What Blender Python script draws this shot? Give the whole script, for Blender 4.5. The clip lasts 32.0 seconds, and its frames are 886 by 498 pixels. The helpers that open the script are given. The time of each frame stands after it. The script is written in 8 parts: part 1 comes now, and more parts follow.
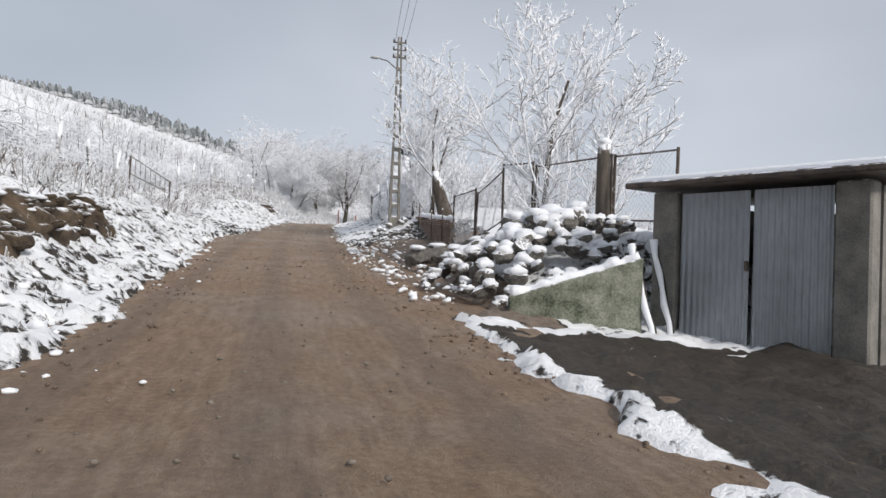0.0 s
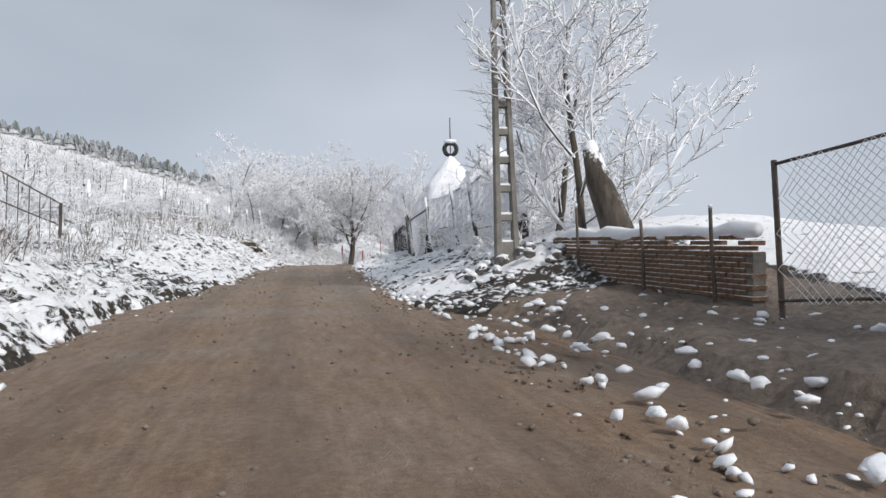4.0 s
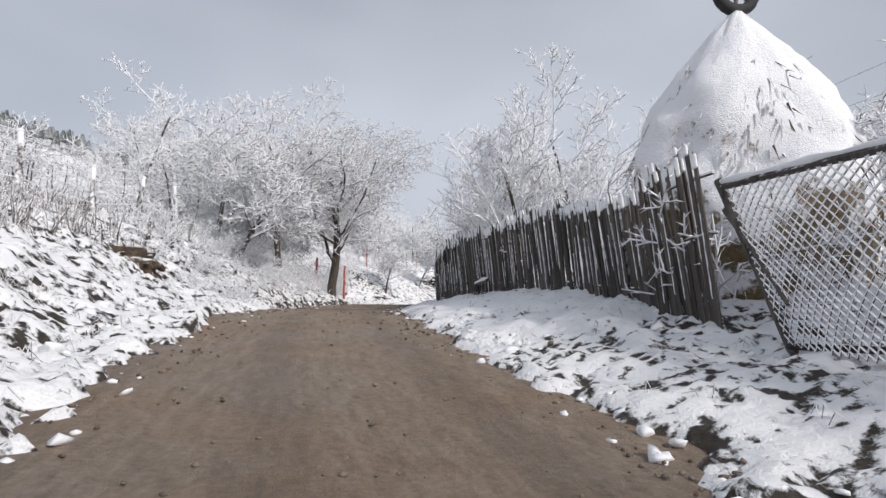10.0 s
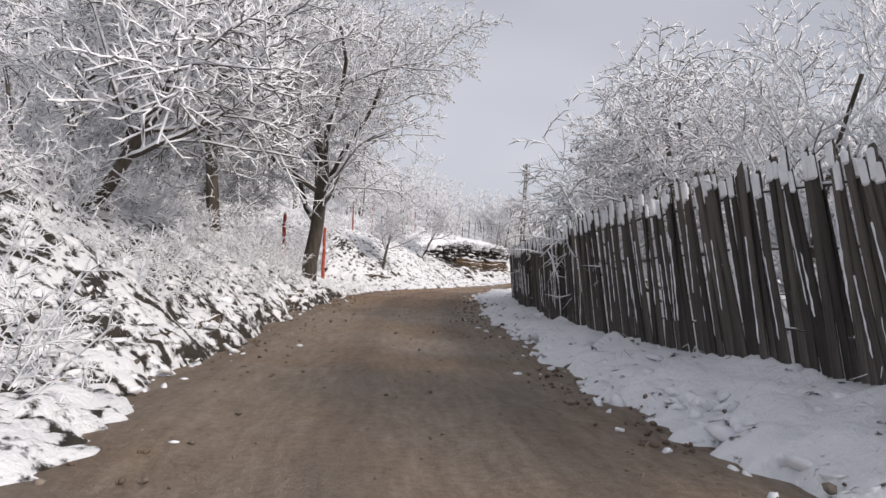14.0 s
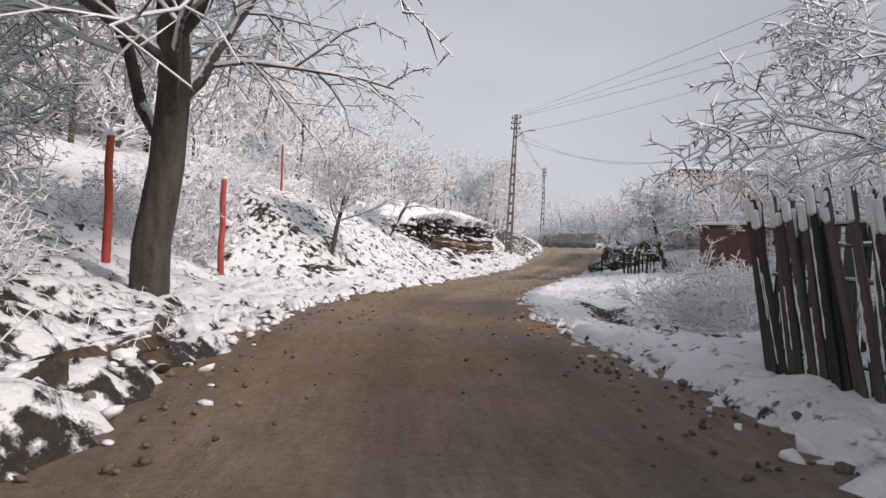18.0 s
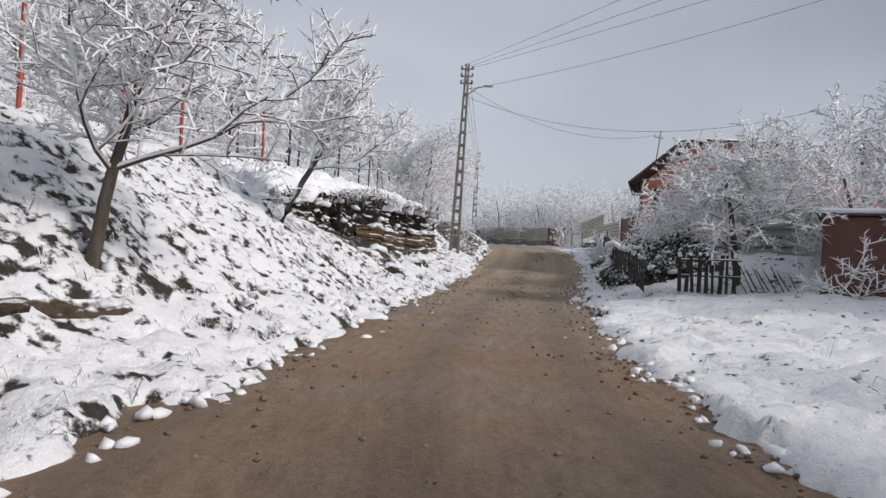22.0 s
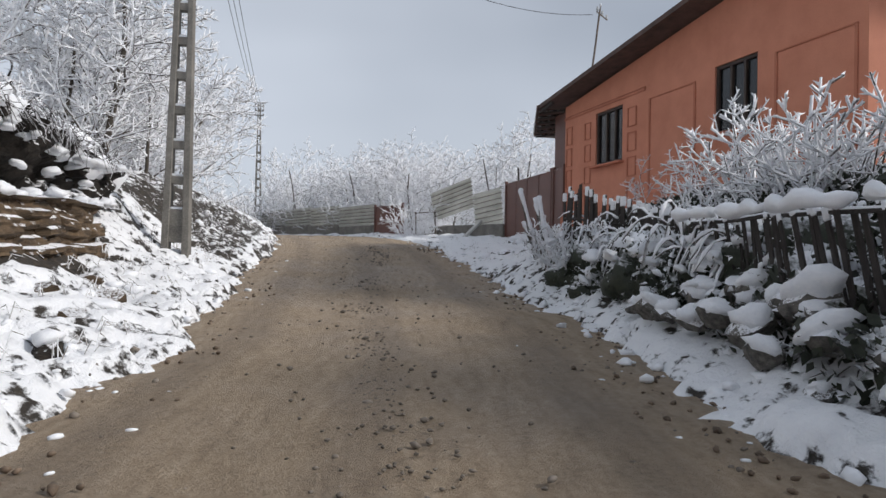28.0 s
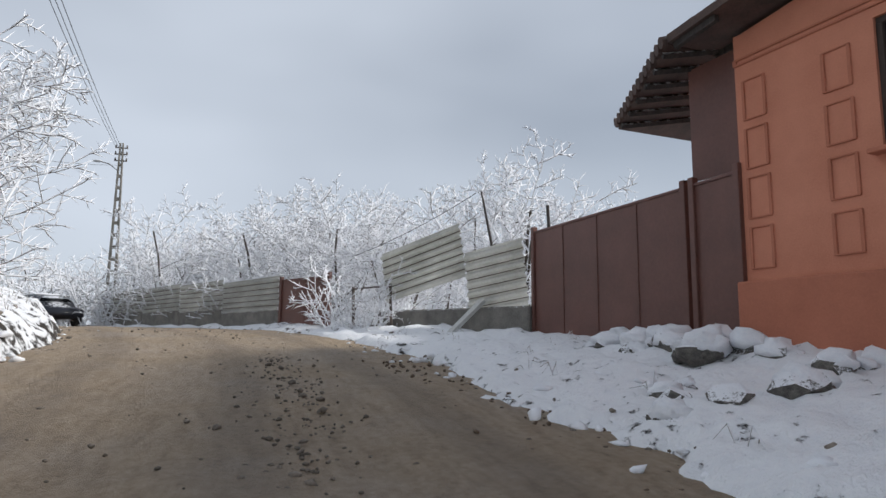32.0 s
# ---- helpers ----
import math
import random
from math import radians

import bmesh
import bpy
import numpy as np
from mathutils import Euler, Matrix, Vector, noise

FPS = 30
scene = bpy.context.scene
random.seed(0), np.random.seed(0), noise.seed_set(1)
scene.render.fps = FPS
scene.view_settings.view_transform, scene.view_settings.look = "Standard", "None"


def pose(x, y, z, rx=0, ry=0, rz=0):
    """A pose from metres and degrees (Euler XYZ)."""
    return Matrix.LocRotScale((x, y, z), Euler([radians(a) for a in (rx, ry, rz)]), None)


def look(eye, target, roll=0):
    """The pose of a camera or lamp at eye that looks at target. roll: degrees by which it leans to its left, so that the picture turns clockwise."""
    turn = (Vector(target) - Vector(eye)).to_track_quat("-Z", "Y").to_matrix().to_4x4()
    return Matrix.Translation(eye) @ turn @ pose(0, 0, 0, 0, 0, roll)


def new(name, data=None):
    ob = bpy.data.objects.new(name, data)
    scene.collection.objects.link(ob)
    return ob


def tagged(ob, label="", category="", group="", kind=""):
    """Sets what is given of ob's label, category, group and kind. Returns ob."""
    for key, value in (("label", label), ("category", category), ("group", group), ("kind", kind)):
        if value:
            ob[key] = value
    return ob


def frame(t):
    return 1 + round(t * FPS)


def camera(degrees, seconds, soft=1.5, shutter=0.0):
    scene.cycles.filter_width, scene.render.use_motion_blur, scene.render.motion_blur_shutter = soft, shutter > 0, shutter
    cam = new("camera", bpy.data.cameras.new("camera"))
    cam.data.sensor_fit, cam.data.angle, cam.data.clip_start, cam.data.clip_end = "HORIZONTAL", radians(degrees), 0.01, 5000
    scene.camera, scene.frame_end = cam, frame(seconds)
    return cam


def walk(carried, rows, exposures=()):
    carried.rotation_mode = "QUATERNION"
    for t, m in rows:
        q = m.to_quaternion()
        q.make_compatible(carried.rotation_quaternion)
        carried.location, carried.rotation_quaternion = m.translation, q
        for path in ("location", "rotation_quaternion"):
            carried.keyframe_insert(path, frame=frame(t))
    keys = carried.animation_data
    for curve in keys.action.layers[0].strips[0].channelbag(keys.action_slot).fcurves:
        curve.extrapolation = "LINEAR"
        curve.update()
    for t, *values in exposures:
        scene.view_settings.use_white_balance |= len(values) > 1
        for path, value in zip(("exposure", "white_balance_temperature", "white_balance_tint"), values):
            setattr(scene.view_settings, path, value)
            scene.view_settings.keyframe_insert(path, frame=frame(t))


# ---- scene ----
cam = camera(67.6, 32.0, soft=1.5)
PATH = [
    (0, (0.000, 0.000, 1.150), (-0.063, 1.998, 1.204), 2.3),
    (0.5, (-0.504, 1.936, 1.228), (-0.533, 3.935, 1.281), 0.4),
    (1, (-1.131, 3.899, 1.314), (-1.163, 5.897, 1.374), 1.4),
    (1.5, (-1.753, 5.871, 1.386), (-1.802, 7.870, 1.448), -0.1),
    (2, (-2.339, 7.845, 1.541), (-2.401, 9.843, 1.607), -1.5),
    (2.5, (-2.879, 9.797, 1.708), (-2.936, 11.795, 1.784), -2.3),
    (3, (-3.404, 11.759, 1.824), (-3.453, 13.756, 1.923), -2.8),
    (3.5, (-3.917, 13.672, 1.957), (-3.960, 15.668, 2.081), -2.1),
    (5.5, (-5.922, 21.254, 2.635), (-5.935, 23.244, 2.837), -0.0),
    (6, (-6.408, 23.069, 2.812), (-6.411, 25.059, 3.010), -0.1),
    (6.5, (-6.921, 24.866, 2.976), (-6.886, 26.853, 3.204), 0.8),
    (7, (-7.357, 26.690, 3.121), (-7.322, 28.678, 3.338), 0.3),
    (7.5, (-7.830, 28.581, 3.302), (-7.792, 30.569, 3.524), 0.9),
    (8, (-8.250, 30.469, 3.475), (-8.174, 32.455, 3.706), 0.3),
    (8.5, (-8.684, 32.355, 3.649), (-8.608, 34.340, 3.888), 0.7),
    (9, (-9.097, 34.196, 3.802), (-8.998, 36.184, 4.003), 0.3),
    (9.5, (-9.540, 36.013, 4.013), (-9.445, 38.002, 4.205), 1.5),
    (10, (-9.927, 37.847, 4.221), (-9.802, 39.834, 4.409), 0.7),
    (10.5, (-10.344, 39.805, 4.400), (-10.186, 41.790, 4.588), 1.1),
    (11, (-10.729, 41.739, 4.601), (-10.562, 43.722, 4.792), 1.8),
    (11.5, (-11.070, 43.705, 4.796), (-10.873, 45.687, 4.975), 2.1),
    (12, (-11.363, 45.674, 4.989), (-11.144, 47.655, 5.151), 2.1),
    (12.5, (-11.634, 47.555, 5.131), (-11.383, 49.532, 5.297), 3.3),
    (13, (-11.879, 49.343, 5.274), (-11.613, 51.321, 5.410), 3.6),
    (13.5, (-12.081, 51.089, 5.347), (-11.820, 53.070, 5.451), 2.9),
    (14, (-12.186, 52.678, 5.343), (-11.934, 54.660, 5.418), 2.3),
    (14.5, (-12.266, 54.314, 5.372), (-12.019, 56.298, 5.426), 2.3),
    (16.5, (-12.160, 61.142, 5.442), (-11.826, 63.114, 5.453), 2.8),
    (17, (-12.048, 62.750, 5.456), (-11.658, 64.712, 5.479), 2.8),
    (17.5, (-11.914, 64.348, 5.535), (-11.521, 66.309, 5.562), 1.7),
    (18, (-11.857, 65.865, 5.587), (-11.437, 67.820, 5.603), 2.2),
    (18.5, (-11.680, 67.268, 5.677), (-11.254, 69.222, 5.699), 1.4),
    (19, (-11.480, 68.706, 5.718), (-11.040, 70.657, 5.742), 0.7),
    (19.5, (-11.304, 70.120, 5.748), (-10.846, 72.067, 5.776), 1.3),
    (20, (-11.103, 71.537, 5.796), (-10.621, 73.478, 5.819), 1.2),
    (20.5, (-10.879, 73.001, 5.800), (-10.367, 74.935, 5.814), 1.0),
    (21, (-10.634, 74.543, 5.793), (-10.066, 76.460, 5.803), 2.4),
    (21.5, (-10.333, 76.000, 5.764), (-9.712, 77.901, 5.769), 3.1),
    (22, (-9.984, 77.496, 5.757), (-9.301, 79.376, 5.768), 3.0),
    (22.5, (-9.555, 79.013, 5.750), (-8.809, 80.869, 5.759), 4.1),
    (23, (-9.085, 80.534, 5.751), (-8.285, 82.366, 5.764), 3.8),
    (23.5, (-8.586, 81.979, 5.753), (-7.720, 83.782, 5.783), 4.9),
    (24, (-7.959, 83.451, 5.740), (-7.009, 85.211, 5.760), 4.4),
    (24.5, (-7.356, 84.902, 5.800), (-6.378, 86.647, 5.801), 3.7),
    (25, (-6.695, 86.230, 5.834), (-5.686, 87.957, 5.839), 3.0),
    (25.5, (-5.946, 87.558, 5.802), (-4.900, 89.262, 5.793), 2.8),
    (26, (-5.209, 89.031, 5.814), (-4.131, 90.716, 5.808), 2.8),
    (26.5, (-4.510, 90.454, 5.815), (-3.370, 92.097, 5.829), 3.5),
    (28.5, (-1.239, 96.036, 5.955), (-0.008, 97.611, 5.954), 0.2),
    (29, (-0.472, 97.419, 5.987), (0.811, 98.953, 5.991), 0.9),
    (29.5, (0.365, 98.689, 6.049), (1.674, 100.201, 6.059), -0.6),
    (30, (1.280, 99.945, 6.101), (2.613, 101.436, 6.103), -3.0),
    (30.5, (2.123, 101.141, 6.189), (3.493, 102.597, 6.199), -3.9),
    (31, (2.845, 102.318, 6.196), (4.268, 103.720, 6.290), -3.6),
    (31.5, (3.506, 103.554, 6.221), (4.929, 104.942, 6.440), -2.0),
    (32, (4.122, 104.812, 6.281), (5.530, 106.206, 6.552), 0.4),
]
walk(cam, [(t, look(eye, target, roll)) for t, eye, target, roll in PATH],
     exposures=[(0, -0.22, 6400, 10), (6, -0.22, 6300, 9), (13, -0.19, 6600, 14), (19, -0.27, 6700, 15), (23, -0.37, 6350, 11), (26, -0.27, 6300, 10), (30, -0.10, 6300, 10), (32, -0.07, 6250, 9)])

# ---------------------------------------------------------------- light
SUN_AZ, SUN_EL = radians(136), radians(35)      # from the right of the road and a little behind
world = bpy.data.worlds.new("winter_sky")
scene.world = world
world.use_nodes = True
wn, wl = world.node_tree.nodes, world.node_tree.links
wn.clear()
sky = wn.new("ShaderNodeTexSky")
sky.sky_type, sky.sun_disc = "NISHITA", False
sky.sun_elevation, sky.sun_rotation = SUN_EL, SUN_AZ
sky.air_density, sky.dust_density, sky.ozone_density = 1.0, 1.5, 2.0
skyhue = wn.new("ShaderNodeHueSaturation")
skyhue.inputs["Saturation"].default_value = 0.6
wl.new(sky.outputs[0], skyhue.inputs["Color"])
wtc = wn.new("ShaderNodeTexCoord")
wmap = wn.new("ShaderNodeMapping")
wmap.inputs["Scale"].default_value = (1.0, 1.0, 2.2)
wl.new(wtc.outputs["Generated"], wmap.inputs[0])
wno = wn.new("ShaderNodeTexNoise")
wno.inputs["Scale"].default_value, wno.inputs["Detail"].default_value, wno.inputs["Roughness"].default_value = 1.3, 3.0, 0.45
wl.new(wmap.outputs[0], wno.inputs["Vector"])
wra = wn.new("ShaderNodeValToRGB")
wra.color_ramp.elements[0].color = (0.3, 0.3, 0.3, 1)
wra.color_ramp.elements[0].position, wra.color_ramp.elements[1].position = 0.25, 0.85
wl.new(wno.outputs["Fac"], wra.inputs[0])
wmix = wn.new("ShaderNodeMix")
wmix.data_type = "RGBA"
wmix.inputs[7].default_value = (9.6, 10.2, 11.2, 1)       # cloud, in the sky texture's own units
wl.new(wra.outputs[0], wmix.inputs[0])
wl.new(skyhue.outputs[0], wmix.inputs[6])
wbg = wn.new("ShaderNodeBackground")
wbg.inputs["Strength"].default_value = 0.08
wl.new(wmix.outputs[2], wbg.inputs["Color"])
wout = wn.new("ShaderNodeOutputWorld")
wl.new(wbg.outputs[0], wout.inputs[0])
sun = new("sun", bpy.data.lights.new("sun", "SUN"))
sun.data.energy, sun.data.angle, sun.data.color = 3.3, radians(9), (1.0, 0.94, 0.87)
sun.matrix_world = look((60 * math.sin(SUN_AZ) * math.cos(SUN_EL), 60 + 60 * math.cos(SUN_AZ) * math.cos(SUN_EL), 60 * math.sin(SUN_EL)), (0, 60, 0))

# ---------------------------------------------------------------- materials
def nodes_of(name):
    m = bpy.data.materials.new(name)
    m.use_nodes = True
    n, l = m.node_tree.nodes, m.node_tree.links
    b = n["Principled BSDF"]
    return m, n, l, b


def noise_tex(n, l, scale, detail=4.0, rough=0.55, coord="Object", stretch=None):
    tc = n.new("ShaderNodeTexCoord")
    t = n.new("ShaderNodeTexNoise")
    t.inputs["Scale"].default_value, t.inputs["Detail"].default_value, t.inputs["Roughness"].default_value = scale, detail, rough
    src = tc.outputs[coord]
    if stretch:
        mp = n.new("ShaderNodeMapping")
        mp.inputs["Scale"].default_value = stretch
        l.new(src, mp.inputs[0])
        src = mp.outputs[0]
    l.new(src, t.inputs["Vector"])
    return t.outputs["Fac"]


def ramp(n, l, fac, stops):
    r = n.new("ShaderNodeValToRGB")
    els = r.color_ramp.elements
    while len(els) < len(stops):
        els.new(0.5)
    for e, (p, c) in zip(els, stops):
        e.position, e.color = p, (*c, 1) if len(c) == 3 else c
    l.new(fac, r.inputs[0])
    return r.outputs[0]


def grey(v):
    return (v, v, v)


def mix(n, l, fac, a, b):
    m = n.new("ShaderNodeMix")
    m.data_type = "RGBA"
    for k, v in ((0, fac), (6, a), (7, b)):
        if isinstance(v, (tuple, list)):
            m.inputs[k].default_value = (*v, 1) if len(v) == 3 else v
        elif isinstance(v, (int, float)):
            m.inputs[k].default_value = v
        else:
            l.new(v, m.inputs[k])
    return m.outputs[2]


def maths(n, l, op, a, b=0.0):
    m = n.new("ShaderNodeMath")
    m.operation = op
    for k, v in ((0, a), (1, b)):
        if isinstance(v, (int, float)):
            m.inputs[k].default_value = v
        else:
            l.new(v, m.inputs[k])
    return m.outputs[0]


def bump(n, l, b, height, strength=0.4, distance=0.02):
    k = n.new("ShaderNodeBump")
    k.inputs["Strength"].default_value, k.inputs["Distance"].default_value = strength, distance
    l.new(height, k.inputs["Height"])
    l.new(k.outputs[0], b.inputs["Normal"])


def upness(n, l):
    g = n.new("ShaderNodeNewGeometry")
    s = n.new("ShaderNodeSeparateXYZ")
    l.new(g.outputs["Normal"], s.inputs[0])
    return s.outputs["Z"]


SNOW = (0.86, 0.87, 0.90)


def plain(name, c1, c2, scale=6.0, rough=0.8, metal=0.0, bumpy=0.3, fine=40.0, stretch=None, snow=None, dist=0.01, soft=0.08, each=0.0):
    """Two tones in broad patches with fine grain; snow: how upright a face must look to carry snow."""
    m, n, l, b = nodes_of(name)
    broad = noise_tex(n, l, scale, 5, 0.6, stretch=stretch)
    grain = noise_tex(n, l, fine, 4, 0.6, stretch=stretch)
    both = maths(n, l, "ADD", maths(n, l, "MULTIPLY", broad, 0.65), maths(n, l, "MULTIPLY", grain, 0.35))
    col = ramp(n, l, both, [(0.36, c1), (0.64, c2)])
    if each:
        oi = n.new("ShaderNodeObjectInfo")
        tone = maths(n, l, "ADD", maths(n, l, "MULTIPLY", oi.outputs["Random"], 2 * each), 1.0 - each)
        vm = n.new("ShaderNodeVectorMath")
        vm.operation = "SCALE"
        l.new(col, vm.inputs[0])
        l.new(tone, vm.inputs["Scale"])
        col = vm.outputs[0]
    if snow is not None:
        z = maths(n, l, "ADD", upness(n, l), maths(n, l, "MULTIPLY", maths(n, l, "SUBTRACT", noise_tex(n, l, 9.0, 4, 0.6), 0.5), 0.9))
        z = maths(n, l, "ADD", maths(n, l, "MULTIPLY", z, 0.5), 0.5)
        mask = ramp(n, l, z, [(max(0.0, 0.5 + 0.5 * (snow - soft)), grey(0)), (0.5 + 0.5 * (snow + soft), grey(1))])
        col = mix(n, l, mask, col, SNOW)
    l.new(col, b.inputs["Base Color"])
    b.inputs["Roughness"].default_value, b.inputs["Metallic"].default_value = rough, metal
    bump(n, l, b, both, bumpy, dist)
    return m


def snow_mat(name="snow"):
    m, n, l, b = nodes_of(name)
    a = noise_tex(n, l, 5.0, 6, 0.65)
    c = noise_tex(n, l, 60.0, 3, 0.6)
    col = ramp(n, l, a, [(0.3, (0.78, 0.80, 0.84)), (0.7, (0.89, 0.90, 0.92))])
    l.new(col, b.inputs["Base Color"])
    b.inputs["Roughness"].default_value = 0.6
    b.inputs["Subsurface Weight"].default_value = 0.0
    bump(n, l, b, maths(n, l, "ADD", a, maths(n, l, "MULTIPLY", c, 0.25)), 0.5, 0.03)
    return m


def ground_mat():
    """Snow over dead grass and earth, thinner on steep ground and in patches; fine dark specks also paint the lumps'
    shaded sides.
    """
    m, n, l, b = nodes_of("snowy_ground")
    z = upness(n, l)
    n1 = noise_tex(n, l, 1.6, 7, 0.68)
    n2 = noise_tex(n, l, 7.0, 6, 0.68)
    tc = n.new("ShaderNodeTexCoord")
    warp = n.new("ShaderNodeVectorMath")
    warp.operation = "MULTIPLY_ADD"
    wob = n.new("ShaderNodeTexNoise")
    wob.inputs["Scale"].default_value, wob.inputs["Detail"].default_value = 5.0, 3.0
    l.new(tc.outputs["Object"], wob.inputs["Vector"])
    l.new(wob.outputs["Color"], warp.inputs[0])
    warp.inputs[1].default_value = (0.16, 0.16, 0.16)
    l.new(tc.outputs["Object"], warp.inputs[2])
    blob = n.new("ShaderNodeTexVoronoi")
    blob.inputs["Scale"].default_value, blob.inputs["Randomness"].default_value = 6.5, 1.0
    l.new(warp.outputs[0], blob.inputs["Vector"])
    n3 = maths(n, l, "SUBTRACT", 1.0, blob.outputs["Distance"])
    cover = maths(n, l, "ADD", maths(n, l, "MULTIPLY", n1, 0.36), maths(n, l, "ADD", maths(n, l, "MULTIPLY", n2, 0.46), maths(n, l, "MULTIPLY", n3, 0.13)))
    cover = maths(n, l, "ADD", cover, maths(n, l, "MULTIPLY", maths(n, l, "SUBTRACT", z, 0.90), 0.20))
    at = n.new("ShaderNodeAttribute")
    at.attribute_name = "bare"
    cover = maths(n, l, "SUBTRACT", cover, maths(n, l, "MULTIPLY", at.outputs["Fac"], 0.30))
    # the earth tone doubles as painted shade on the sides of snow lumps
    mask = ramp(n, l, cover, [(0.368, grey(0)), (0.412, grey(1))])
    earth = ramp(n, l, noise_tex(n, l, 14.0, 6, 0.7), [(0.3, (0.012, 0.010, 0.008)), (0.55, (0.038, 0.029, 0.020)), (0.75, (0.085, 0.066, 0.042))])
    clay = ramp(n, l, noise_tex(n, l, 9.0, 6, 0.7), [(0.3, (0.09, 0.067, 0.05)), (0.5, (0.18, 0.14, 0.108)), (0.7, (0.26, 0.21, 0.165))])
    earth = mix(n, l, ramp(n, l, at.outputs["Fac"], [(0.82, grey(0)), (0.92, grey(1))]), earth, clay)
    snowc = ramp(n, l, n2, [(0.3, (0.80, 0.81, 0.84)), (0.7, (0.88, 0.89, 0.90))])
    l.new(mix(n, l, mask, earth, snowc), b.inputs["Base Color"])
    b.inputs["Roughness"].default_value = 0.7
    h = maths(n, l, "ADD", maths(n, l, "MULTIPLY", mask, 0.5), maths(n, l, "ADD", maths(n, l, "ADD", n2, maths(n, l, "MULTIPLY", n3, 0.4)), maths(n, l, "MULTIPLY", noise_tex(n, l, 45.0, 4, 0.6), 0.3)))
    bump(n, l, b, h, 0.8, 0.055)
    return m


def road_mat():
    """Wet clay road: two wheel tracks, a pale dry middle, pebbles and mud."""
    m, n, l, b = nodes_of("mud_road")
    uv = n.new("ShaderNodeUVMap")
    uv.uv_map = "lane"
    sp = n.new("ShaderNodeSeparateXYZ")
    l.new(uv.outputs[0], sp.inputs[0])
    across = maths(n, l, "ADD", sp.outputs[0], maths(n, l, "MULTIPLY", maths(n, l, "SUBTRACT", noise_tex(n, l, 0.7, 3), 0.5), 0.5))
    lane = maths(n, l, "COSINE", maths(n, l, "MULTIPLY", across, 4.1))
    broad = noise_tex(n, l, 0.5, 5, 0.6)
    fine = noise_tex(n, l, 16.0, 6, 0.7)
    streak = noise_tex(n, l, 3.0, 5, 0.65, coord="UV", stretch=(3.0, 0.6, 1.0))
    v = maths(n, l, "ADD", maths(n, l, "MULTIPLY", streak, 0.5), maths(n, l, "MULTIPLY", fine, 0.5))
    clay = ramp(n, l, v, [(0.30, (0.125, 0.095, 0.070)), (0.5, (0.275, 0.215, 0.162)), (0.7, (0.42, 0.345, 0.275))])
    redder = ramp(n, l, v, [(0.30, (0.15, 0.102, 0.068)), (0.5, (0.29, 0.205, 0.138)), (0.7, (0.41, 0.31, 0.22))])
    col = mix(n, l, ramp(n, l, broad, [(0.46, grey(0)), (0.70, grey(0.8))]), clay, redder)
    # sunlit stretch: the sun's warm light is put into the clay colour
    zone = n.new("ShaderNodeMapRange")
    zone.interpolation_type = "SMOOTHSTEP"
    zone.inputs["From Min"].default_value, zone.inputs["From Max"].default_value = 88.0, 97.0
    l.new(sp.outputs[1], zone.inputs["Value"])
    zone2 = n.new("ShaderNodeMapRange")
    zone2.interpolation_type = "SMOOTHSTEP"
    zone2.inputs["From Min"].default_value, zone2.inputs["From Max"].default_value = 116.0, 107.0
    l.new(sp.outputs[1], zone2.inputs["Value"])
    sunlit_clay = ramp(n, l, v, [(0.30, (0.16, 0.10, 0.058)), (0.5, (0.30, 0.195, 0.118)), (0.7, (0.40, 0.285, 0.19))])
    col = mix(n, l, maths(n, l, "MULTIPLY", maths(n, l, "MULTIPLY", zone.outputs[0], zone2.outputs[0]), ramp(n, l, broad, [(0.3, grey(0.55)), (0.6, grey(1.0))])), col, sunlit_clay)
    # first stretch: redder tones paint sunshine onto the road
    sun_stretch = n.new("ShaderNodeMapRange")
    sun_stretch.interpolation_type = "SMOOTHSTEP"
    sun_stretch.inputs["From Min"].default_value, sun_stretch.inputs["From Max"].default_value = 56.0, 42.0
    l.new(sp.outputs[1], sun_stretch.inputs["Value"])
    rusty = ramp(n, l, v, [(0.30, (0.13, 0.082, 0.052)), (0.5, (0.27, 0.178, 0.112)), (0.7, (0.42, 0.31, 0.22))])
    col = mix(n, l, maths(n, l, "MULTIPLY", sun_stretch.outputs[0], ramp(n, l, broad, [(0.3, grey(0.5)), (0.6, grey(1.0))])), col, rusty)
    zone4 = n.new("ShaderNodeMapRange")
    zone4.interpolation_type = "SMOOTHSTEP"
    zone4.inputs["From Min"].default_value, zone4.inputs["From Max"].default_value = 112.0, 124.0
    l.new(sp.outputs[1], zone4.inputs["Value"])
    tan = ramp(n, l, v, [(0.30, (0.20, 0.145, 0.092)), (0.5, (0.36, 0.275, 0.185)), (0.7, (0.47, 0.37, 0.265))])
    col = mix(n, l, maths(n, l, "MULTIPLY", zone4.outputs[0], ramp(n, l, broad, [(0.3, grey(0.6)), (0.6, grey(1.0))])), col, tan)
    dark = mix(n, l, ramp(n, l, lane, [(0.25, grey(0)), (0.9, grey(0.3))]), col, (0.11, 0.086, 0.068))
    grit = noise_tex(n, l, 38.0, 5, 0.75)
    col = mix(n, l, ramp(n, l, grit, [(0.63, grey(0)), (0.68, grey(0.7))]), dark, (0.42, 0.38, 0.34))
    col = mix(n, l, ramp(n, l, grit, [(0.30, grey(0.8)), (0.36, grey(0))]), col, (0.035, 0.027, 0.02))
    l.new(col, b.inputs["Base Color"])
    l.new(ramp(n, l, broad, [(0.35, grey(0.55)), (0.7, grey(0.9))]), b.inputs["Roughness"])
    bump(n, l, b, maths(n, l, "ADD", v, maths(n, l, "MULTIPLY", grit, 0.9)), 1.0, 0.045)
    return m


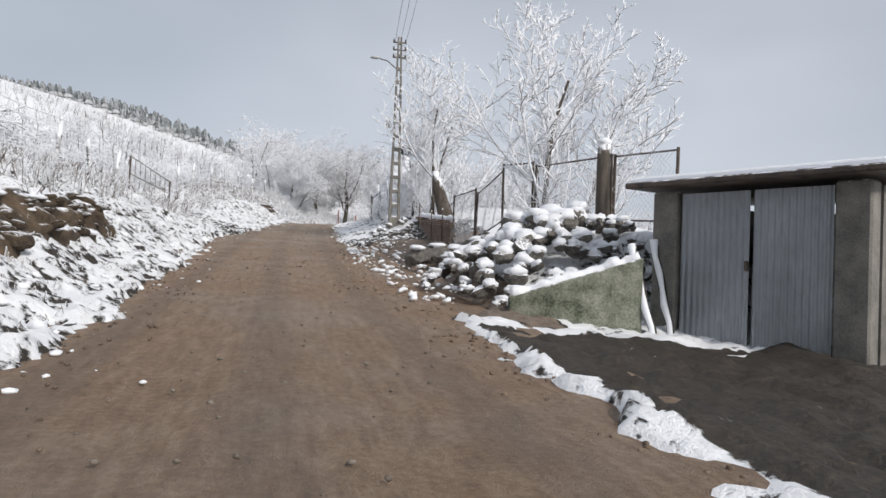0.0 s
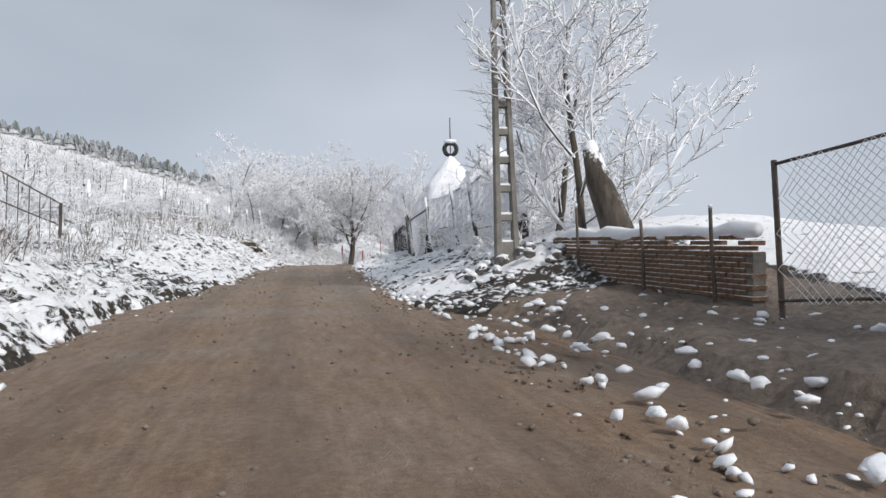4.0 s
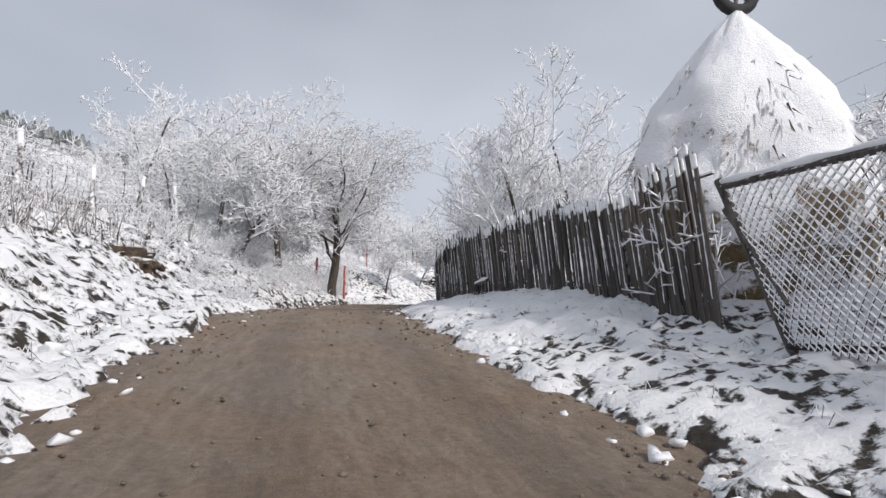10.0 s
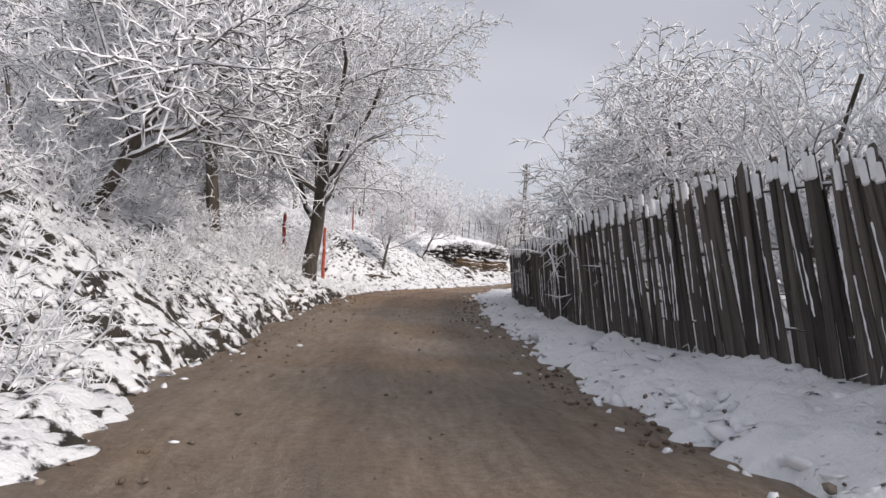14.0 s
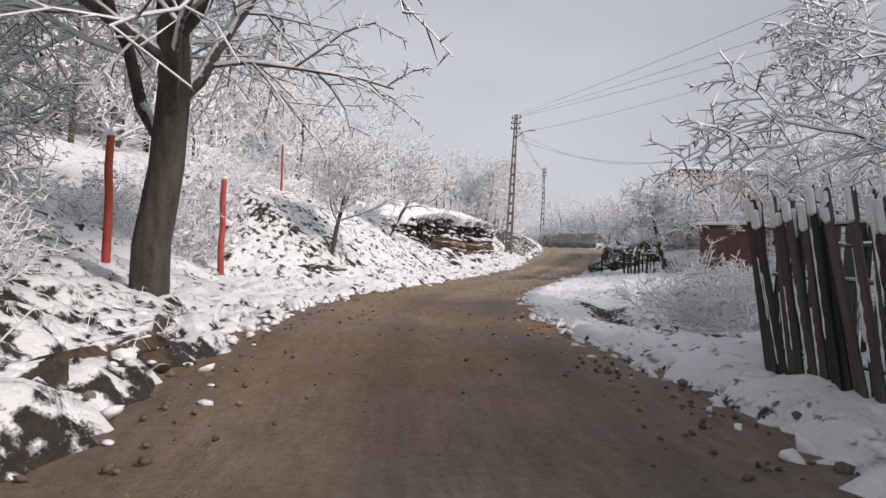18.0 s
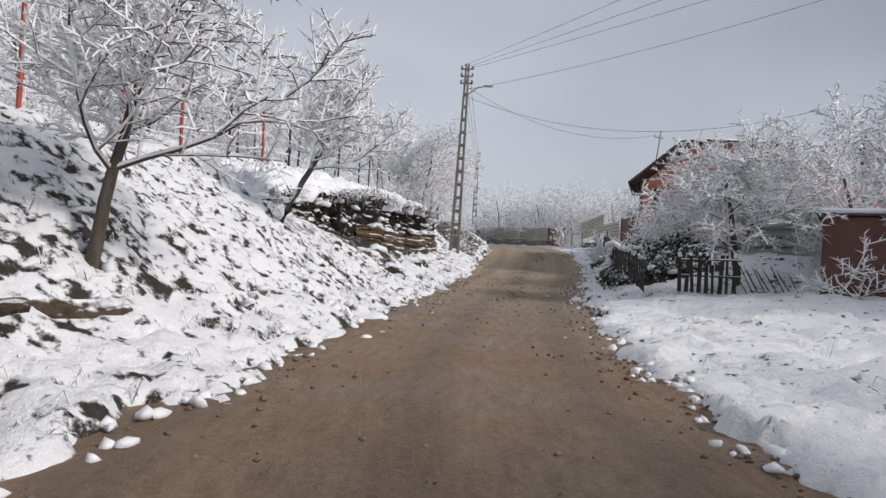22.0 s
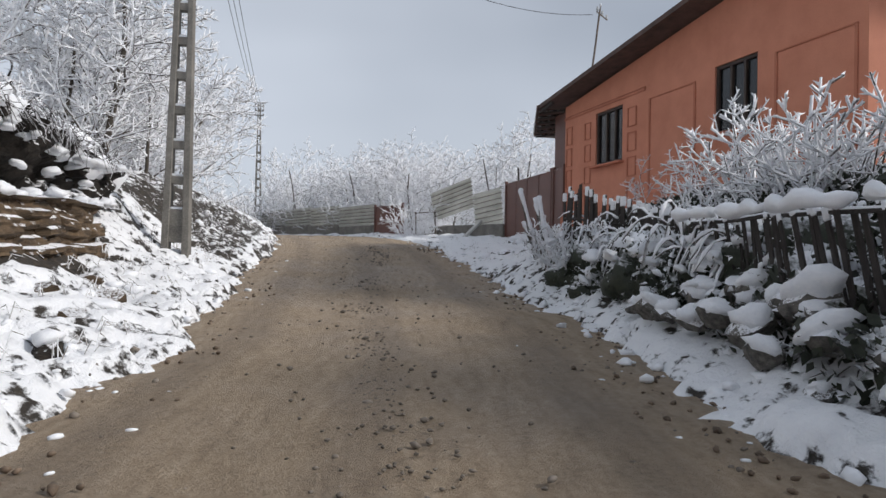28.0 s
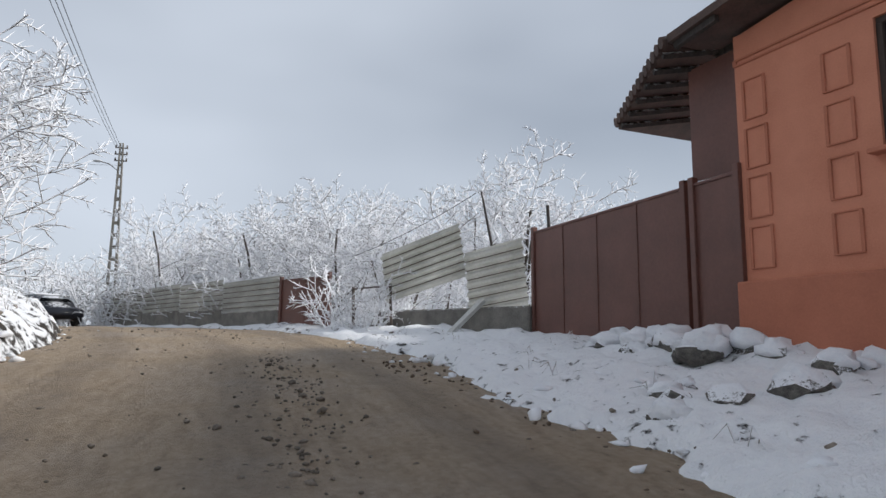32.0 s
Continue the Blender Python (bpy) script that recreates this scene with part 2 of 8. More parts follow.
M_SNOW = snow_mat()
M_GROUND = ground_mat()
M_ROAD = road_mat()
M_BARK = plain("bark", (0.035, 0.028, 0.022), (0.12, 0.10, 0.08), 3.0, 0.9, fine=30, bumpy=0.9, dist=0.03, stretch=(3, 3, 0.6), snow=0.5)
M_TWIG = plain("snowy_twig", (0.05, 0.04, 0.034), (0.13, 0.11, 0.09), 8.0, 0.85, snow=-0.68, soft=0.22)
M_WOOD = plain("weathered_wood", (0.030, 0.026, 0.023), (0.125, 0.112, 0.10), 2.0, 0.9, fine=26, bumpy=0.7, dist=0.01, stretch=(8, 8, 0.5), snow=0.62, each=0.5)
M_DARKWOOD = plain("dark_wood", (0.018, 0.015, 0.013), (0.06, 0.05, 0.045), 4.0, 0.85, fine=30, stretch=(6, 6, 0.6), snow=0.75)
M_CONCRETE = plain("old_concrete", (0.10, 0.095, 0.085), (0.24, 0.225, 0.20), 2.5, 0.9, fine=40, bumpy=0.5, snow=0.8)
M_MOSSY = plain("mossy_concrete", (0.022, 0.030, 0.015), (0.30, 0.31, 0.245), 2.4, 0.95, fine=26, bumpy=0.8, dist=0.02, snow=0.75)
M_STONE = plain("field_stone", (0.045, 0.042, 0.04), (0.19, 0.175, 0.155), 3.0, 0.9, fine=22, bumpy=0.8, dist=0.03)
M_PEBBLE = plain("road_pebble", (0.07, 0.058, 0.046), (0.27, 0.23, 0.19), 5.0, 0.9, fine=30, bumpy=0.5)
M_STONE_SNOW = plain("snowy_field_stone", (0.045, 0.042, 0.04), (0.20, 0.185, 0.16), 3.0, 0.9, fine=22, bumpy=0.8, dist=0.03, snow=0.55)
M_ROCK = plain("clay_rock", (0.009, 0.007, 0.006), (0.058, 0.042, 0.028), 2.6, 0.9, fine=14, bumpy=1.0, dist=0.05, stretch=(1, 1, 3.5), snow=0.86, soft=0.05)
M_SANDSTONE = plain("layered_sandstone", (0.022, 0.015, 0.009), (0.17, 0.115, 0.066), 2.2, 0.92, fine=17, bumpy=1.0, dist=0.04, stretch=(1, 1, 6.0), snow=0.8, soft=0.08)
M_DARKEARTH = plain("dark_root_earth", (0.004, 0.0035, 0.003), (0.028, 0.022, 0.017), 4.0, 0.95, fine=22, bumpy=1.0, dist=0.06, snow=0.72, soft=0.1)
M_IVY = plain("dark_ivy_leaf", (0.010, 0.014, 0.008), (0.035, 0.042, 0.022), 7.0, 0.6, snow=0.7, soft=0.15)
M_LEAF = plain("trampled_leaf", (0.07, 0.05, 0.034), (0.21, 0.15, 0.105), 9.0, 0.8)
M_SOIL = plain("bare_bank_earth", (0.02, 0.016, 0.012), (0.12, 0.084, 0.052), 2.2, 0.95, fine=12, bumpy=1.0, dist=0.08, snow=0.84, soft=0.1)
M_BRUSH = plain("frosted_brush", (0.06, 0.045, 0.032), (0.17, 0.125, 0.085), 6.0, 0.9, snow=0.05, soft=0.2)
M_WATER = plain("ditch_water", (0.018, 0.016, 0.012), (0.035, 0.030, 0.022), 1.5, 0.06, fine=9, bumpy=0.15)
M_CRUSTED = plain("snow_crusted_wood", (0.03, 0.025, 0.02), (0.10, 0.085, 0.07), 4.0, 0.9, fine=26, snow=0.0, soft=0.12)
M_SNOWCANE = plain("snow_loaded_cane", (0.03, 0.025, 0.02), (0.10, 0.085, 0.07), 4.0, 0.9, fine=26, snow=-0.45, soft=0.2)
M_ZINC = plain("galvanised_sheet", (0.42, 0.45, 0.48), (0.60, 0.63, 0.66), 1.2, 0.38, metal=0.5, fine=14, bumpy=0.1, stretch=(1, 1, 0.3))
M_WHITESHEET = plain("pale_painted_sheet", (0.42, 0.42, 0.39), (0.66, 0.66, 0.63), 1.0, 0.55, fine=18, bumpy=0.15)
M_BROWN = plain("brown_painted_sheet", (0.10, 0.042, 0.032), (0.155, 0.066, 0.050), 1.2, 0.5, fine=20, bumpy=0.15)
M_ORANGE = plain("orange_render", (0.51, 0.20, 0.122), (0.62, 0.26, 0.165), 1.6, 0.9, fine=50, bumpy=0.35, dist=0.006)
M_ORANGE_DARK = plain("orange_plinth", (0.40, 0.145, 0.086), (0.50, 0.19, 0.115), 1.6, 0.9, fine=50, bumpy=0.35, dist=0.006)
M_REDPAINT = plain("red_painted_steel", (0.28, 0.035, 0.022), (0.46, 0.085, 0.05), 3.0, 0.6, fine=26, bumpy=0.3, snow=0.8)
M_STEEL = plain("rusty_steel", (0.05, 0.042, 0.038), (0.15, 0.115, 0.09), 5.0, 0.7, metal=0.3, snow=0.7)
M_MESH = plain("snow_clogged_wire", (0.09, 0.09, 0.09), (0.2, 0.2, 0.2), 5.0, 0.7, snow=-1.0, soft=0.2)
M_CABLE = plain("cable", (0.02, 0.02, 0.022), (0.05, 0.05, 0.055), 5.0, 0.6)
M_BRICK = plain("red_brick", (0.07, 0.045, 0.028), (0.27, 0.15, 0.085), 3.0, 0.9, fine=24, bumpy=0.6, snow=0.7)
M_HAY = plain("old_hay", (0.10, 0.075, 0.04), (0.26, 0.20, 0.11), 5.0, 0.95, fine=40, bumpy=1.0, dist=0.05, snow=-0.02)
M_STRAW = plain("loose_straw", (0.06, 0.045, 0.026), (0.19, 0.145, 0.085), 5.0, 0.95, fine=40, snow=0.45)
M_RUBBER = plain("rubber", (0.012, 0.012, 0.013), (0.03, 0.03, 0.032), 6.0, 0.75, snow=0.8)
M_CAR = plain("dark_car_paint", (0.02, 0.022, 0.03), (0.03, 0.033, 0.045), 2.0, 0.3, snow=0.85)
M_ROOF = plain("roof_tile", (0.05, 0.035, 0.03), (0.12, 0.075, 0.06), 3.0, 0.85, snow=0.55)
M_FRAME = plain("brown_window_frame", (0.035, 0.022, 0.016), (0.06, 0.04, 0.03), 6.0, 0.6)
M_CURTAIN = plain("net_curtain", (0.30, 0.30, 0.30), (0.48, 0.48, 0.47), 9.0, 0.95)
M_BUSH = plain("dry_grass", (0.09, 0.07, 0.045), (0.25, 0.20, 0.13), 6.0, 0.95, snow=-0.2, soft=0.2)
# base tones greyed and lightened: distance haze put into the colour
M_PINE = plain("far_pine", (0.05, 0.062, 0.062), (0.13, 0.145, 0.15), 1.2, 0.95, snow=0.55, soft=0.3)
M_LAMP = plain("grey_lamp_shell", (0.30, 0.31, 0.32), (0.42, 0.43, 0.44), 6.0, 0.5, snow=0.7)


def glass_mat():
    m, n, l, b = nodes_of("window_glass")
    b.inputs["Base Color"].default_value = (0.03, 0.035, 0.04, 1)
    b.inputs["Roughness"].default_value = 0.06
    b.inputs["Transmission Weight"].default_value = 0.5
    return m


M_GLASS = glass_mat()

# ---------------------------------------------------------------- building blocks
def link_mesh(name, verts, faces, material, parent=None, label="", smooth=False):
    me = bpy.data.meshes.new(name)
    me.from_pydata([tuple(v) for v in verts], [], [tuple(f) for f in faces])
    me.materials.append(material)
    if smooth:
        me.polygons.foreach_set("use_smooth", [True] * len(me.polygons))
    me.update()
    ob = new(name, me)
    if parent is not None:
        ob.parent = parent
    if label:
        ob["label"] = label
    return ob


def part(name, bm, material, parent=None, label="", smooth=False):
    me = bpy.data.meshes.new(name)
    bm.to_mesh(me)
    bm.free()
    me.materials.append(material)
    if smooth:
        me.polygons.foreach_set("use_smooth", [True] * len(me.polygons))
    ob = new(name, me)
    if parent is not None:
        ob.parent = parent
    if label:
        ob["label"] = label
    return ob


def thing(name, at, rz=0.0, label="", category="", group="", kind=""):
    e = new(name)
    e.empty_display_size = 0.2
    e.matrix_world = pose(*at, 0, 0, rz)
    return tagged(e, label, category, group, kind)


def box(bm, cx, cy, cz, sx, sy, sz, rot=None, bevel=0.0):
    m = Matrix.Translation((cx, cy, cz)) @ (rot.to_4x4() if rot is not None else Matrix.Identity(4)) @ Matrix.Diagonal((sx, sy, sz, 1))
    r = bmesh.ops.create_cube(bm, size=1.0, matrix=m)
    if bevel:
        es = list({e for v in r["verts"] for e in v.link_edges})
        bmesh.ops.bevel(bm, geom=es, offset=bevel, segments=1, affect="EDGES")


def tubes(segs, sides=5):
    """Quads of tapered tubes; segs: rows of p0, p1, r0, r1 (n x 8)."""
    a = np.asarray(segs, float)
    p0, p1, r0, r1 = a[:, 0:3], a[:, 3:6], a[:, 6], a[:, 7]
    d = p1 - p0
    d /= np.maximum(np.linalg.norm(d, axis=1), 1e-6)[:, None]
    ref = np.where(np.abs(d[:, 2:3]) > 0.9, np.array([[1.0, 0, 0]]), np.array([[0, 0, 1.0]]))
    x = np.cross(d, ref)
    x /= np.linalg.norm(x, axis=1)[:, None]
    y = np.cross(d, x)
    ang = np.arange(sides) * 2 * np.pi / sides
    ca, sa = np.cos(ang)[None, :, None], np.sin(ang)[None, :, None]
    ring = x[:, None, :] * ca + y[:, None, :] * sa
    v0 = p0[:, None, :] + ring * r0[:, None, None]
    v1 = p1[:, None, :] + ring * r1[:, None, None]
    verts = np.concatenate([v0, v1], axis=1).reshape(-1, 3)
    base = (np.arange(len(a)) * 2 * sides)[:, None]
    k = np.arange(sides)
    k2 = (k + 1) % sides
    quads = np.stack([base + k, base + k2, base + sides + k2, base + sides + k], axis=2).reshape(-1, 4)
    return verts, quads


def chain(points, r, sides=6):
    """One unbroken tube along points."""
    p = np.asarray(points, float)
    d = np.gradient(p, axis=0)
    d /= np.maximum(np.linalg.norm(d, axis=1), 1e-9)[:, None]
    ref = np.where(np.abs(d[:, 2:3]) > 0.9, np.array([[1.0, 0, 0]]), np.array([[0, 0, 1.0]]))
    x = np.cross(d, ref)
    x /= np.linalg.norm(x, axis=1)[:, None]
    y = np.cross(d, x)
    rr = np.broadcast_to(np.asarray(r, float), (len(p),))
    ang = np.arange(sides) * 2 * np.pi / sides
    v = p[:, None, :] + (x[:, None, :] * np.cos(ang)[None, :, None] + y[:, None, :] * np.sin(ang)[None, :, None]) * rr[:, None, None]
    idx = np.arange(len(p) * sides).reshape(len(p), sides)
    nx = np.roll(idx, -1, axis=1)
    q = np.stack([idx[:-1], nx[:-1], nx[1:], idx[1:]], -1).reshape(-1, 4)
    return v.reshape(-1, 3), [list(f) for f in q] + [list(idx[0][::-1]), list(idx[-1])]


def quick_mesh(name, verts, faces, *materials, smooth=True, groups=()):
    """A mesh from arrays; groups: further (verts, faces, material slot) joined into it."""
    sets = [(np.asarray(verts, float), np.asarray(faces, int), 0)] + [(np.asarray(v, float), np.asarray(f, int), k) for v, f, k in groups]
    co, loops, start, slot, nv, nl = [], [], [], [], 0, 0
    for v, f, k in sets:
        co.append(v)
        loops.append((f + nv).ravel())
        start.append(nl + np.arange(len(f)) * f.shape[1])
        slot.append(np.full(len(f), k))
        nv += len(v)
        nl += f.size
    me = bpy.data.meshes.new(name)
    co, loops, start, slot = (np.concatenate(q) for q in (co, loops, start, slot))
    me.vertices.add(nv)
    me.vertices.foreach_set("co", co.astype(np.float32).ravel())
    me.loops.add(nl)
    me.loops.foreach_set("vertex_index", loops.astype(np.int32))
    me.polygons.add(len(start))
    me.polygons.foreach_set("loop_start", start.astype(np.int32))
    for m in materials:
        me.materials.append(m)
    me.polygons.foreach_set("material_index", slot.astype(np.int32))
    me.polygons.foreach_set("use_smooth", np.full(len(start), bool(smooth)))
    me.update(calc_edges=True)
    me.validate()
    return me


def spikes(segs, sides=3):
    """Thin tapering twigs that end in a point; rows as for tubes."""
    v, q = tubes(segs, sides)
    n = len(segs)
    v = v.reshape(n, 2 * sides, 3)
    ring, tip = v[:, :sides], np.asarray(segs, float)[:, 3:6]
    co = np.concatenate([ring, tip[:, None, :]], 1).reshape(-1, 3)
    base = (np.arange(n) * (sides + 1))[:, None]
    k = np.arange(sides)
    f = np.stack([base + k, base + (k + 1) % sides, np.broadcast_to(base + sides, (n, sides))], -1).reshape(-1, 3)
    return co, f


# ---------------------------------------------------------------- the lie of the land
ROAD = []


def station(x, y, z):
    ROAD.append((x, y, z))


for st in ((6.6, -20.0, -0.85), (3.2, -10.0, -0.45), (0.05, 0.05, -0.05), (-1.75, 5.9, 0.22), (-3.4, 11.8, 0.62), (-5.0, 17.5, 1.10),
           (-6.4, 23.1, 1.58), (-7.8, 28.6, 2.08), (-9.1, 34.2, 2.62), (-10.3, 39.8, 3.20), (-11.35, 45.7, 3.72), (-12.05, 51.1, 4.10),
           (-12.3, 56.0, 4.20), (-12.15, 61.1, 4.26), (-11.85, 65.9, 4.36), (-11.1, 71.5, 4.55), (-10.0, 77.5, 4.56), (-8.3, 82.8, 4.58),
           (-5.9, 87.6, 4.60), (-3.2, 92.7, 4.68), (-0.5, 97.4, 4.79), (2.1, 101.1, 4.97), (4.1, 104.8, 5.18), (5.9, 108.0, 5.55),
           (8.0, 112.0, 5.95), (9.9, 116.5, 6.30), (11.2, 122.0, 6.52), (12.0, 130.0, 6.65), (12.3, 145.0, 6.70), (11.5, 175.0, 6.6), (9.0, 230.0, 6.0)):
    station(*st)
_r = np.array(ROAD)
_rs = np.concatenate([[0], np.cumsum(np.linalg.norm(np.diff(_r[:, :2], axis=0), axis=1))])
_fs = np.arange(0, _rs[-1], 0.25)
_line = np.stack([np.interp(_fs, _rs, _r[:, k]) for k in range(3)], 1)
_w = np.hanning(25)
_w /= _w.sum()
LINE = np.stack([np.convolve(np.pad(_line[:, k], 12, mode="reflect", reflect_type="odd"), _w, "valid") for k in range(3)], 1)
TAN = np.gradient(LINE[:, :2], axis=0)
TAN /= np.linalg.norm(TAN, axis=1)[:, None]
WHOLE = len(LINE) * 0.25

UL = (1.6, 2.3, 2.8, 3.8, 5.0, 6.5, 9.0, 15.0, 30.0, 60.0, 160.0)
UR = (2.5, 3.1, 4.2, 5.5, 7.0, 10.0, 16.0, 30.0, 60.0, 160.0)
LEFT, RIGHT = [], []


def left(s, *h):
    LEFT.append((s, *h))


def right(s, *h):
    RIGHT.append((s, *h))


# heights above the road at those distances, station by station along the road
left(0, 0, 0, .2, .7, 1.1, 1.5, 2.0, 2.7, 4.5, 7, 11)
left(28, 0, .02, .25, .9, 1.55, 2.15, 2.5, 3.0, 4.6, 7, 11)
left(40, 0, .02, .25, .95, 1.6, 2.05, 2.4, 3.0, 4.6, 7, 11)
left(47, 0, 0, .15, .6, 1.4, 1.95, 2.3, 3.0, 4.6, 7, 11)
left(52, 0, 0, .1, .4, .8, 1.1, 1.6, 2.8, 4.5, 7, 11)
left(57, 0, .05, .15, .45, .7, .85, 1.3, 2.7, 4.5, 7, 11)
left(62, 0, .1, .3, .9, 1.35, 1.7, 2.0, 2.8, 4.5, 7, 11)
left(68, 0, .12, .35, 1.0, 1.55, 2.05, 2.4, 3.1, 5.2, 8.5, 14)
left(72, 0, .12, .35, .95, 1.5, 2.0, 2.45, 3.3, 6, 10, 17)
left(75.5, 0, .12, .3, .75, 1.65, 2.35, 2.7, 3.7, 6.5, 11, 20)
left(79, 0, .10, .22, .6, 1.6, 2.4, 2.9, 4.0, 8, 14, 25)
left(82.5, 0, .30, .75, 1.5, 2.3, 2.85, 3.3, 5, 10, 19, 34)
left(85.5, 0, .42, .85, 1.6, 2.3, 2.85, 3.3, 5, 10, 19, 34)
left(90.5, 0, .42, .8, 1.5, 2.0, 2.5, 3.1, 5, 11, 22, 40)
left(93, 0, .3, .65, 1.25, 1.75, 2.3, 3, 5, 11, 22, 40)
left(96.3, 0, .03, .12, .4, .9, 1.5, 2.4, 5, 11, 22, 40)
left(100, 0, .01, .05, .2, .5, 1.2, 2.3, 5, 11, 22, 40)
left(104.0, 0, 0, .02, .06, .12, .9, 2.1, 4.8, 11, 22, 42)
left(105.3, 0, .02, .08, .55, 1.15, 1.6, 2.4, 5, 11, 22, 42)
left(106.3, 0, .10, .35, 1.25, 2.15, 2.7, 3.2, 5, 11, 22, 42)
left(108, 0, .25, .55, 1.4, 2.3, 2.8, 3.3, 5, 11, 22, 42)
left(111, 0, .32, .65, 1.35, 2.1, 2.75, 3.3, 5, 11, 22, 40)
left(114, 0, .25, .60, 1.25, 2.05, 2.85, 3.4, 5, 11, 22, 40)
left(117, 0, .14, .38, 1.0, 1.6, 3.2, 3.7, 5, 11, 20, 36)
left(121, 0, .14, .36, .9, 1.3, 3.3, 3.8, 5, 10, 18, 31)
left(125, 0, .10, .28, .65, 1.2, 3.2, 3.7, 4.8, 10, 17, 28)
left(129, 0, .02, .12, .5, 1.2, 2.9, 3.4, 4.5, 9, 16, 26)
left(132.5, 0, 0, .08, .45, 1.6, 2.4, 3.0, 4.2, 8, 14, 23)
left(135, 0, 0, .12, .55, 1.5, 2.3, 2.8, 4, 8, 14, 22)
left(140, 0, 0, .35, 1.0, 1.5, 1.9, 2.3, 3.0, 5, 9, 14)
left(146, 0, 0, .4, .9, 1.1, 1.3, 1.6, 2.2, 3, 5, 8)
left(152, 0, 0, .1, .3, .5, .8, 1.0, 1.5, 2, 3, 4)
left(400, 0, 0, .1, .3, .5, .8, 1.0, 1.5, 2, 3, 4)
right(0, 0, 0, 0, 0, 0, .2, .2, -1, -4, -12)
right(25, 0, -.05, -.15, -.25, -.3, -.3, -.2, -1, -4, -12)
right(31.5, 0, -.05, -.15, -.25, -.3, -.2, 0, -1, -4, -12)
right(33, 0, .05, .2, .7, 1.3, 1.3, .5, -1, -4, -12)
right(37, 0, .05, .15, .6, 1.2, 1.3, .6, -1, -4, -12)
right(39, 0, .02, .05, .12, .3, .6, .6, -1, -4, -12)
right(44.5, 0, .03, .10, .2, .3, .6, .8, -1, -4, -12)
right(48, 0, .08, .2, .35, .55, 1.3, 1.2, -1, -4, -12)
right(51, 0, .12, .5, .95, 1.4, 1.8, 1.4, -1, -4, -12)
right(58, 0, .12, .5, 1.0, 1.5, 1.8, 1.4, -1, -4, -12)
right(61, 0, .12, .42, .7, 1.1, 1.5, 1.3, -1, -4, -12)
right(63, 0, .08, .25, .34, .6, 1.0, 1.0, -1, -4, -12)
right(66, 0, .08, .22, .38, .6, .9, .9, -1, -4, -12)
right(68.5, 0, .12, .4, .72, .95, 1.0, .8, -1, -4, -12)
right(72, 0, .12, .42, .75, 1.0, 1.0, .6, -1, -4, -12)
right(84, 0, .1, .3, .45, .6, .7, .5, -1, -4, -12)
right(93, 0, .1, .25, .35, .4, .4, .3, -1, -4, -12)
right(100, 0, -.04, -.15, -.2, -.1, .2, .3, 0, -3, -10)
right(106, 0, -.02, 0, .05, .1, .3, .5, 0, -2, -8)
right(114, 0, .08, .22, .35, .45, .6, .8, 1, 0, -5)
right(118.3, 0, .08, .22, .32, .45, .65, .9, 1, 0, -5)
right(120, 0, .12, .45, 1.0, 1.25, 1.5, 1.6, 2, 1, -3)
right(124, 0, .15, .75, 1.35, 1.7, 1.8, 1.9, 2, 1, -3)
right(127, 0, .22, 1.05, 1.5, 1.8, 1.9, 2, 2, 1, -3)
right(130, 0, .22, 1.0, 1.4, 1.7, 1.8, 1.9, 2, 1, -3)
right(132.3, 0, .36, .9, 1.15, 1.4, 1.6, 1.7, 2, 1, -3)
right(135, 0, .08, .2, .4, .7, 1.0, 1.2, 1.5, 1, -3)
right(141, 0, .05, .12, .2, .3, .5, .7, 1, .5, -3)
right(400, 0, .05, .1, .15, .2, .3, .4, .5, 0, -3)


def lay(s, u):
    """Height of the bare land above the road at s metres along it and u metres to the right of its middle."""
    s, u = np.broadcast_arrays(np.asarray(s, float), np.asarray(u, float))
    out = np.zeros(s.shape)
    for rows, us, side in ((LEFT, UL, u <= 0), (RIGHT, UR, u > 0)):
        a = np.array(rows)
        h = np.stack([np.interp(s, a[:, 0], a[:, k + 1]) for k in range(len(us))], -1)
        uu = np.clip(np.abs(u), us[0], us[-1])
        k = np.clip(np.searchsorted(us, uu) - 1, 0, len(us) - 2)
        lo, hi = np.array(us)[k], np.array(us)[k + 1]
        f = (uu - lo) / (hi - lo)
        v = np.take_along_axis(h, k[..., None], -1)[..., 0] * (1 - f) + np.take_along_axis(h, (k + 1)[..., None], -1)[..., 0] * f
        out = np.where(side, v, out)
    return out


def verge(s, side):
    """How far from its middle the clay road ends, on the left (-1) and on the right (1)."""
    if side > 0:
        return 2.5
    return float(np.interp(s, (0, 30, 38, 42, 48.5, 53, 56, 60, 64, 76, 82, 94, 98, 103, 106, 117, 122, 129, 133, 400), (2.0, 1.95, 2.15, 2.4, 3.0, 2.4, 1.9, 1.7, 1.55, 1.5, 1.75, 1.8, 1.9, 1.9, 1.6, 1.5, 1.9, 2.4, 2.6, 2.4)))


def road_at(s):
    k = np.clip(np.asarray(s, float) / 0.25, 0, len(LINE) - 1.001)
    i = k.astype(int)
    f = (k - i)[..., None]
    return LINE[i] * (1 - f) + LINE[i + 1] * f, TAN[i]


def spot(s, u, dz=0.0):
    """The place on the land at s along and u across, dz above it."""
    p, t = road_at(float(s))
    return (float(p[0] + t[1] * u), float(p[1] - t[0] * u), float(p[2] + lay(s, u) + dz))


def su_of(x, y):
    d = (LINE[:, 0] - x) ** 2 + (LINE[:, 1] - y) ** 2
    i = int(d.argmin())
    return i * 0.25, float((x - LINE[i, 0]) * TAN[i, 1] - (y - LINE[i, 1]) * TAN[i, 0])


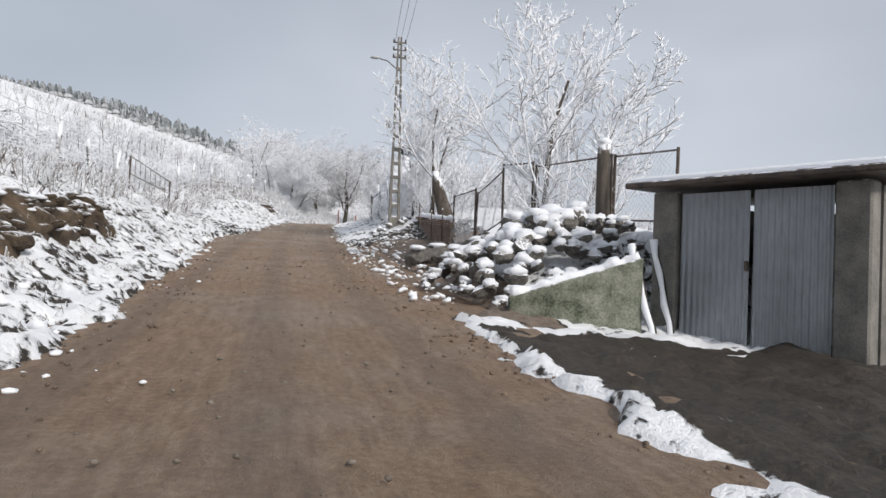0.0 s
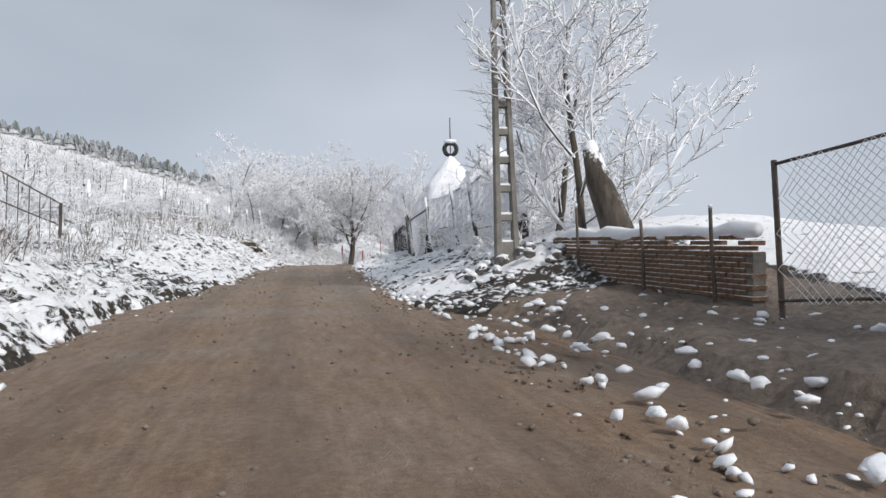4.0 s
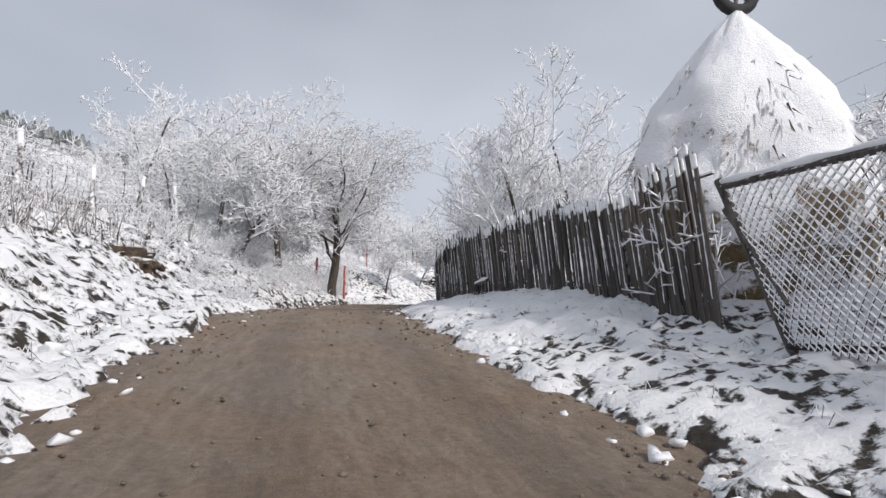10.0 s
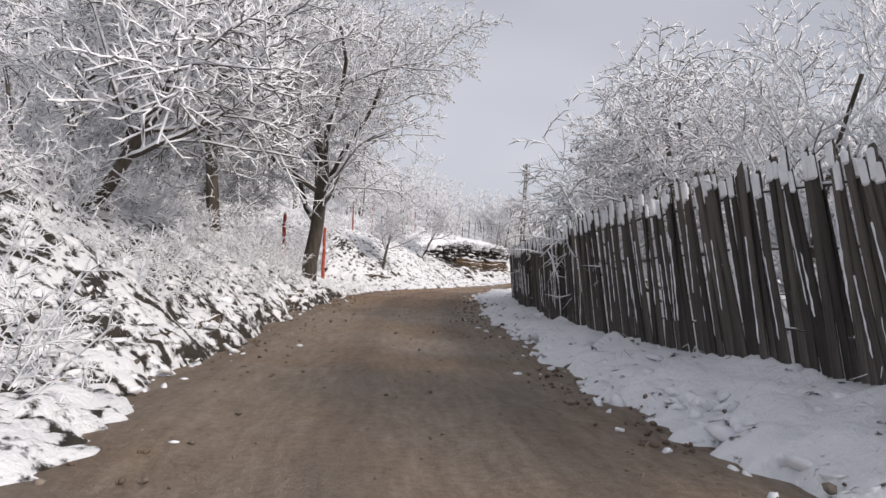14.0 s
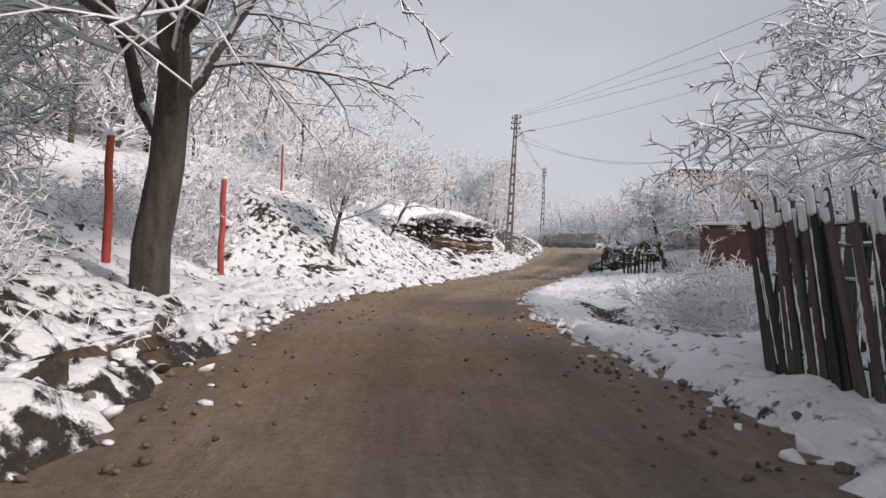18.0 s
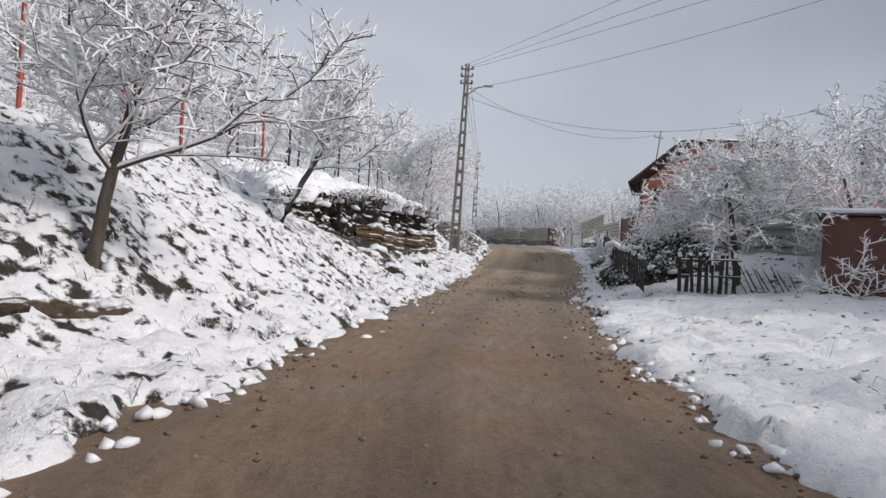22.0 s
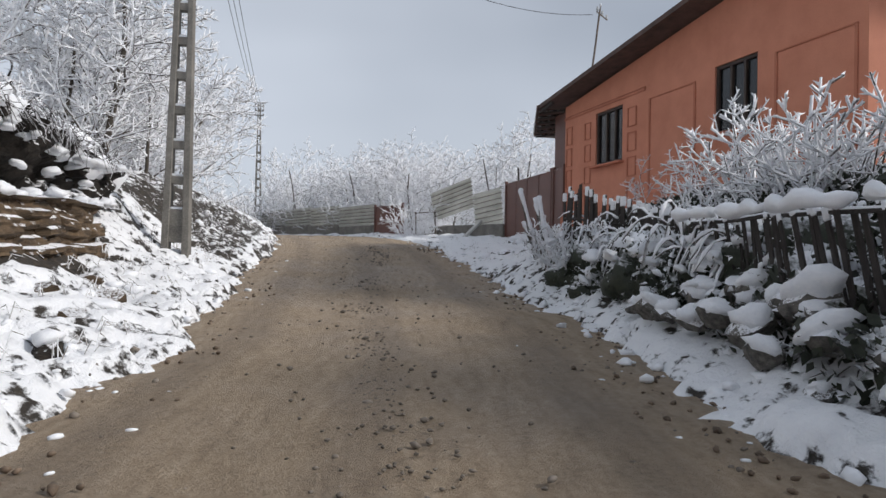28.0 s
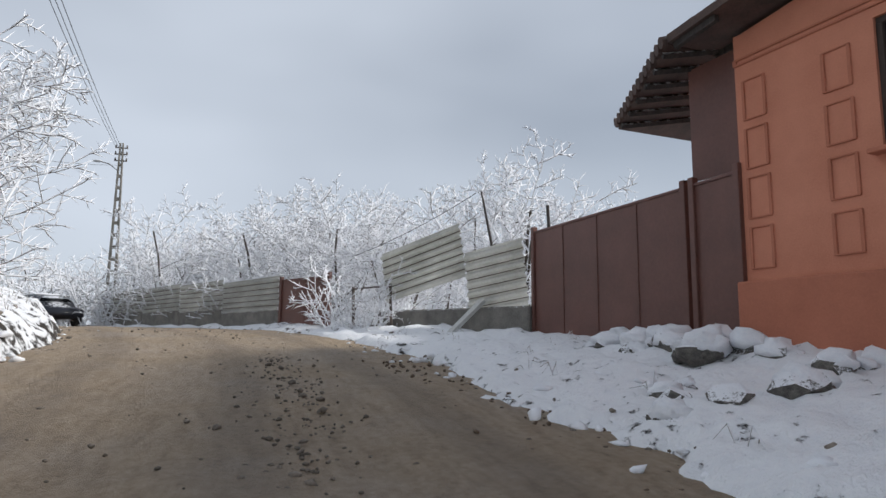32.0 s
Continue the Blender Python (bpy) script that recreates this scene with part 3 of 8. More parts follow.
def floor_z(x, y):
    s, u = su_of(x, y)
    return float(LINE[min(int(s * 4), len(LINE) - 1), 2] + lay(s, u))


def heading(s):
    """Degrees by which the road's way is turned from +y, to the left."""
    _, t = road_at(float(s))
    return math.degrees(math.atan2(-t[0], t[1]))


def rough_noise(x, y, k, seed):
    return noise.noise((x * k + seed, y * k - seed * 0.7, seed * 1.3))


def build_ground():
    s_rows = np.concatenate([[-260, -120, -50, -20, -8], np.arange(0, 18, 0.6), np.arange(18, 60, 0.15), np.arange(60, 134, 0.105), np.arange(134, 136, 0.15), np.arange(136, 150, 0.3), np.arange(150, 200, 1.2), [205, 220, 240, 280, 360, 500]])
    inner = np.concatenate([np.arange(0, 1.2, 0.4), np.arange(1.2, 7.6, 0.14)])
    outer = np.array([7.9, 8.3, 8.8, 9.4, 10.2, 11.2, 12.5, 14, 16, 18.5, 22, 27, 34, 44, 60, 90, 140, 260, 600])
    fine = np.concatenate([np.arange(0, 1.2, 0.4), np.arange(1.2, 6.2, 0.10), np.arange(6.2, 7.6, 0.14)])
    us = np.concatenate([-outer[::-1], -fine[:0:-1], inner, outer])
    ns, nu = len(s_rows), len(us)
    sc = np.clip(s_rows, 0, WHOLE - 0.5)
    mid, tan = road_at(sc)
    mid = mid.copy()
    over = (s_rows - sc)[:, None]
    mid[:, :2] += tan * over
    calm = np.array([0.25, 0.97])
    calm /= np.linalg.norm(calm)
    verts = np.zeros((ns, nu, 3))
    bare = np.zeros((ns, nu))
    crease = np.zeros((ns, nu))
    U = np.broadcast_to(us, (ns, nu))
    Sg = np.broadcast_to(sc[:, None], (ns, nu))
    Z = lay(Sg, U)
    far = np.clip((np.abs(us) - 20) / 60, 0, 1)[None, :, None]
    t3 = tan[:, None, :] * (1 - far) + calm[None, None, :] * far
    t3 = t3 / np.linalg.norm(t3, axis=2)[:, :, None]
    verts[:, :, 0] = mid[:, None, 0] + t3[:, :, 1] * U
    verts[:, :, 1] = mid[:, None, 1] - t3[:, :, 0] * U
    zr = mid[:, 2]
    verts[:, :, 2] = zr[:, None] * (1 - far[:, :, 0]) + 3.0 * far[:, :, 0] + Z
    verge_l = [verge(q, -1) for q in sc]
    for i in range(ns):
        for j in range(nu):
            a = abs(us[j])
            x, y = verts[i, j, 0], verts[i, j, 1]
            edge = (verge_l[i] if us[j] < 0 else 2.5) + 0.35 * rough_noise(x, y, 0.5, 3.0) + 0.35 * rough_noise(x, y, 1.9, 7.0) + 0.2 * rough_noise(x, y, 5.0, 17.0)
            if us[j] > 0 and 38.5 < sc[i] < 49.5:
                edge += 1.5 * min(1, (sc[i] - 38.5) / 2, (49.5 - sc[i]) / 2)      # forecourt of the gate
            if us[j] > 0 and 30 < sc[i] < 40:
                edge += 1.5 * min(1, (sc[i] - 30) / 2, (40 - sc[i]) / 2)      # trodden earth before the stones
            k = min(1.0, max(0.0, (a - edge + 0.25) / 0.34))
            if a < 40:
                wild = 1.0 if us[j] < 0 else 0.75
                lump = wild * (0.13 * rough_noise(x, y, 0.9, 1.0) + 0.07 * rough_noise(x, y, 2.3, 5.0))
                if a < 9:
                    w1, w2, w3 = abs(rough_noise(x, y, 2.0, 9.0)), abs(rough_noise(x, y, 4.2, 13.0)), abs(rough_noise(x, y, 7.5, 19.0))
                    lump += wild * (0.24 * min(w1, 0.45) + 0.15 * min(w2, 0.4) + 0.10 * min(w3, 0.4) - 0.09)
                    crease[i, j] = max(0.0, 1 - min(w1, 1.3 * w2) / 0.10)
                verts[i, j, 2] += k * (lump + 0.07) - (1 - k) * 0.2
            else:
                verts[i, j, 2] += (1.6 * rough_noise(x, y, 0.03, 2.0)) * min(1, (a - 40) / 30)
            if us[j] > 0 and 38.5 < sc[i] < 50 and a < 8:
                bare[i, j] = 1.0 if sc[i] < 48 else 0.4
            if us[j] > 0 and 30 < sc[i] < 39 and a < 4.4:
                bare[i, j] = 0.95
            if us[j] < 0 and a < 10:
                bare[i, j] = (0.05 + 0.36 * crease[i, j]) if sc[i] < 100 else 0.015 + 0.26 * crease[i, j]
            elif 0 < us[j] < 6 and (52 < sc[i] < 68 or 117 < sc[i] < 133):
                bare[i, j] = max(bare[i, j], 0.07 + 0.42 * crease[i, j] if sc[i] < 68 else 0.01 + 0.22 * crease[i, j])
            if us[j] < 0 and 117.5 < sc[i] < 128.5 and 3.8 < a < 5.0:
                bare[i, j] = 0.75
            if us[j] < 0 and 133.5 < sc[i] < 142 and 2.9 < a < 6:
                bare[i, j] = 0.30 + 0.3 * crease[i, j]
            if us[j] > 0 and (119.5 < sc[i] < 132.5 and 3.6 < a < 6.2):
                bare[i, j] = 0.75
            if us[j] > 0 and sc[i] < 29.5 and 2.6 < a < 9:
                bare[i, j] = 0.8
            if us[j] > 0 and 96.5 < sc[i] < 103.5:
                verts[i, j, 2] -= 0.30 * math.exp(-((a - 3.75 - 0.1 * math.sin(sc[i])) / 0.36) ** 2) * min(1, (sc[i] - 96.5) / 1.5, (103.5 - sc[i]) / 1.5)      # ditch
                bare[i, j] = max(bare[i, j], 0.5 * math.exp(-((a - 3.75) / 0.45) ** 2))
            if us[j] < 0 and 52 < sc[i] < 56 and a < 5:
                bare[i, j] = 0.28
    quads = []
    idx = np.arange(ns * nu).reshape(ns, nu)
    quads = np.stack([idx[:-1, :-1], idx[:-1, 1:], idx[1:, 1:], idx[1:, :-1]], -1).reshape(-1, 4)
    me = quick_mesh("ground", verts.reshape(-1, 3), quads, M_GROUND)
    me.attributes.new("bare", "FLOAT", "POINT").data.foreach_set("value", bare.ravel())
    tagged(new("ground", me), "lumpy snow with shade-coloured specks over dead grass and dark earth on sloping roadside banks", "ground", kind="structure")


def build_road():
    s_rows = np.arange(2, 205, 0.3)
    us = np.linspace(-3.4, 3.6, 47)
    mid, tan = road_at(s_rows)
    v = np.zeros((len(s_rows), len(us), 3))
    v[:, :, 0] = mid[:, None, 0] + tan[:, None, 1] * us
    v[:, :, 1] = mid[:, None, 1] - tan[:, None, 0] * us
    v[:, :, 2] = mid[:, None, 2]
    for i in range(len(s_rows)):
        for j, u in enumerate(us):
            x, y = v[i, j, 0], v[i, j, 1]
            w = u + 0.25 * rough_noise(x, y, 0.25, 4.0)
            rut = -0.035 * math.exp(-((w - 0.75) / 0.32) ** 2) - 0.035 * math.exp(-((w + 0.75) / 0.32) ** 2)
            v[i, j, 2] += rut + 0.022 * rough_noise(x, y, 2.4, 8.0) + 0.035 * rough_noise(x, y, 0.6, 6.0) - 0.05 * max(0, abs(u) - 2.4)
    idx = np.arange(v.shape[0] * v.shape[1]).reshape(v.shape[:2])
    quads = np.stack([idx[:-1, :-1], idx[:-1, 1:], idx[1:, 1:], idx[1:, :-1]], -1).reshape(-1, 4)
    me = quick_mesh("road", v.reshape(-1, 3), quads, M_ROAD)
    lay_uv = me.uv_layers.new(name="lane")
    su = np.stack(np.broadcast_arrays(us[None, :], s_rows[:, None]), -1).reshape(-1, 2)
    lay_uv.data.foreach_set("uv", su[quads.ravel()].astype(np.float32).ravel())
    tagged(new("road", me), "rutted brown clay road with wheel tracks and loose stones", "road", kind="structure")


build_ground()
build_road()

# ---------------------------------------------------------------- trees under snow
GOLD = 2.39996


def grow(seed, tall, stems=1, lean=0.0, levels=4, kids=(9, 6, 6, 5), ratio=(0.62, 0.5, 0.5, 0.55), spread=(0.62, 0.6, 0.65, 0.6), up=0.12, first=0.25, droop=0.0, crook=0.16, r0=0.1, parts=(8, 4, 2, 1, 1), stem_tilt=0.22):
    """Branch segments, level by level, of a bare tree that stands at the origin and is tall metres high."""
    rnd = random.Random(seed)
    out = [[] for _ in range(levels + 1)]

    def limb(p, d, length, r, lev):
        n = parts[lev]
        step = length / n
        pts = []
        for k in range(n):
            j = Vector((rnd.uniform(-1, 1), rnd.uniform(-1, 1), rnd.uniform(-1, 1))) * crook * (0.6 if lev == 0 else 1.0)
            bend = (0.05 if lev == 0 else up) - droop * max(0, lev - 0.6) * (0.4 + k / n)
            d = (d + j + Vector((0, 0, bend))).normalized()
            q = p + d * step
            t0, t1 = k / n, (k + 1) / n
            ra, rb = r * (1 - 0.6 * t0), r * (1 - 0.6 * t1)
            out[lev].append((*p, *q, ra, rb))
            pts.append((p.copy(), q.copy(), d.copy(), rb))
            p = q
        if lev >= levels:
            return
        c = kids[lev]
        turn = rnd.uniform(0, 6.28)
        for k in range(c):
            lo = first if lev == 0 else 0.12
            t = lo + (1 - lo) * (k + rnd.random()) / c
            a, b, dd, rr = pts[min(n - 1, int(t * n))]
            f = t * n - int(t * n)
            q = a.lerp(b, f)
            x = dd.cross(Vector((0.3, 0.5, 0.9))).normalized()
            y = dd.cross(x)
            ang = turn + k * GOLD + rnd.uniform(-0.5, 0.5)
            side = x * math.cos(ang) + y * math.sin(ang)
            if lev and side.z < -0.3:
                side.z *= 0.4
            sp = spread[lev]
            nd = (dd * (1 - sp) + side * sp).normalized()
            nl = length * ratio[lev] * rnd.uniform(0.7, 1.2) * (1.2 - 0.55 * t if lev == 0 else 1.15 - 0.45 * t)
            limb(q, nd, nl, max(0.006, rr * (0.46 if lev == 0 else 0.6)), lev + 1)

    for k in range(stems):
        a = 2 * math.pi * k / max(1, stems) + rnd.uniform(0, 1)
        tilt = lean + (stem_tilt if stems > 1 else 0.0)
        d = Vector((math.cos(a) * tilt, math.sin(a) * tilt, 1)).normalized()
        off = 0.12 * (stems > 1)
        limb(Vector((math.cos(a) * off, math.sin(a) * off, -0.25)), d, 1.0 if stems == 1 else rnd.uniform(0.75, 1.0), r0, 0)
    top = max(g[5] for lv in out for g in lv)
    k = tall / top
    return [[tuple(c * k for c in g[:6]) + g[6:] for g in lv] for lv in out]


TREE_MESHES = {}


def trunk_mesh(segs):
    v, f = chain([g[:3] for g in segs] + [segs[-1][3:6]], [g[6] * (1.25 if k == 0 else 1.0) for k, g in enumerate(segs)] + [segs[-1][7]], 9)
    return quick_mesh("trunk", v, f[:-2], M_BARK)


def tree_meshes(key, seed, thick=1.0, far=False, bush=False, **kw):
    """Trunk and crown; a far kind has fewer sides and shorter runs."""
    if key not in TREE_MESHES:
        lv = grow(seed, **kw)
        last = len(lv) - 1
        fat = 0.010 * thick
        groups = [(*spikes([(*g[:6], g[6] + fat * 1.2, 0) for g in lv[last]]), 1)]
        for k in range(2, last):
            rows = [(*g[:6], g[6] + fat, g[7] + fat) for g in lv[k]]
            groups.append((*(tubes(rows, 3) if not far or k == 2 else spikes([(*g[:6], g[6] + 2 * fat, 0) for g in lv[k]])), 1))
        rows = []
        for g in lv[1] + (lv[0] if bush else []):
            dz = abs(g[5] - g[2]) / (math.dist(g[0:3], g[3:6]) + 1e-6)
            if dz > 0.97:
                continue
            a, b = min(0.8 * g[6], 0.034) + 0.012 * thick, min(0.8 * g[7], 0.034) + 0.012 * thick
            rows.append((g[0], g[1], g[2] + g[6] - 0.3 * a, g[3], g[4], g[5] + g[7] - 0.3 * b, a, b))
        groups.append((*tubes(rows, 3 if far else 5), 2))
        wood = lv[0] + lv[1] if bush else lv[1]
        first = [g for g in lv[0][:kw.get("parts", (8,))[0]]]
        if not bush:
            wood = wood + lv[0][len(first):]
        crown = quick_mesh("bough_tangle" if bush else "crown", *tubes(wood, 3 if far else 6), M_BARK, M_TWIG, M_SNOW, groups=groups)
        TREE_MESHES[key] = (crown,) if bush else (trunk_mesh(first), crown)
    return TREE_MESHES[key]


def tree(at, rz, size, key, label, category="tree", group="", name="tree", **kw):
    e = thing(name, at, rz, label, category, group)
    e.scale = (size, size, size)
    for me in tree_meshes(key, **kw):
        o = new(me.name, me)
        o.parent = e
    return e


NEAR = (9, 6, 3, 2, 1)
KINDS = {
    "walnut": dict(seed=11, tall=11.4, levels=5, kids=(13, 9, 8, 6, 4), ratio=(0.74, 0.55, 0.5, 0.48, 0.5), spread=(0.62, 0.55, 0.6, 0.6, 0.6), up=0.07, droop=0.10, first=0.43, r0=0.31, crook=0.27, parts=(9, 8, 5, 3, 2, 1), thick=0.78),
    "orchard": dict(seed=5, tall=6.0, kids=(11, 8, 7, 6), ratio=(0.66, 0.5, 0.5, 0.5), up=0.08, droop=0.05, first=0.2, r0=0.11, crook=0.26, parts=(9, 7, 3, 2, 1), thick=1.15),
    "orchard_b": dict(seed=23, tall=6.0, stems=2, kids=(8, 7, 7, 6), ratio=(0.66, 0.5, 0.5, 0.5), up=0.10, droop=0.04, first=0.16, r0=0.10, crook=0.26, parts=(9, 7, 3, 2, 1), thick=1.15),
    "hanging": dict(seed=29, tall=6.4, lean=0.28, kids=(12, 8, 8, 6), ratio=(0.66, 0.55, 0.5, 0.5), up=0.02, droop=0.14, first=0.22, r0=0.12, crook=0.28, parts=(9, 8, 4, 2, 1), thick=1.15),
    "far_a": dict(seed=31, tall=7.0, kids=(10, 6, 5, 4), ratio=(0.55, 0.5, 0.5, 0.6), first=0.16, r0=0.10, crook=0.22, far=True, thick=1.55, parts=(6, 3, 2, 1, 1)),
    "far_b": dict(seed=37, tall=6.6, lean=0.15, kids=(10, 6, 5, 4), ratio=(0.62, 0.5, 0.5, 0.6), up=0.08, droop=0.03, first=0.14, r0=0.10, crook=0.24, far=True, thick=1.55, parts=(6, 3, 2, 1, 1)),
    "far_c": dict(seed=39, tall=6.0, stems=2, kids=(6, 6, 5, 3), ratio=(0.66, 0.52, 0.5, 0.6), first=0.12, r0=0.09, crook=0.24, far=True, thick=2.2, parts=(6, 3, 2, 1, 1)),
    "garden": dict(seed=41, tall=5.6, stems=2, kids=(8, 6, 5, 4), ratio=(0.62, 0.52, 0.5, 0.6), first=0.14, r0=0.08, crook=0.25, far=True, thick=1.15, parts=(6, 4, 2, 1, 1)),
    "young": dict(seed=43, tall=4.3, lean=0.08, kids=(11, 8, 7, 5), ratio=(0.74, 0.55, 0.5, 0.5), spread=(0.62, 0.6, 0.65, 0.6), up=0.12, droop=0.05, first=0.5, r0=0.085, parts=NEAR, thick=0.8, crook=0.2),
    "vase": dict(seed=47, tall=7.0, stems=2, kids=(10, 7, 7, 5), ratio=(0.5, 0.5, 0.5, 0.5), spread=(0.5, 0.5, 0.6, 0.6), up=0.16, first=0.14, r0=0.09, parts=NEAR, thick=1.0, crook=0.2),
    "arching": dict(seed=53, tall=4.6, lean=0.3, kids=(11, 8, 7, 6), ratio=(0.75, 0.5, 0.5, 0.5), up=0.02, droop=0.09, first=0.16, r0=0.10, crook=0.26, parts=(9, 7, 3, 2, 1), thick=0.9),
    "leaning": dict(seed=29, tall=4.6, lean=0.85, kids=(12, 9, 8, 6), ratio=(0.7, 0.55, 0.5, 0.5), up=0.05, droop=0.10, first=0.42, r0=0.13, crook=0.24, parts=(9, 8, 4, 2, 1), thick=1.2),
    "swept": dict(seed=43, tall=3.7, lean=0.48, kids=(9, 8, 7, 5), ratio=(0.66, 0.56, 0.5, 0.5), spread=(0.55, 0.58, 0.62, 0.6), up=0.16, droop=0.02, first=0.6, r0=0.085, parts=NEAR, thick=1.1, crook=0.2),
    "stout": dict(seed=19, tall=7.8, kids=(10, 8, 7, 6), ratio=(0.6, 0.5, 0.5, 0.5), up=0.14, droop=0.03, first=0.5, r0=0.19, crook=0.24, parts=(9, 7, 3, 2, 1), thick=1.2),
    "slope": dict(seed=79, tall=2.4, stems=3, kids=(5, 4, 4, 3), ratio=(0.6, 0.55, 0.5, 0.5), up=0.08, first=0.1, r0=0.05, crook=0.26, far=True, thick=0.9, parts=(5, 3, 1, 1, 1)),
    "candelabra": dict(seed=73, tall=1.6, stems=9, levels=3, kids=(5, 4, 3), ratio=(0.45, 0.5, 0.5), up=0.16, first=0.12, r0=0.018, lean=0.35, thick=1.5, crook=0.2, far=True, bush=True, parts=(5, 3, 1, 1)),
    "hedge": dict(seed=67, tall=1.5, stems=8, levels=3, kids=(6, 5, 4), ratio=(0.45, 0.5, 0.5), up=0.05, first=0.05, r0=0.012, lean=0.45, thick=0.3, crook=0.3, droop=0.05, far=True, bush=True, parts=(5, 2, 1, 1)),
    "shrub": dict(seed=59, tall=1.9, stems=6, levels=3, kids=(5, 4, 3), ratio=(0.5, 0.5, 0.5), up=0.06, first=0.06, r0=0.014, lean=0.4, thick=1.0, crook=0.25, far=True, bush=True, parts=(4, 2, 1, 1)),
    "shrub_b": dict(seed=61, tall=1.3, stems=6, levels=3, kids=(5, 4, 3), ratio=(0.5, 0.5, 0.5), up=-0.02, first=0.06, r0=0.013, lean=0.8, thick=1.0, crook=0.3, droop=0.12, far=True, bush=True, parts=(4, 2, 1, 1)),
}


def plant(kind, x, y, size=1.0, rz=0.0, label="bare tree with thick snow along every branch", group="", z=None, name="tree", category="tree"):
    zz = floor_z(x, y) if z is None else z
    return tree((x, y, zz), rz, size, kind, label, category, group, name, **KINDS[kind])


def row_of(kind_sizes, label, group=""):
    for s, u, kind, size in kind_sizes:
        x, y, z = spot(s, u)
        plant(kind, x, y, size, s * 47 % 360, label, group)


plant("walnut", -13.9, 75.7, 1.0, 200, "large spreading walnut tree with dark trunk and snowy boughs")
plant("vase", 2.3, 18.9, 1.14, 20, "tall twin-stemmed bare tree with snow behind the wire fence")
plant("vase", -2.0, 31.4, 1.22, 70, "snowy bare tree leaning behind the concrete pole")
plant("young", -11.1, 84.8, 0.98, 10, "slim young tree with frosted crown on the roadside bank")
plant("swept", -8.77, 91.67, 1.05, -26, "slim young tree with frosted crown above the rock face")
x, y, z = spot(90.5, -3.9)
plant("stout", x, y, 1.0, 60, "dark-trunked roadside tree with a dense snowy crown")
x, y, z = spot(85.2, -4.7)
plant("leaning", x, y, 1.0, -35, "tree leaning far out over the bank with snow-thick boughs")
x, y, z = spot(87.0, -5.6)
plant("young", x, y, 1.5, 80, "tall slim tree with sparse top above the roadside thicket")
row_of(((91.5, -7.4, "hanging", 0.85), (94.5, -7.8, "orchard_b", 0.75), (98.5, -8.2, "hanging", 0.75)), "snow-laden tree leaning out of the roadside thicket", "thicket trees")
row_of(((88, -10.5, "far_c", 0.55), (95, -11, "far_c", 0.9), (96, -14, "far_b", 1.1), (98, -12.5, "far_a", 1.0)),
       "snow-covered tree behind the roadside thicket", "thicket trees")
plant("arching", 5.0, 93.7, 0.82, 300, "old fruit tree heavy with snow behind the slat fence")
plant("leaning", 3.3, 91.3, 0.85, 190, "old tree leaning over the yard with snow-thick boughs", z=5.9)
plant("arching", 6.9, 93.4, 0.9, 120, "arching old fruit tree heavy with snow by the house")
plant("orchard", 5.2, 83.8, 0.95, 45, "snowy fruit tree beside the brown shed")
plant("orchard_b", 8.0, 86.5, 1.0, 80, "snowy fruit tree behind the brown shed")
plant("hanging", -2.2, 75.4, 1.1, 255, "leaning old tree with hanging twigs behind the fence end")
plant("orchard", -4.6, 68.5, 1.1, 210, "old tree with snowy crown behind the paling fence")
for x, y, sz, kd in ((8.6, 91.2, 0.9, "far_c"), (7.2, 89.0, 0.95, "orchard"), (10.5, 88.0, 1.1, "far_b"), (13, 92, 1.1, "far_c"), (4.6, 88.6, 0.75, "orchard_b"), (7.9, 95.0, 0.7, "orchard_b"), (5.3, 95.4, 0.62, "young"), (6.2, 81.2, 1.0, "orchard")):
    plant(kd, x, y, sz, x * 40, "fruit tree white with snow in the garden of the orange house", "garden trees by the house")
rt = random.Random(71)
plant("vase", -7.2, 56.4, 0.74, 40, "upright bare tree with snowy limbs behind the paling fence")
plant("vase", -6.0, 53.9, 0.84, 160, "tall bare tree with snowy limbs behind the paling fence")
row_of(((80.5, 7.4, "orchard", 0.75), (83, 6.0, "vase", 0.72), (86, 7.2, "orchard_b", 0.85), (89, 6.0, "hanging", 0.8), (92, 6.6, "orchard", 0.85),
        (79, 11, "far_c", 0.9), (84, 12, "far_b", 0.9), (90, 11, "far_c", 1.0), (96, 10, "far_c", 1.0), (101, 11.5, "far_b", 1.0), (106, 14, "far_b", 1.0), (87, 16, "far_a", 0.9), (98, 15, "far_a", 0.9),
        (70, 10.5, "orchard_b", 0.8), (64, 9.5, "vase", 0.62), (60, 8.8, "vase", 0.6), (112, 16, "far_c", 1.1), (95, 20, "far_a", 0.8), (104, 20, "far_b", 0.9), (67, 14, "far_c", 0.8), (74, 14, "far_b", 0.8)),
       "bare orchard tree white with snow behind the paling fence", "orchard trees right of the road")
for k in range(62):
    s = rt.uniform(92, 150)
    u = -rt.uniform(9.5, 27) if s > 104 else -rt.uniform(9.5, 15)
    if s > 100 and u > -11.5:
        u -= 3
    x, y, z = spot(s, u)
    plant(rt.choice(("far_a", "far_b", "far_c")), x, y, rt.uniform(0.8, 1.2), rt.uniform(0, 360),
          "snow-covered tree of the hillside wood", "trees of the hillside wood")
for k in range(28):
    x, y = rt.uniform(17.0, 34), rt.uniform(117, 152)
    plant("garden", x, y, rt.uniform(0.7, 1.15), rt.uniform(0, 360),
          "frosted tree in the garden behind the pale fence", "garden trees behind the pale fence")
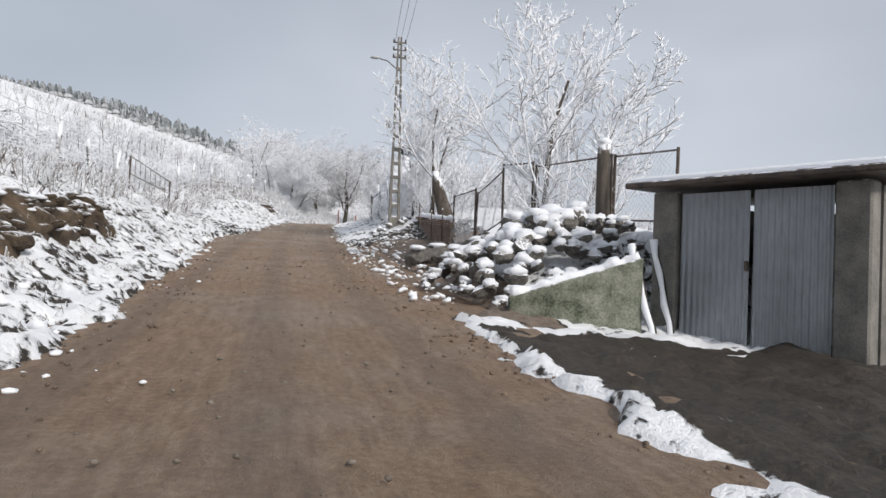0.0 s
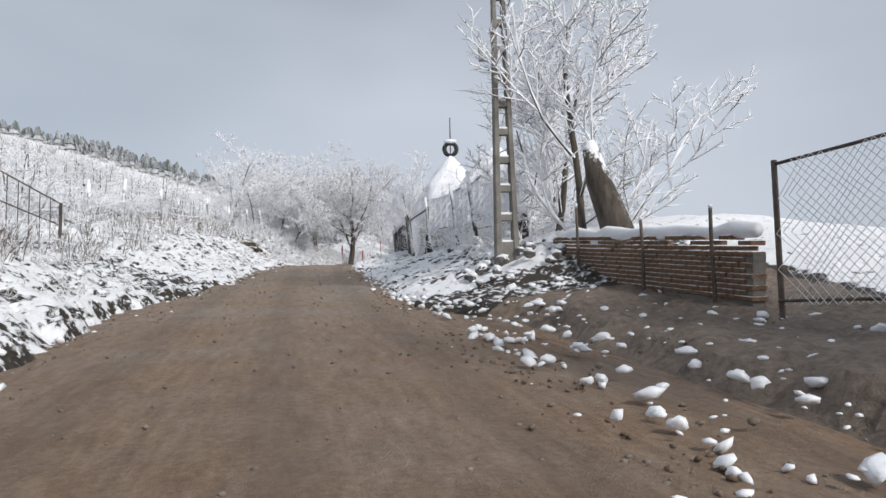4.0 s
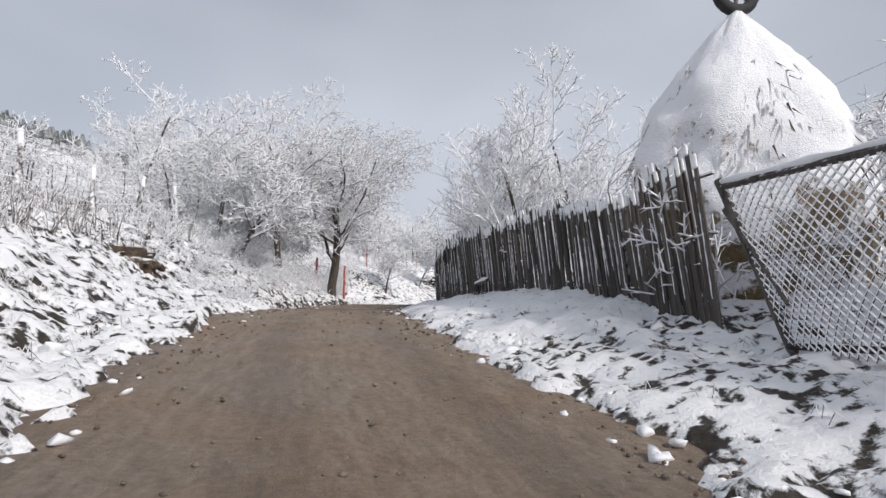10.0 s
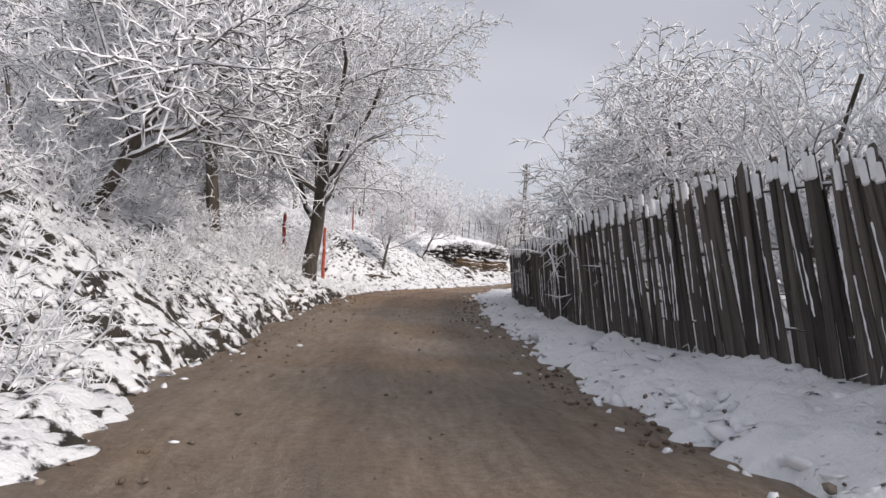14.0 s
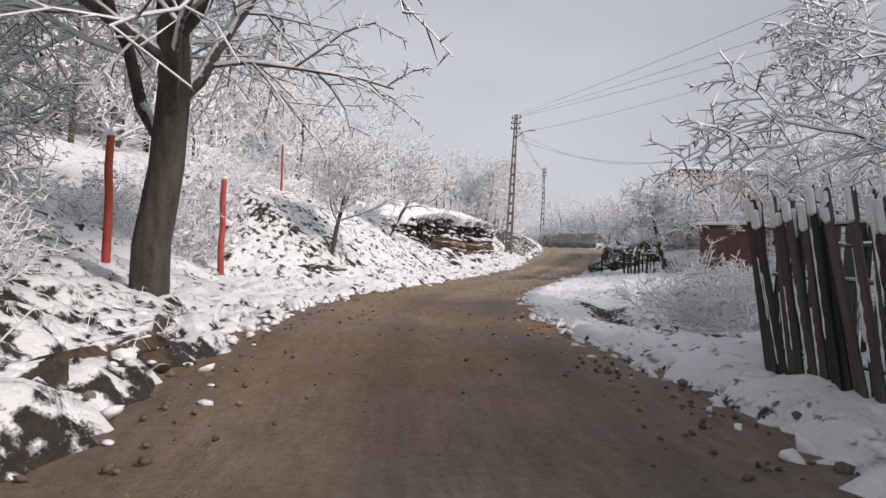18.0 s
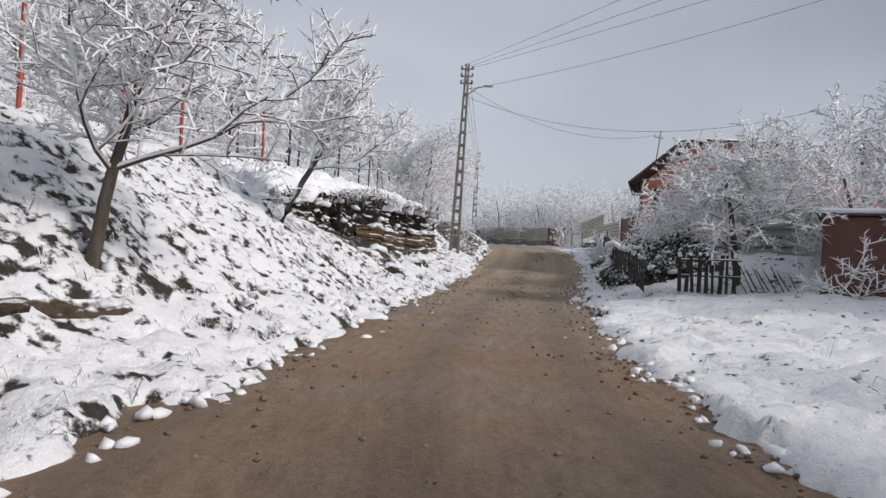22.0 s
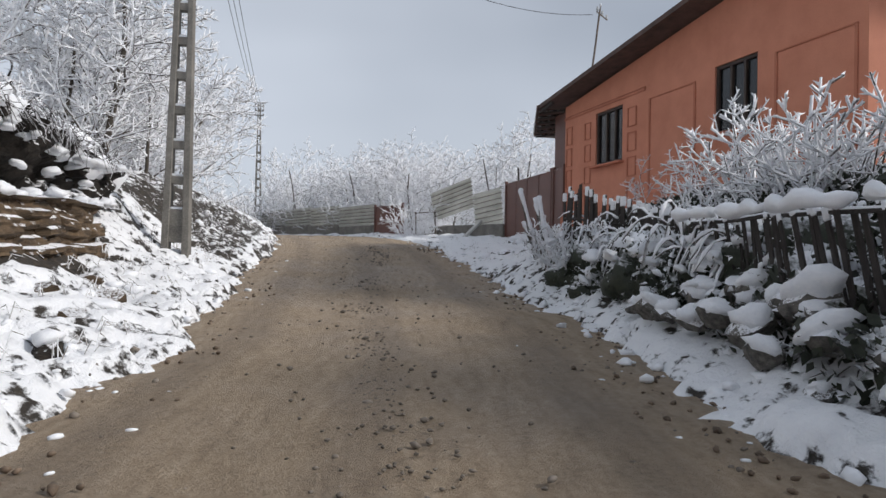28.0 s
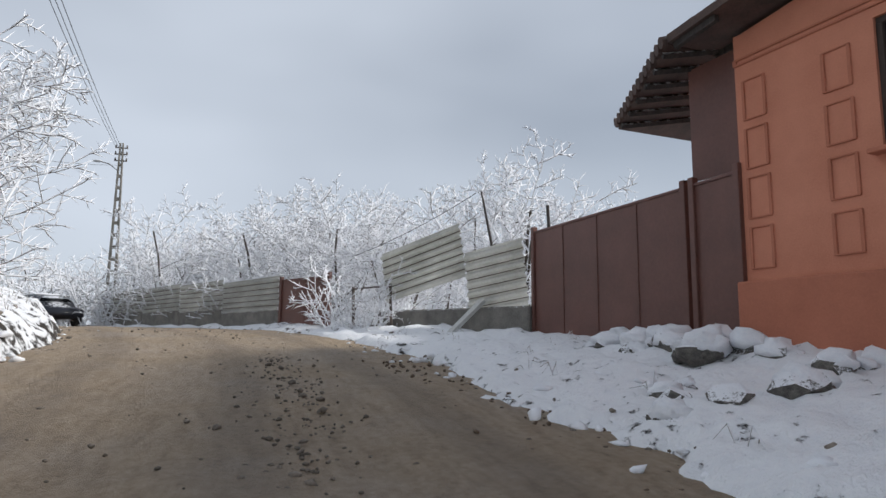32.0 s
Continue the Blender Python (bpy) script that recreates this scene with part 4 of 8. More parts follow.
for k in range(12):
    x, y = rt.uniform(15.9, 20.5), 117.5 + 2.0 * k + rt.uniform(-.8, .8)
    plant(rt.choice(("far_c", "far_b", "garden")), x, y, rt.uniform(0.62, 0.95), rt.uniform(0, 360), "dense frosted tree close behind the pale fence", "garden trees behind the pale fence")
row_of([(s, u, k, 0.8) for s, u, k in ((134, -7, "far_c"), (137, -8.5, "far_a"), (140, -6.5, "far_c"), (143, -8, "far_b"), (147, -7, "far_c"), (152, -8, "far_a"), (158, -7, "far_c"), (165, -9, "far_b"), (172, -6, "far_c"), (180, -8, "far_a"))],
       "snow-laden tree at the far end of the road", "trees past the pole")
row_of([(s, u, "far_a", 1.1) for s, u in ((196, 3), (200, -3), (198, 9), (205, 14), (192, -10), (210, 2))], "distant snow-laden tree where the road ends", "distant trees")

plant("orchard", 7.0, 128.5, 1.35, 200, "large old tree with a round snowy crown past the bend", "trees past the pole")
plant("orchard_b", 5.0, 121.5, 1.15, 20, "old forked tree white with snow above the mound", "trees past the pole")
row_of(((135.5, -6.3, "orchard", 0.95), (139, -7.2, "orchard_b", 0.85)), "full snow-laden tree above the earth mound", "trees past the pole")

# thickets on the banks, shrubs under snow
for k in range(205):
    zone = rt.random()
    scale = 1.0
    if zone < 0.40:
        s, u = rt.uniform(79, 94.5), -rt.uniform(2.4, 6.0)
        scale = 0.8
    elif zone < 0.48:
        s, u = rt.uniform(99, 112), -rt.uniform(6.6, 10)
    elif zone < 0.63:
        s, u = rt.uniform(97, 108), rt.uniform(4.9, 9)
        scale = 0.9
    elif zone < 0.72:
        s, u = rt.uniform(53, 65), rt.uniform(5.2, 9)
        scale = 0.8
    elif zone < 0.88:
        s, u = rt.uniform(20, 66), -rt.uniform(5.0, 13)
        scale = 0.75
    else:
        s, u = rt.uniform(106, 135), -rt.uniform(5.6, 9)
        scale = 0.7
    x, y, z = spot(s, u)
    plant(rt.choice(("shrub", "shrub_b", "shrub_b")), x, y, rt.uniform(0.5, 1.0) * scale * (0.7 if abs(u) < 4 else 1.0), rt.uniform(0, 360),
          "low thorny shrub bowed down under wet snow", "roadside shrubs", z=z - 0.05, name="shrub", category="shrub")
plant("vase", -3.1, 38.9, 0.5, 30, "frosted twiggy tree behind the sagging wire mesh")
plant("orchard_b", -3.9, 41.4, 0.42, 30, "frosted twiggy tree in front of the haystack")
plant("shrub", -5.6, 46.2, 0.9, 30, "frosted bush at the foot of the haystack", name="bush", category="bush")
for k in range(58):
    x, y, z = spot(rt.uniform(24, 76), -rt.uniform(7.2, 17))
    plant("shrub", x, y, rt.uniform(0.6, 1.2), rt.uniform(0, 360), "frosted bush on the open slope above the wire fence", "slope bushes", name="bush", category="bush")
for k in range(72):
    s = rt.uniform(28, 92)
    x, y, z = spot(s, -(9 + 25 * rt.random() ** 1.3) if s < 70 else -rt.uniform(12, 24))
    plant("slope", x, y, rt.uniform(0.7, 1.35), rt.uniform(0, 360), "small frosted thorn tree on the open hillside", "hillside thorns", name="tree")
for k in range(16):
    x, y, z = spot(rt.uniform(102.6, 106.0), -rt.uniform(5.7, 7.6))
    plant(rt.choice(("shrub", "shrub_b", "hedge")), x, y, rt.uniform(0.6, 0.95), rt.uniform(0, 360), "dense brown thicket bush clotted with snow behind the red post", "thicket bushes", z=z - 0.1, name="bush", category="bush")
for k in range(14):
    x, y, z = spot(rt.uniform(97.5, 104), rt.uniform(4.9, 7.8))
    plant(rt.choice(("candelabra", "shrub")), x, y, rt.uniform(0.55, 0.85), rt.uniform(0, 360), "tangled shrub loaded with wet snow beside the ditch", "ditch shrubs", z=z - 0.1, name="shrub", category="shrub")
for x, y, sz in ((14.9, 138.8, 1.7), (15.6, 136.8, 1.6), (14.6, 141.5, 1.8), (16.4, 134.0, 1.5), (16.0, 130.5, 1.3), (15.8, 126.0, 1.3), (14.2, 117.5, 1.0), (14.3, 118.4, 0.8), (14.35, 116.9, 0.6), (13.9, 142.8, 1.7), (13.4, 144.5, 1.6), (15.9, 140, 2.0)):
    plant("shrub", x, y, sz, rt.uniform(0, 360), "tangled frosted bush against the pale fence", "bushes along the pale fence", name="bush", category="bush")
for x, y, sz, kd in ((7.3, 98.9, 1.1, "candelabra"), (6.9, 98.3, 0.95, "candelabra"), (6.4, 99.6, 0.6, "candelabra"), (7.23, 99.0, 0.9, "shrub"), (6.6, 98.2, 0.8, "shrub"), (7.6, 99.9, 0.75, "shrub"), (8.6, 101.6, 0.8, "hedge")):
    plant(kd, x, y, sz, rt.uniform(0, 360), "snow-loaded bush in front of the orange house", "bushes by the house", name="bush", category="bush")

# ---------------------------------------------------------------- poles, posts and wires
def ladder_pole(x, y, rz, height, label, lean=(0.0, 0.0), z=None, lamp=True, w=0.56, side=1):
    """Concrete pole cast as two legs with rungs between, narrowing to its top."""
    zz = floor_z(x, y) if z is None else z
    e = thing("utility_pole", (x, y, zz - 0.3), rz, label, "utility pole", "concrete poles")
    e.rotation_euler = (radians(lean[0]), radians(lean[1]), radians(rz))
    h = height + 0.3
    leg_w, dep = 0.13, 0.24

    def half(z):
        return 0.5 * (w + (0.20 - w) * z / h)
    for sgn in (-1, 1):
        bm = bmesh.new()
        for k, zc in enumerate((0.0, h)):
            x0 = sgn * half(zc)
            x1 = x0 - sgn * leg_w * (1 - 0.45 * k)
            d = dep * (1 - 0.4 * k) / 2
            for p in ((x0, -d), (x1, -d), (x1, d), (x0, d)):
                bm.verts.new((p[0], p[1], zc))
        v = list(bm.verts)
        for q in range(4):
            bm.faces.new((v[q], v[(q + 1) % 4], v[4 + (q + 1) % 4], v[4 + q]))
        bm.faces.new(v[4:8])
        bmesh.ops.recalc_face_normals(bm, faces=bm.faces)
        bmesh.ops.bevel(bm, geom=bm.edges[:], offset=0.012, segments=1, affect="EDGES")
        part("leg", bm, M_CONCRETE, e)
    zc, k = 0.55, 0
    while zc < h - 0.2:
        bm = bmesh.new()
        big = 0.62 if k == 0 else 0.15
        box(bm, 0, 0, zc + (0.1 if k == 0 else 0), 2 * half(zc) - 0.04, dep * 0.72 * (1 - 0.3 * zc / h), big, bevel=0.012)
        part("rung", bm, M_CONCRETE, e)
        bm = bmesh.new()
        box(bm, 0, 0, zc + big * 0.5 + 0.02 + (0.1 if k == 0 else 0), 2 * half(zc) - 0.2, dep * 0.5, 0.05, bevel=0.018)
        part("snow_cap", bm, M_SNOW, e)
        zc += 0.95 if k == 0 else 0.66 - 0.02 * zc / 3
        k += 1
    for zc in (h - 0.25, h - 0.6, h - 0.95):
        bm = bmesh.new()
        box(bm, 0, 0.02, zc, 0.62, 0.06, 0.06, bevel=0.008)
        for sx in (-0.27, 0.27):
            bmesh.ops.create_cone(bm, cap_ends=True, segments=8, radius1=0.045, radius2=0.03, depth=0.13, matrix=Matrix.Translation((sx, 0.02, zc + 0.09)))
        part("insulator_arm", bm, M_STEEL, e)
    if lamp:
        bm = bmesh.new()
        v, q = tubes([(0.1 * side, 0, h - 1.5, 0.55 * side, 0, h - 1.15, 0.025, 0.025), (0.55 * side, 0, h - 1.15, 0.9 * side, 0, h - 1.08, 0.025, 0.025)], 6)
        arm = link_mesh("lamp_arm", v, q, M_STEEL, e)
        bm = bmesh.new()
        bmesh.ops.create_uvsphere(bm, u_segments=10, v_segments=6, radius=1.0, matrix=Matrix.Translation((1.1 * side, 0, h - 1.05)) @ Matrix.Diagonal((0.26, 0.11, 0.07, 1)))
        part("lamp_head", bm, M_LAMP, e, smooth=True)
    return e


POLE1 = ladder_pole(-3.25, 30.25, 12, 9.0, "concrete ladder pole with snow in its openings on the roadside bank", lean=(0, -0.5), z=2.68, side=-1)
POLE2 = ladder_pole(1.45, 107.4, -30, 9.0, "concrete ladder pole with street lamp beside the rock bank", lean=(0, 1.2), z=5.95, w=0.5)
POLE3 = ladder_pole(16.2, 140.6, -30, 9.3, "concrete street lamp pole behind the pale fence", z=7.1, side=-1)
POLE4 = ladder_pole(7.5, 62.0, 0, 8.2, "distant concrete pole beyond the orchard", z=2.5, lamp=False, w=0.4)
bm = bmesh.new()
box(bm, -0.42, -0.1, 5.2, 0.2, 0.16, 0.34, bevel=0.02)
part("meter_box", bm, M_LAMP, POLE1, "pale grey electric box")


def cable(name, p, q, sag, r=0.008, n=24, label="thin dark overhead cable strung between the poles", mat=None):
    rows = []
    prev = None
    for k in range(n + 1):
        t = k / n
        c = Vector(p).lerp(Vector(q), t) - Vector((0, 0, sag * 4 * t * (1 - t)))
        if prev is not None:
            rows.append((*prev, *c, r, r))
        prev = c
    v, f = chain([q[:3] for q in rows] + [rows[-1][3:6]], r, 4)
    ob = link_mesh(name, v, f, mat or M_CABLE)
    return tagged(ob, label, "cable", "overhead cables")


for k, dx in enumerate((-0.25, 0.0, 0.25)):
    cable("overhead_cable", (-3.3 + dx, 30.2, 11.4), (8.5 + dx, 66, 11.0), 0.6)
    cable("overhead_cable", (10.5 + dx * 14, 63.5, 15.0), (1.6 + dx, 107.4, 14.8), 0.4)
    cable("overhead_cable", (1.6 + dx, 107.4, 14.7 - 0.2 * k), (16.2 + dx, 140.6, 16.1 - 0.2 * k), 0.5, r=0.011)
    cable("overhead_cable", (8 + dx * 2, -40, 11), (-3.3 + dx, 30.2, 11.4), 0.7)
cable("overhead_cable", (1.6, 107.4, 13.9), (12.45, 106.9, 12.6), 1.0)
cable("overhead_cable", (1.6, 107.4, 13.7), (13.0, 87.5, 16.2), 0.5)
cable("overhead_cable", (1.6, 107.4, 13.4), (12, 96, 12.0), 1.3)
cable("overhead_cable", (16.2, 140.6, 15.2), (3.0, 128, 12.0), 0.4)


def stake(x, y, h, r, mat, label, name="fence_post", group="", lean=(0, 0), z=None, category="post", capped=True, square=False, turn=None):
    zz = (floor_z(x, y) if z is None else z)
    rnd = random.Random(int(x * 131 + y * 17))
    rows, p = [], Vector((0, 0, -0.3))
    n = 5
    for k in range(n):
        q = Vector((lean[0] * (k + 1) / n + rnd.uniform(-1, 1) * r * 0.25, lean[1] * (k + 1) / n + rnd.uniform(-1, 1) * r * 0.25, -0.3 + (h + 0.3) * (k + 1) / n))
        rows.append((p, r * (1.08 - 0.2 * k / n)))
        p = q
    rows.append((p, r * 0.88))
    e = thing(name, (x, y, zz), (rnd.uniform(0, 90) if not square else 0) if turn is None else turn, label, category, group)
    v, f = chain([tuple(q) for q, w in rows], [w for q, w in rows], 4 if square else 7)
    o = link_mesh("shaft", v, f, mat, e, smooth=not square)
    if capped:
        bm = bmesh.new()
        bmesh.ops.create_uvsphere(bm, u_segments=8, v_segments=5, radius=1, matrix=Matrix.Translation((p.x, p.y, p.z + 0.02)) @ Matrix.Diagonal((r * 1.1, r * 1.1, r * 0.6 + 0.01, 1)))
        part("snow_cap", bm, M_SNOW, e, smooth=True)
    return e


# wire fence along the top of the left bank
rp = random.Random(5)
left_posts = []
for s in (24, 27.5, 31, 34.5, 38, 41.5, 45, 48.5, 60, 63.5, 68, 71.5, 76, 79, 82, 85):
    u = -6.3 + rp.uniform(-0.15, 0.15)
    x, y, z = spot(s, u)
    stake(x, y, 1.6 + rp.uniform(-0.15, 0.2), 0.07, M_CRUSTED, "weathered wooden fence post with snow stuck to one side", group="left wire fence posts", lean=(rp.uniform(-.12, .12), rp.uniform(-.12, .12)))
    left_posts.append((s, x, y, z))


def wire_run(posts, heights, name, label):
    e = thing(name, posts[0][1:4], 0, label, "fence wire")
    o = Vector(posts[0][1:4])
    for h in heights:
        run = []
        for (s0, x0, y0, z0), (s1, x1, y1, z1) in zip(posts[:-1], posts[1:]):
            run.append((x0 - o.x, y0 - o.y, z0 + h - o.z))
            run.append(((x0 + x1) / 2 - o.x, (y0 + y1) / 2 - o.y, (z0 + z1) / 2 + h - 0.05 - o.z))
            if s1 - s0 > 9:
                link_mesh("wire", *chain(run[:-1], 0.013, 4), M_MESH, e)
                run = []
        run.append((posts[-1][1] - o.x, posts[-1][2] - o.y, posts[-1][3] + h - o.z))
        link_mesh("wire", *chain(run, 0.013, 4), M_MESH, e)
    return e


wire_run(left_posts, (0.35, 0.65, 0.95, 1.2, 1.45, 1.7), "fence_wires", "rows of snow-coated wire between the bank posts")

# posts up the hillside past the walnut tree
hill_posts = []
for k, (s, u) in enumerate(((109, -6.4), (111.5, -6.5), (113.5, -6.5), (115.5, -6.4), (117.5, -6.5), (119.5, -6.6), (121.5, -6.6), (123.5, -6.7), (125.5, -6.7), (127.5, -6.8), (129.5, -6.9), (132, -7.0), (135, -7.2))):
    x, y, z = spot(s, u)
    red = k in (0, 1, 2, 4, 6)
    stake(x, y, 1.7, 0.036, M_REDPAINT if red else M_DARKWOOD, "rust-red steel fence post on the hillside" if red else "dark wooden fence post on the hillside",
          group="hillside fence posts", square=red)
    hill_posts.append((s, x, y, z))
wire_run(hill_posts, (0.5, 0.9, 1.3, 1.7), "fence_wires", "snow-coated wires between the hillside posts")
stake(-13.71, 82.5, 2.53, 0.075, M_REDPAINT, "thick red steel pipe post standing in the snow by the road", group="red pipe posts", z=4.66)
stake(-14.92, 77.4, 2.15, 0.07, M_REDPAINT, "thick red steel pipe post beside the walnut tree", group="red pipe posts", z=5.15)


# ---------------------------------------------------------------- fences of boards
def palings(name, pts, label, board_h, spacing=0.066, width=0.078, lean=0.0, uneven=0.08, mat=None, snowcap=True, rails=(0.3, 0.75), seed=1, gaps=0.1, face=0):
    """A fence whose boards are parts of their own; pts: rows of x, y, foot z, top z."""
    rnd = random.Random(seed)
    mat = mat or M_WOOD
    p = np.array(pts, float)
    e = thing(name, tuple(p[0, :3]), 0, label, "fence")
    o = Vector(p[0, :3])
    seg = np.linalg.norm(np.diff(p[:, :2], axis=0), axis=1)
    cs = np.concatenate([[0], np.cumsum(seg)])
    boards = []
    for v in range(5):
        bm = bmesh.new()
        w, t = width * (rnd.uniform(0.80, 1.12) if face else rnd.uniform(0.6, 0.98)), 0.02
        box(bm, 0, 0, 0.5, w, t, 1.0)
        for vert in bm.verts:
            if vert.co.z > 0.9:
                vert.co.z += rnd.uniform(-0.04, 0.04)
                vert.co.x *= rnd.uniform(0.6, 1.0)
        me = bpy.data.meshes.new("board")
        bm.to_mesh(me)
        bm.free()
        me.materials.append(mat)
        boards.append(me)
    caps = []
    for v in range(6):
        bm = bmesh.new()
        long = (rnd.uniform(0.10, 0.34) if face else rnd.uniform(0.06, 0.16)) * min(1.0, board_h)
        box(bm, 0, 0.012 * face, 0.02 - long * 0.4, width * rnd.uniform(0.6, 0.95), 0.045, long, bevel=0.016)
        me = bpy.data.meshes.new("snow_cap")
        bm.to_mesh(me)
        bm.free()
        me.materials.append(M_SNOW)
        caps.append(me)
    v, f = chain([(0.004 * math.sin(k * 2.1), 0, k / 12) for k in range(13)], [0.006 + 0.007 * (0.5 + 0.5 * math.sin(k * 1.9 + seed)) for k in range(13)], 5)
    strip = bpy.data.meshes.new("gap_snow")
    strip.from_pydata([tuple(q) for q in v], [], f)
    strip.materials.append(M_SNOW)
    d = 0.0
    while d < cs[-1]:
        x, y, z0, z1 = (float(np.interp(d, cs, p[:, k])) for k in range(4))
        k = min(int(np.searchsorted(cs, d, "right")) - 1, len(seg) - 1)
        ang = math.atan2(p[k + 1, 1] - p[k, 1], p[k + 1, 0] - p[k, 0])
        h = (z1 - z0) * rnd.uniform(1 - uneven, 1 + uneven * 0.6) + 0.1
        ob = new("board", rnd.choice(boards))
        ob.parent = e
        tip = lean + rnd.uniform(-0.07, 0.05)
        off = rnd.uniform(-0.03, 0.03)
        m = Matrix.Translation(Vector((x - math.sin(ang) * off, y + math.cos(ang) * off, z0 - 0.1)) - o) @ Euler((rnd.uniform(-0.03, 0.03) - 0.06 * face, tip, ang)).to_matrix().to_4x4()
        ob.matrix_local = m @ Matrix.Diagonal((1, 1, h, 1))
        if snowcap and rnd.random() < 0.92:
            cp = new("snow_cap", rnd.choice(caps))
            cp.parent = e
            cp.matrix_local = m @ Matrix.Translation((0, 0, h - 0.015))
        if snowcap and rnd.random() < gaps:
            st = new("gap_snow", strip)
            st.parent = e
            f0 = rnd.uniform(0.1, 0.4)
            st.matrix_local = m @ Matrix.Translation((width * 0.45, 0.008 * face, h * f0)) @ Matrix.Diagonal((rnd.uniform(0.6, 1.3), 1, h * rnd.uniform(0.3, 0.55), 1))
        d += spacing * (rnd.uniform(0.85, 1.15) if rnd.random() < 0.95 else 1.4)
    for r in rails:
        rows, prev = [], None
        for d in np.linspace(0, cs[-1], max(3, int(cs[-1] / 0.45))):
            x, y, z0, z1 = (float(np.interp(d, cs, p[:, k])) for k in range(4))
            k = min(int(np.searchsorted(cs, d, "right")) - 1, len(seg) - 1)
            ang = math.atan2(p[k + 1, 1] - p[k, 1], p[k + 1, 0] - p[k, 0])
            off = face * (0.035 if r > 0.7 else 0.0)
            c = Vector((x - math.sin(ang) * off, y + math.cos(ang) * off, z0 + (z1 - z0) * r + rnd.uniform(-0.02, 0.02))) - o
            if prev is not None:
                rows.append((*prev, *c, 0.038, 0.038))
            prev = c
        v, f = chain([q[:3] for q in rows] + [rows[-1][3:6]], 0.022 if not face else 0.013, 5)
        link_mesh("rail", v, f, mat, e)
        v, f = chain([(q[0], q[1], q[2] + 0.016) for q in rows] + [(rows[-1][3], rows[-1][4], rows[-1][5] + 0.016)], [rnd.choice((0.016, 0.022)) if r > 0.7 else rnd.choice((0.003, 0.005, 0.016)) for _ in range(len(rows) + 1)], 5)
        link_mesh("rail_snow", v, f, M_SNOW, e)
    return e


fence_line = []
for s, u, foot, top in ((66.7, 4.8, .62, 2.62), (67.6, 4.8, .66, 2.5), (68.6, 4.9, .72, 2.3), (70.5, 4.95, .75, 2.18), (72.5, 4.95, .74, 2.36), (76.5, 4.65, .70, 2.28), (79.5, 4.2, .62, 2.28),
                        (81.2, 4.0, .58, 2.34), (83, 3.8, .52, 2.24), (85.5, 3.55, .48, 2.06), (89, 3.4, .38, 1.8), (91.5, 3.33, .34, 1.66), (94.0, 3.3, .3, 1.62)):
    p, t = road_at(float(s))
    fence_line.append((p[0] + t[1] * u, p[1] - t[0] * u, p[2] + foot - 0.12, p[2] + top))
palings("paling_fence", fence_line[:7], "long grey paling fence of split boards with snow-capped tips", 1.6, seed=4, lean=0.17, width=0.092, spacing=0.083, gaps=0.45, rails=(0.12, 0.5, 0.82), face=1, uneven=0.07)
palings("paling_fence", fence_line[6:], "grey paling fence with snow in its gaps along the bend", 1.6, seed=5, lean=0.20, width=0.098, spacing=0.088, gaps=0.5, rails=(0.14, 0.55, 0.85), face=1, uneven=0.07)
last = fence_line[-1]
palings("paling_fence", [(last[0], last[1], last[2], last[3]), (last[0] + 3.2, last[1] + 0.8, last[2] + 0.05, last[3] + 0.15)], "grey paling fence returning from the road into the orchard", 1.4, seed=9, width=0.09, spacing=0.085, gaps=0.3)
p, t = road_at(77.3)
e = thing("plank", (p[0] + t[1] * 4.36, p[1] - t[0] * 4.36, p[2] + 0.84), heading(77.3), "long plank fixed along the fence foot under snow", "plank")
link_mesh("board", *chain([(0.06, -0.75, 0.0), (-0.04, 0.5, -0.06)], 0.055, 4), M_WOOD, e)
link_mesh("snow_strip", *chain([(0.06, -0.75, 0.05), (0.03, -0.4, 0.05), (0, 0, 0.02), (-0.04, 0.5, -0.02)], [0.025, 0.045, 0.032, 0.03], 6), M_SNOW, e, smooth=True)
for y in (-0.6, 0.3):
    link_mesh("strut", *chain([(-0.08 * y, y, -0.03), (-0.08 * y, y, -0.42)], 0.04, 4), M_WOOD, e)

# leaning slat fence in front of the orange house, and the dark picket gate beside it
SLAT = palings("slat_fence", [(0.25, 91.1, 5.15, 5.95), (1.0, 92.6, 5.35, 6.15), (1.75, 94.2, 5.5, 6.32), (2.5, 95.5, 5.55, 6.36), (3.5, 97.2, 5.65, 6.36), (4.6, 98.8, 5.8, 6.36)],
        "dark slat fence leaning over the verge under a ridge of snow", 0.8, spacing=0.115, width=0.07, lean=0.28, mat=M_DARKWOOD, seed=12, rails=(0.85,))
ridge = [(0.25, 91.1, 5.95), (1.0, 92.6, 6.15), (1.75, 94.2, 6.32), (2.5, 95.5, 6.36), (3.5, 97.2, 6.36), (4.6, 98.8, 6.36)]
rr_ = random.Random(3)
for (x0, y0, z0), (x1, y1, z1) in zip(ridge[1:-1], ridge[2:]):
    for a, b in ((0.0, 0.42), (0.5, 0.95)):
        pts = [(x0 + (x1 - x0) * t - 0.18 - 0.25, y0 + (y1 - y0) * t - 91.1 + 0.14, z0 + (z1 - z0) * t - 5.15 - 0.03 + rr_.uniform(-.03, .03)) for t in np.linspace(a, b, 7)]
        link_mesh("snow_ridge", *chain(pts, [rr_.uniform(0.03, 0.085) for _ in pts], 7), M_SNOW, SLAT, smooth=True)
palings("picket_gate", [(1.2, 90.95, 5.2, 6.08), (2.1, 89.88, 5.2, 6.1)], "small dark picket gate standing in the snow", 0.9, spacing=0.155, width=0.105, mat=M_DARKWOOD, seed=15, uneven=0.02, rails=(0.35, 0.8))
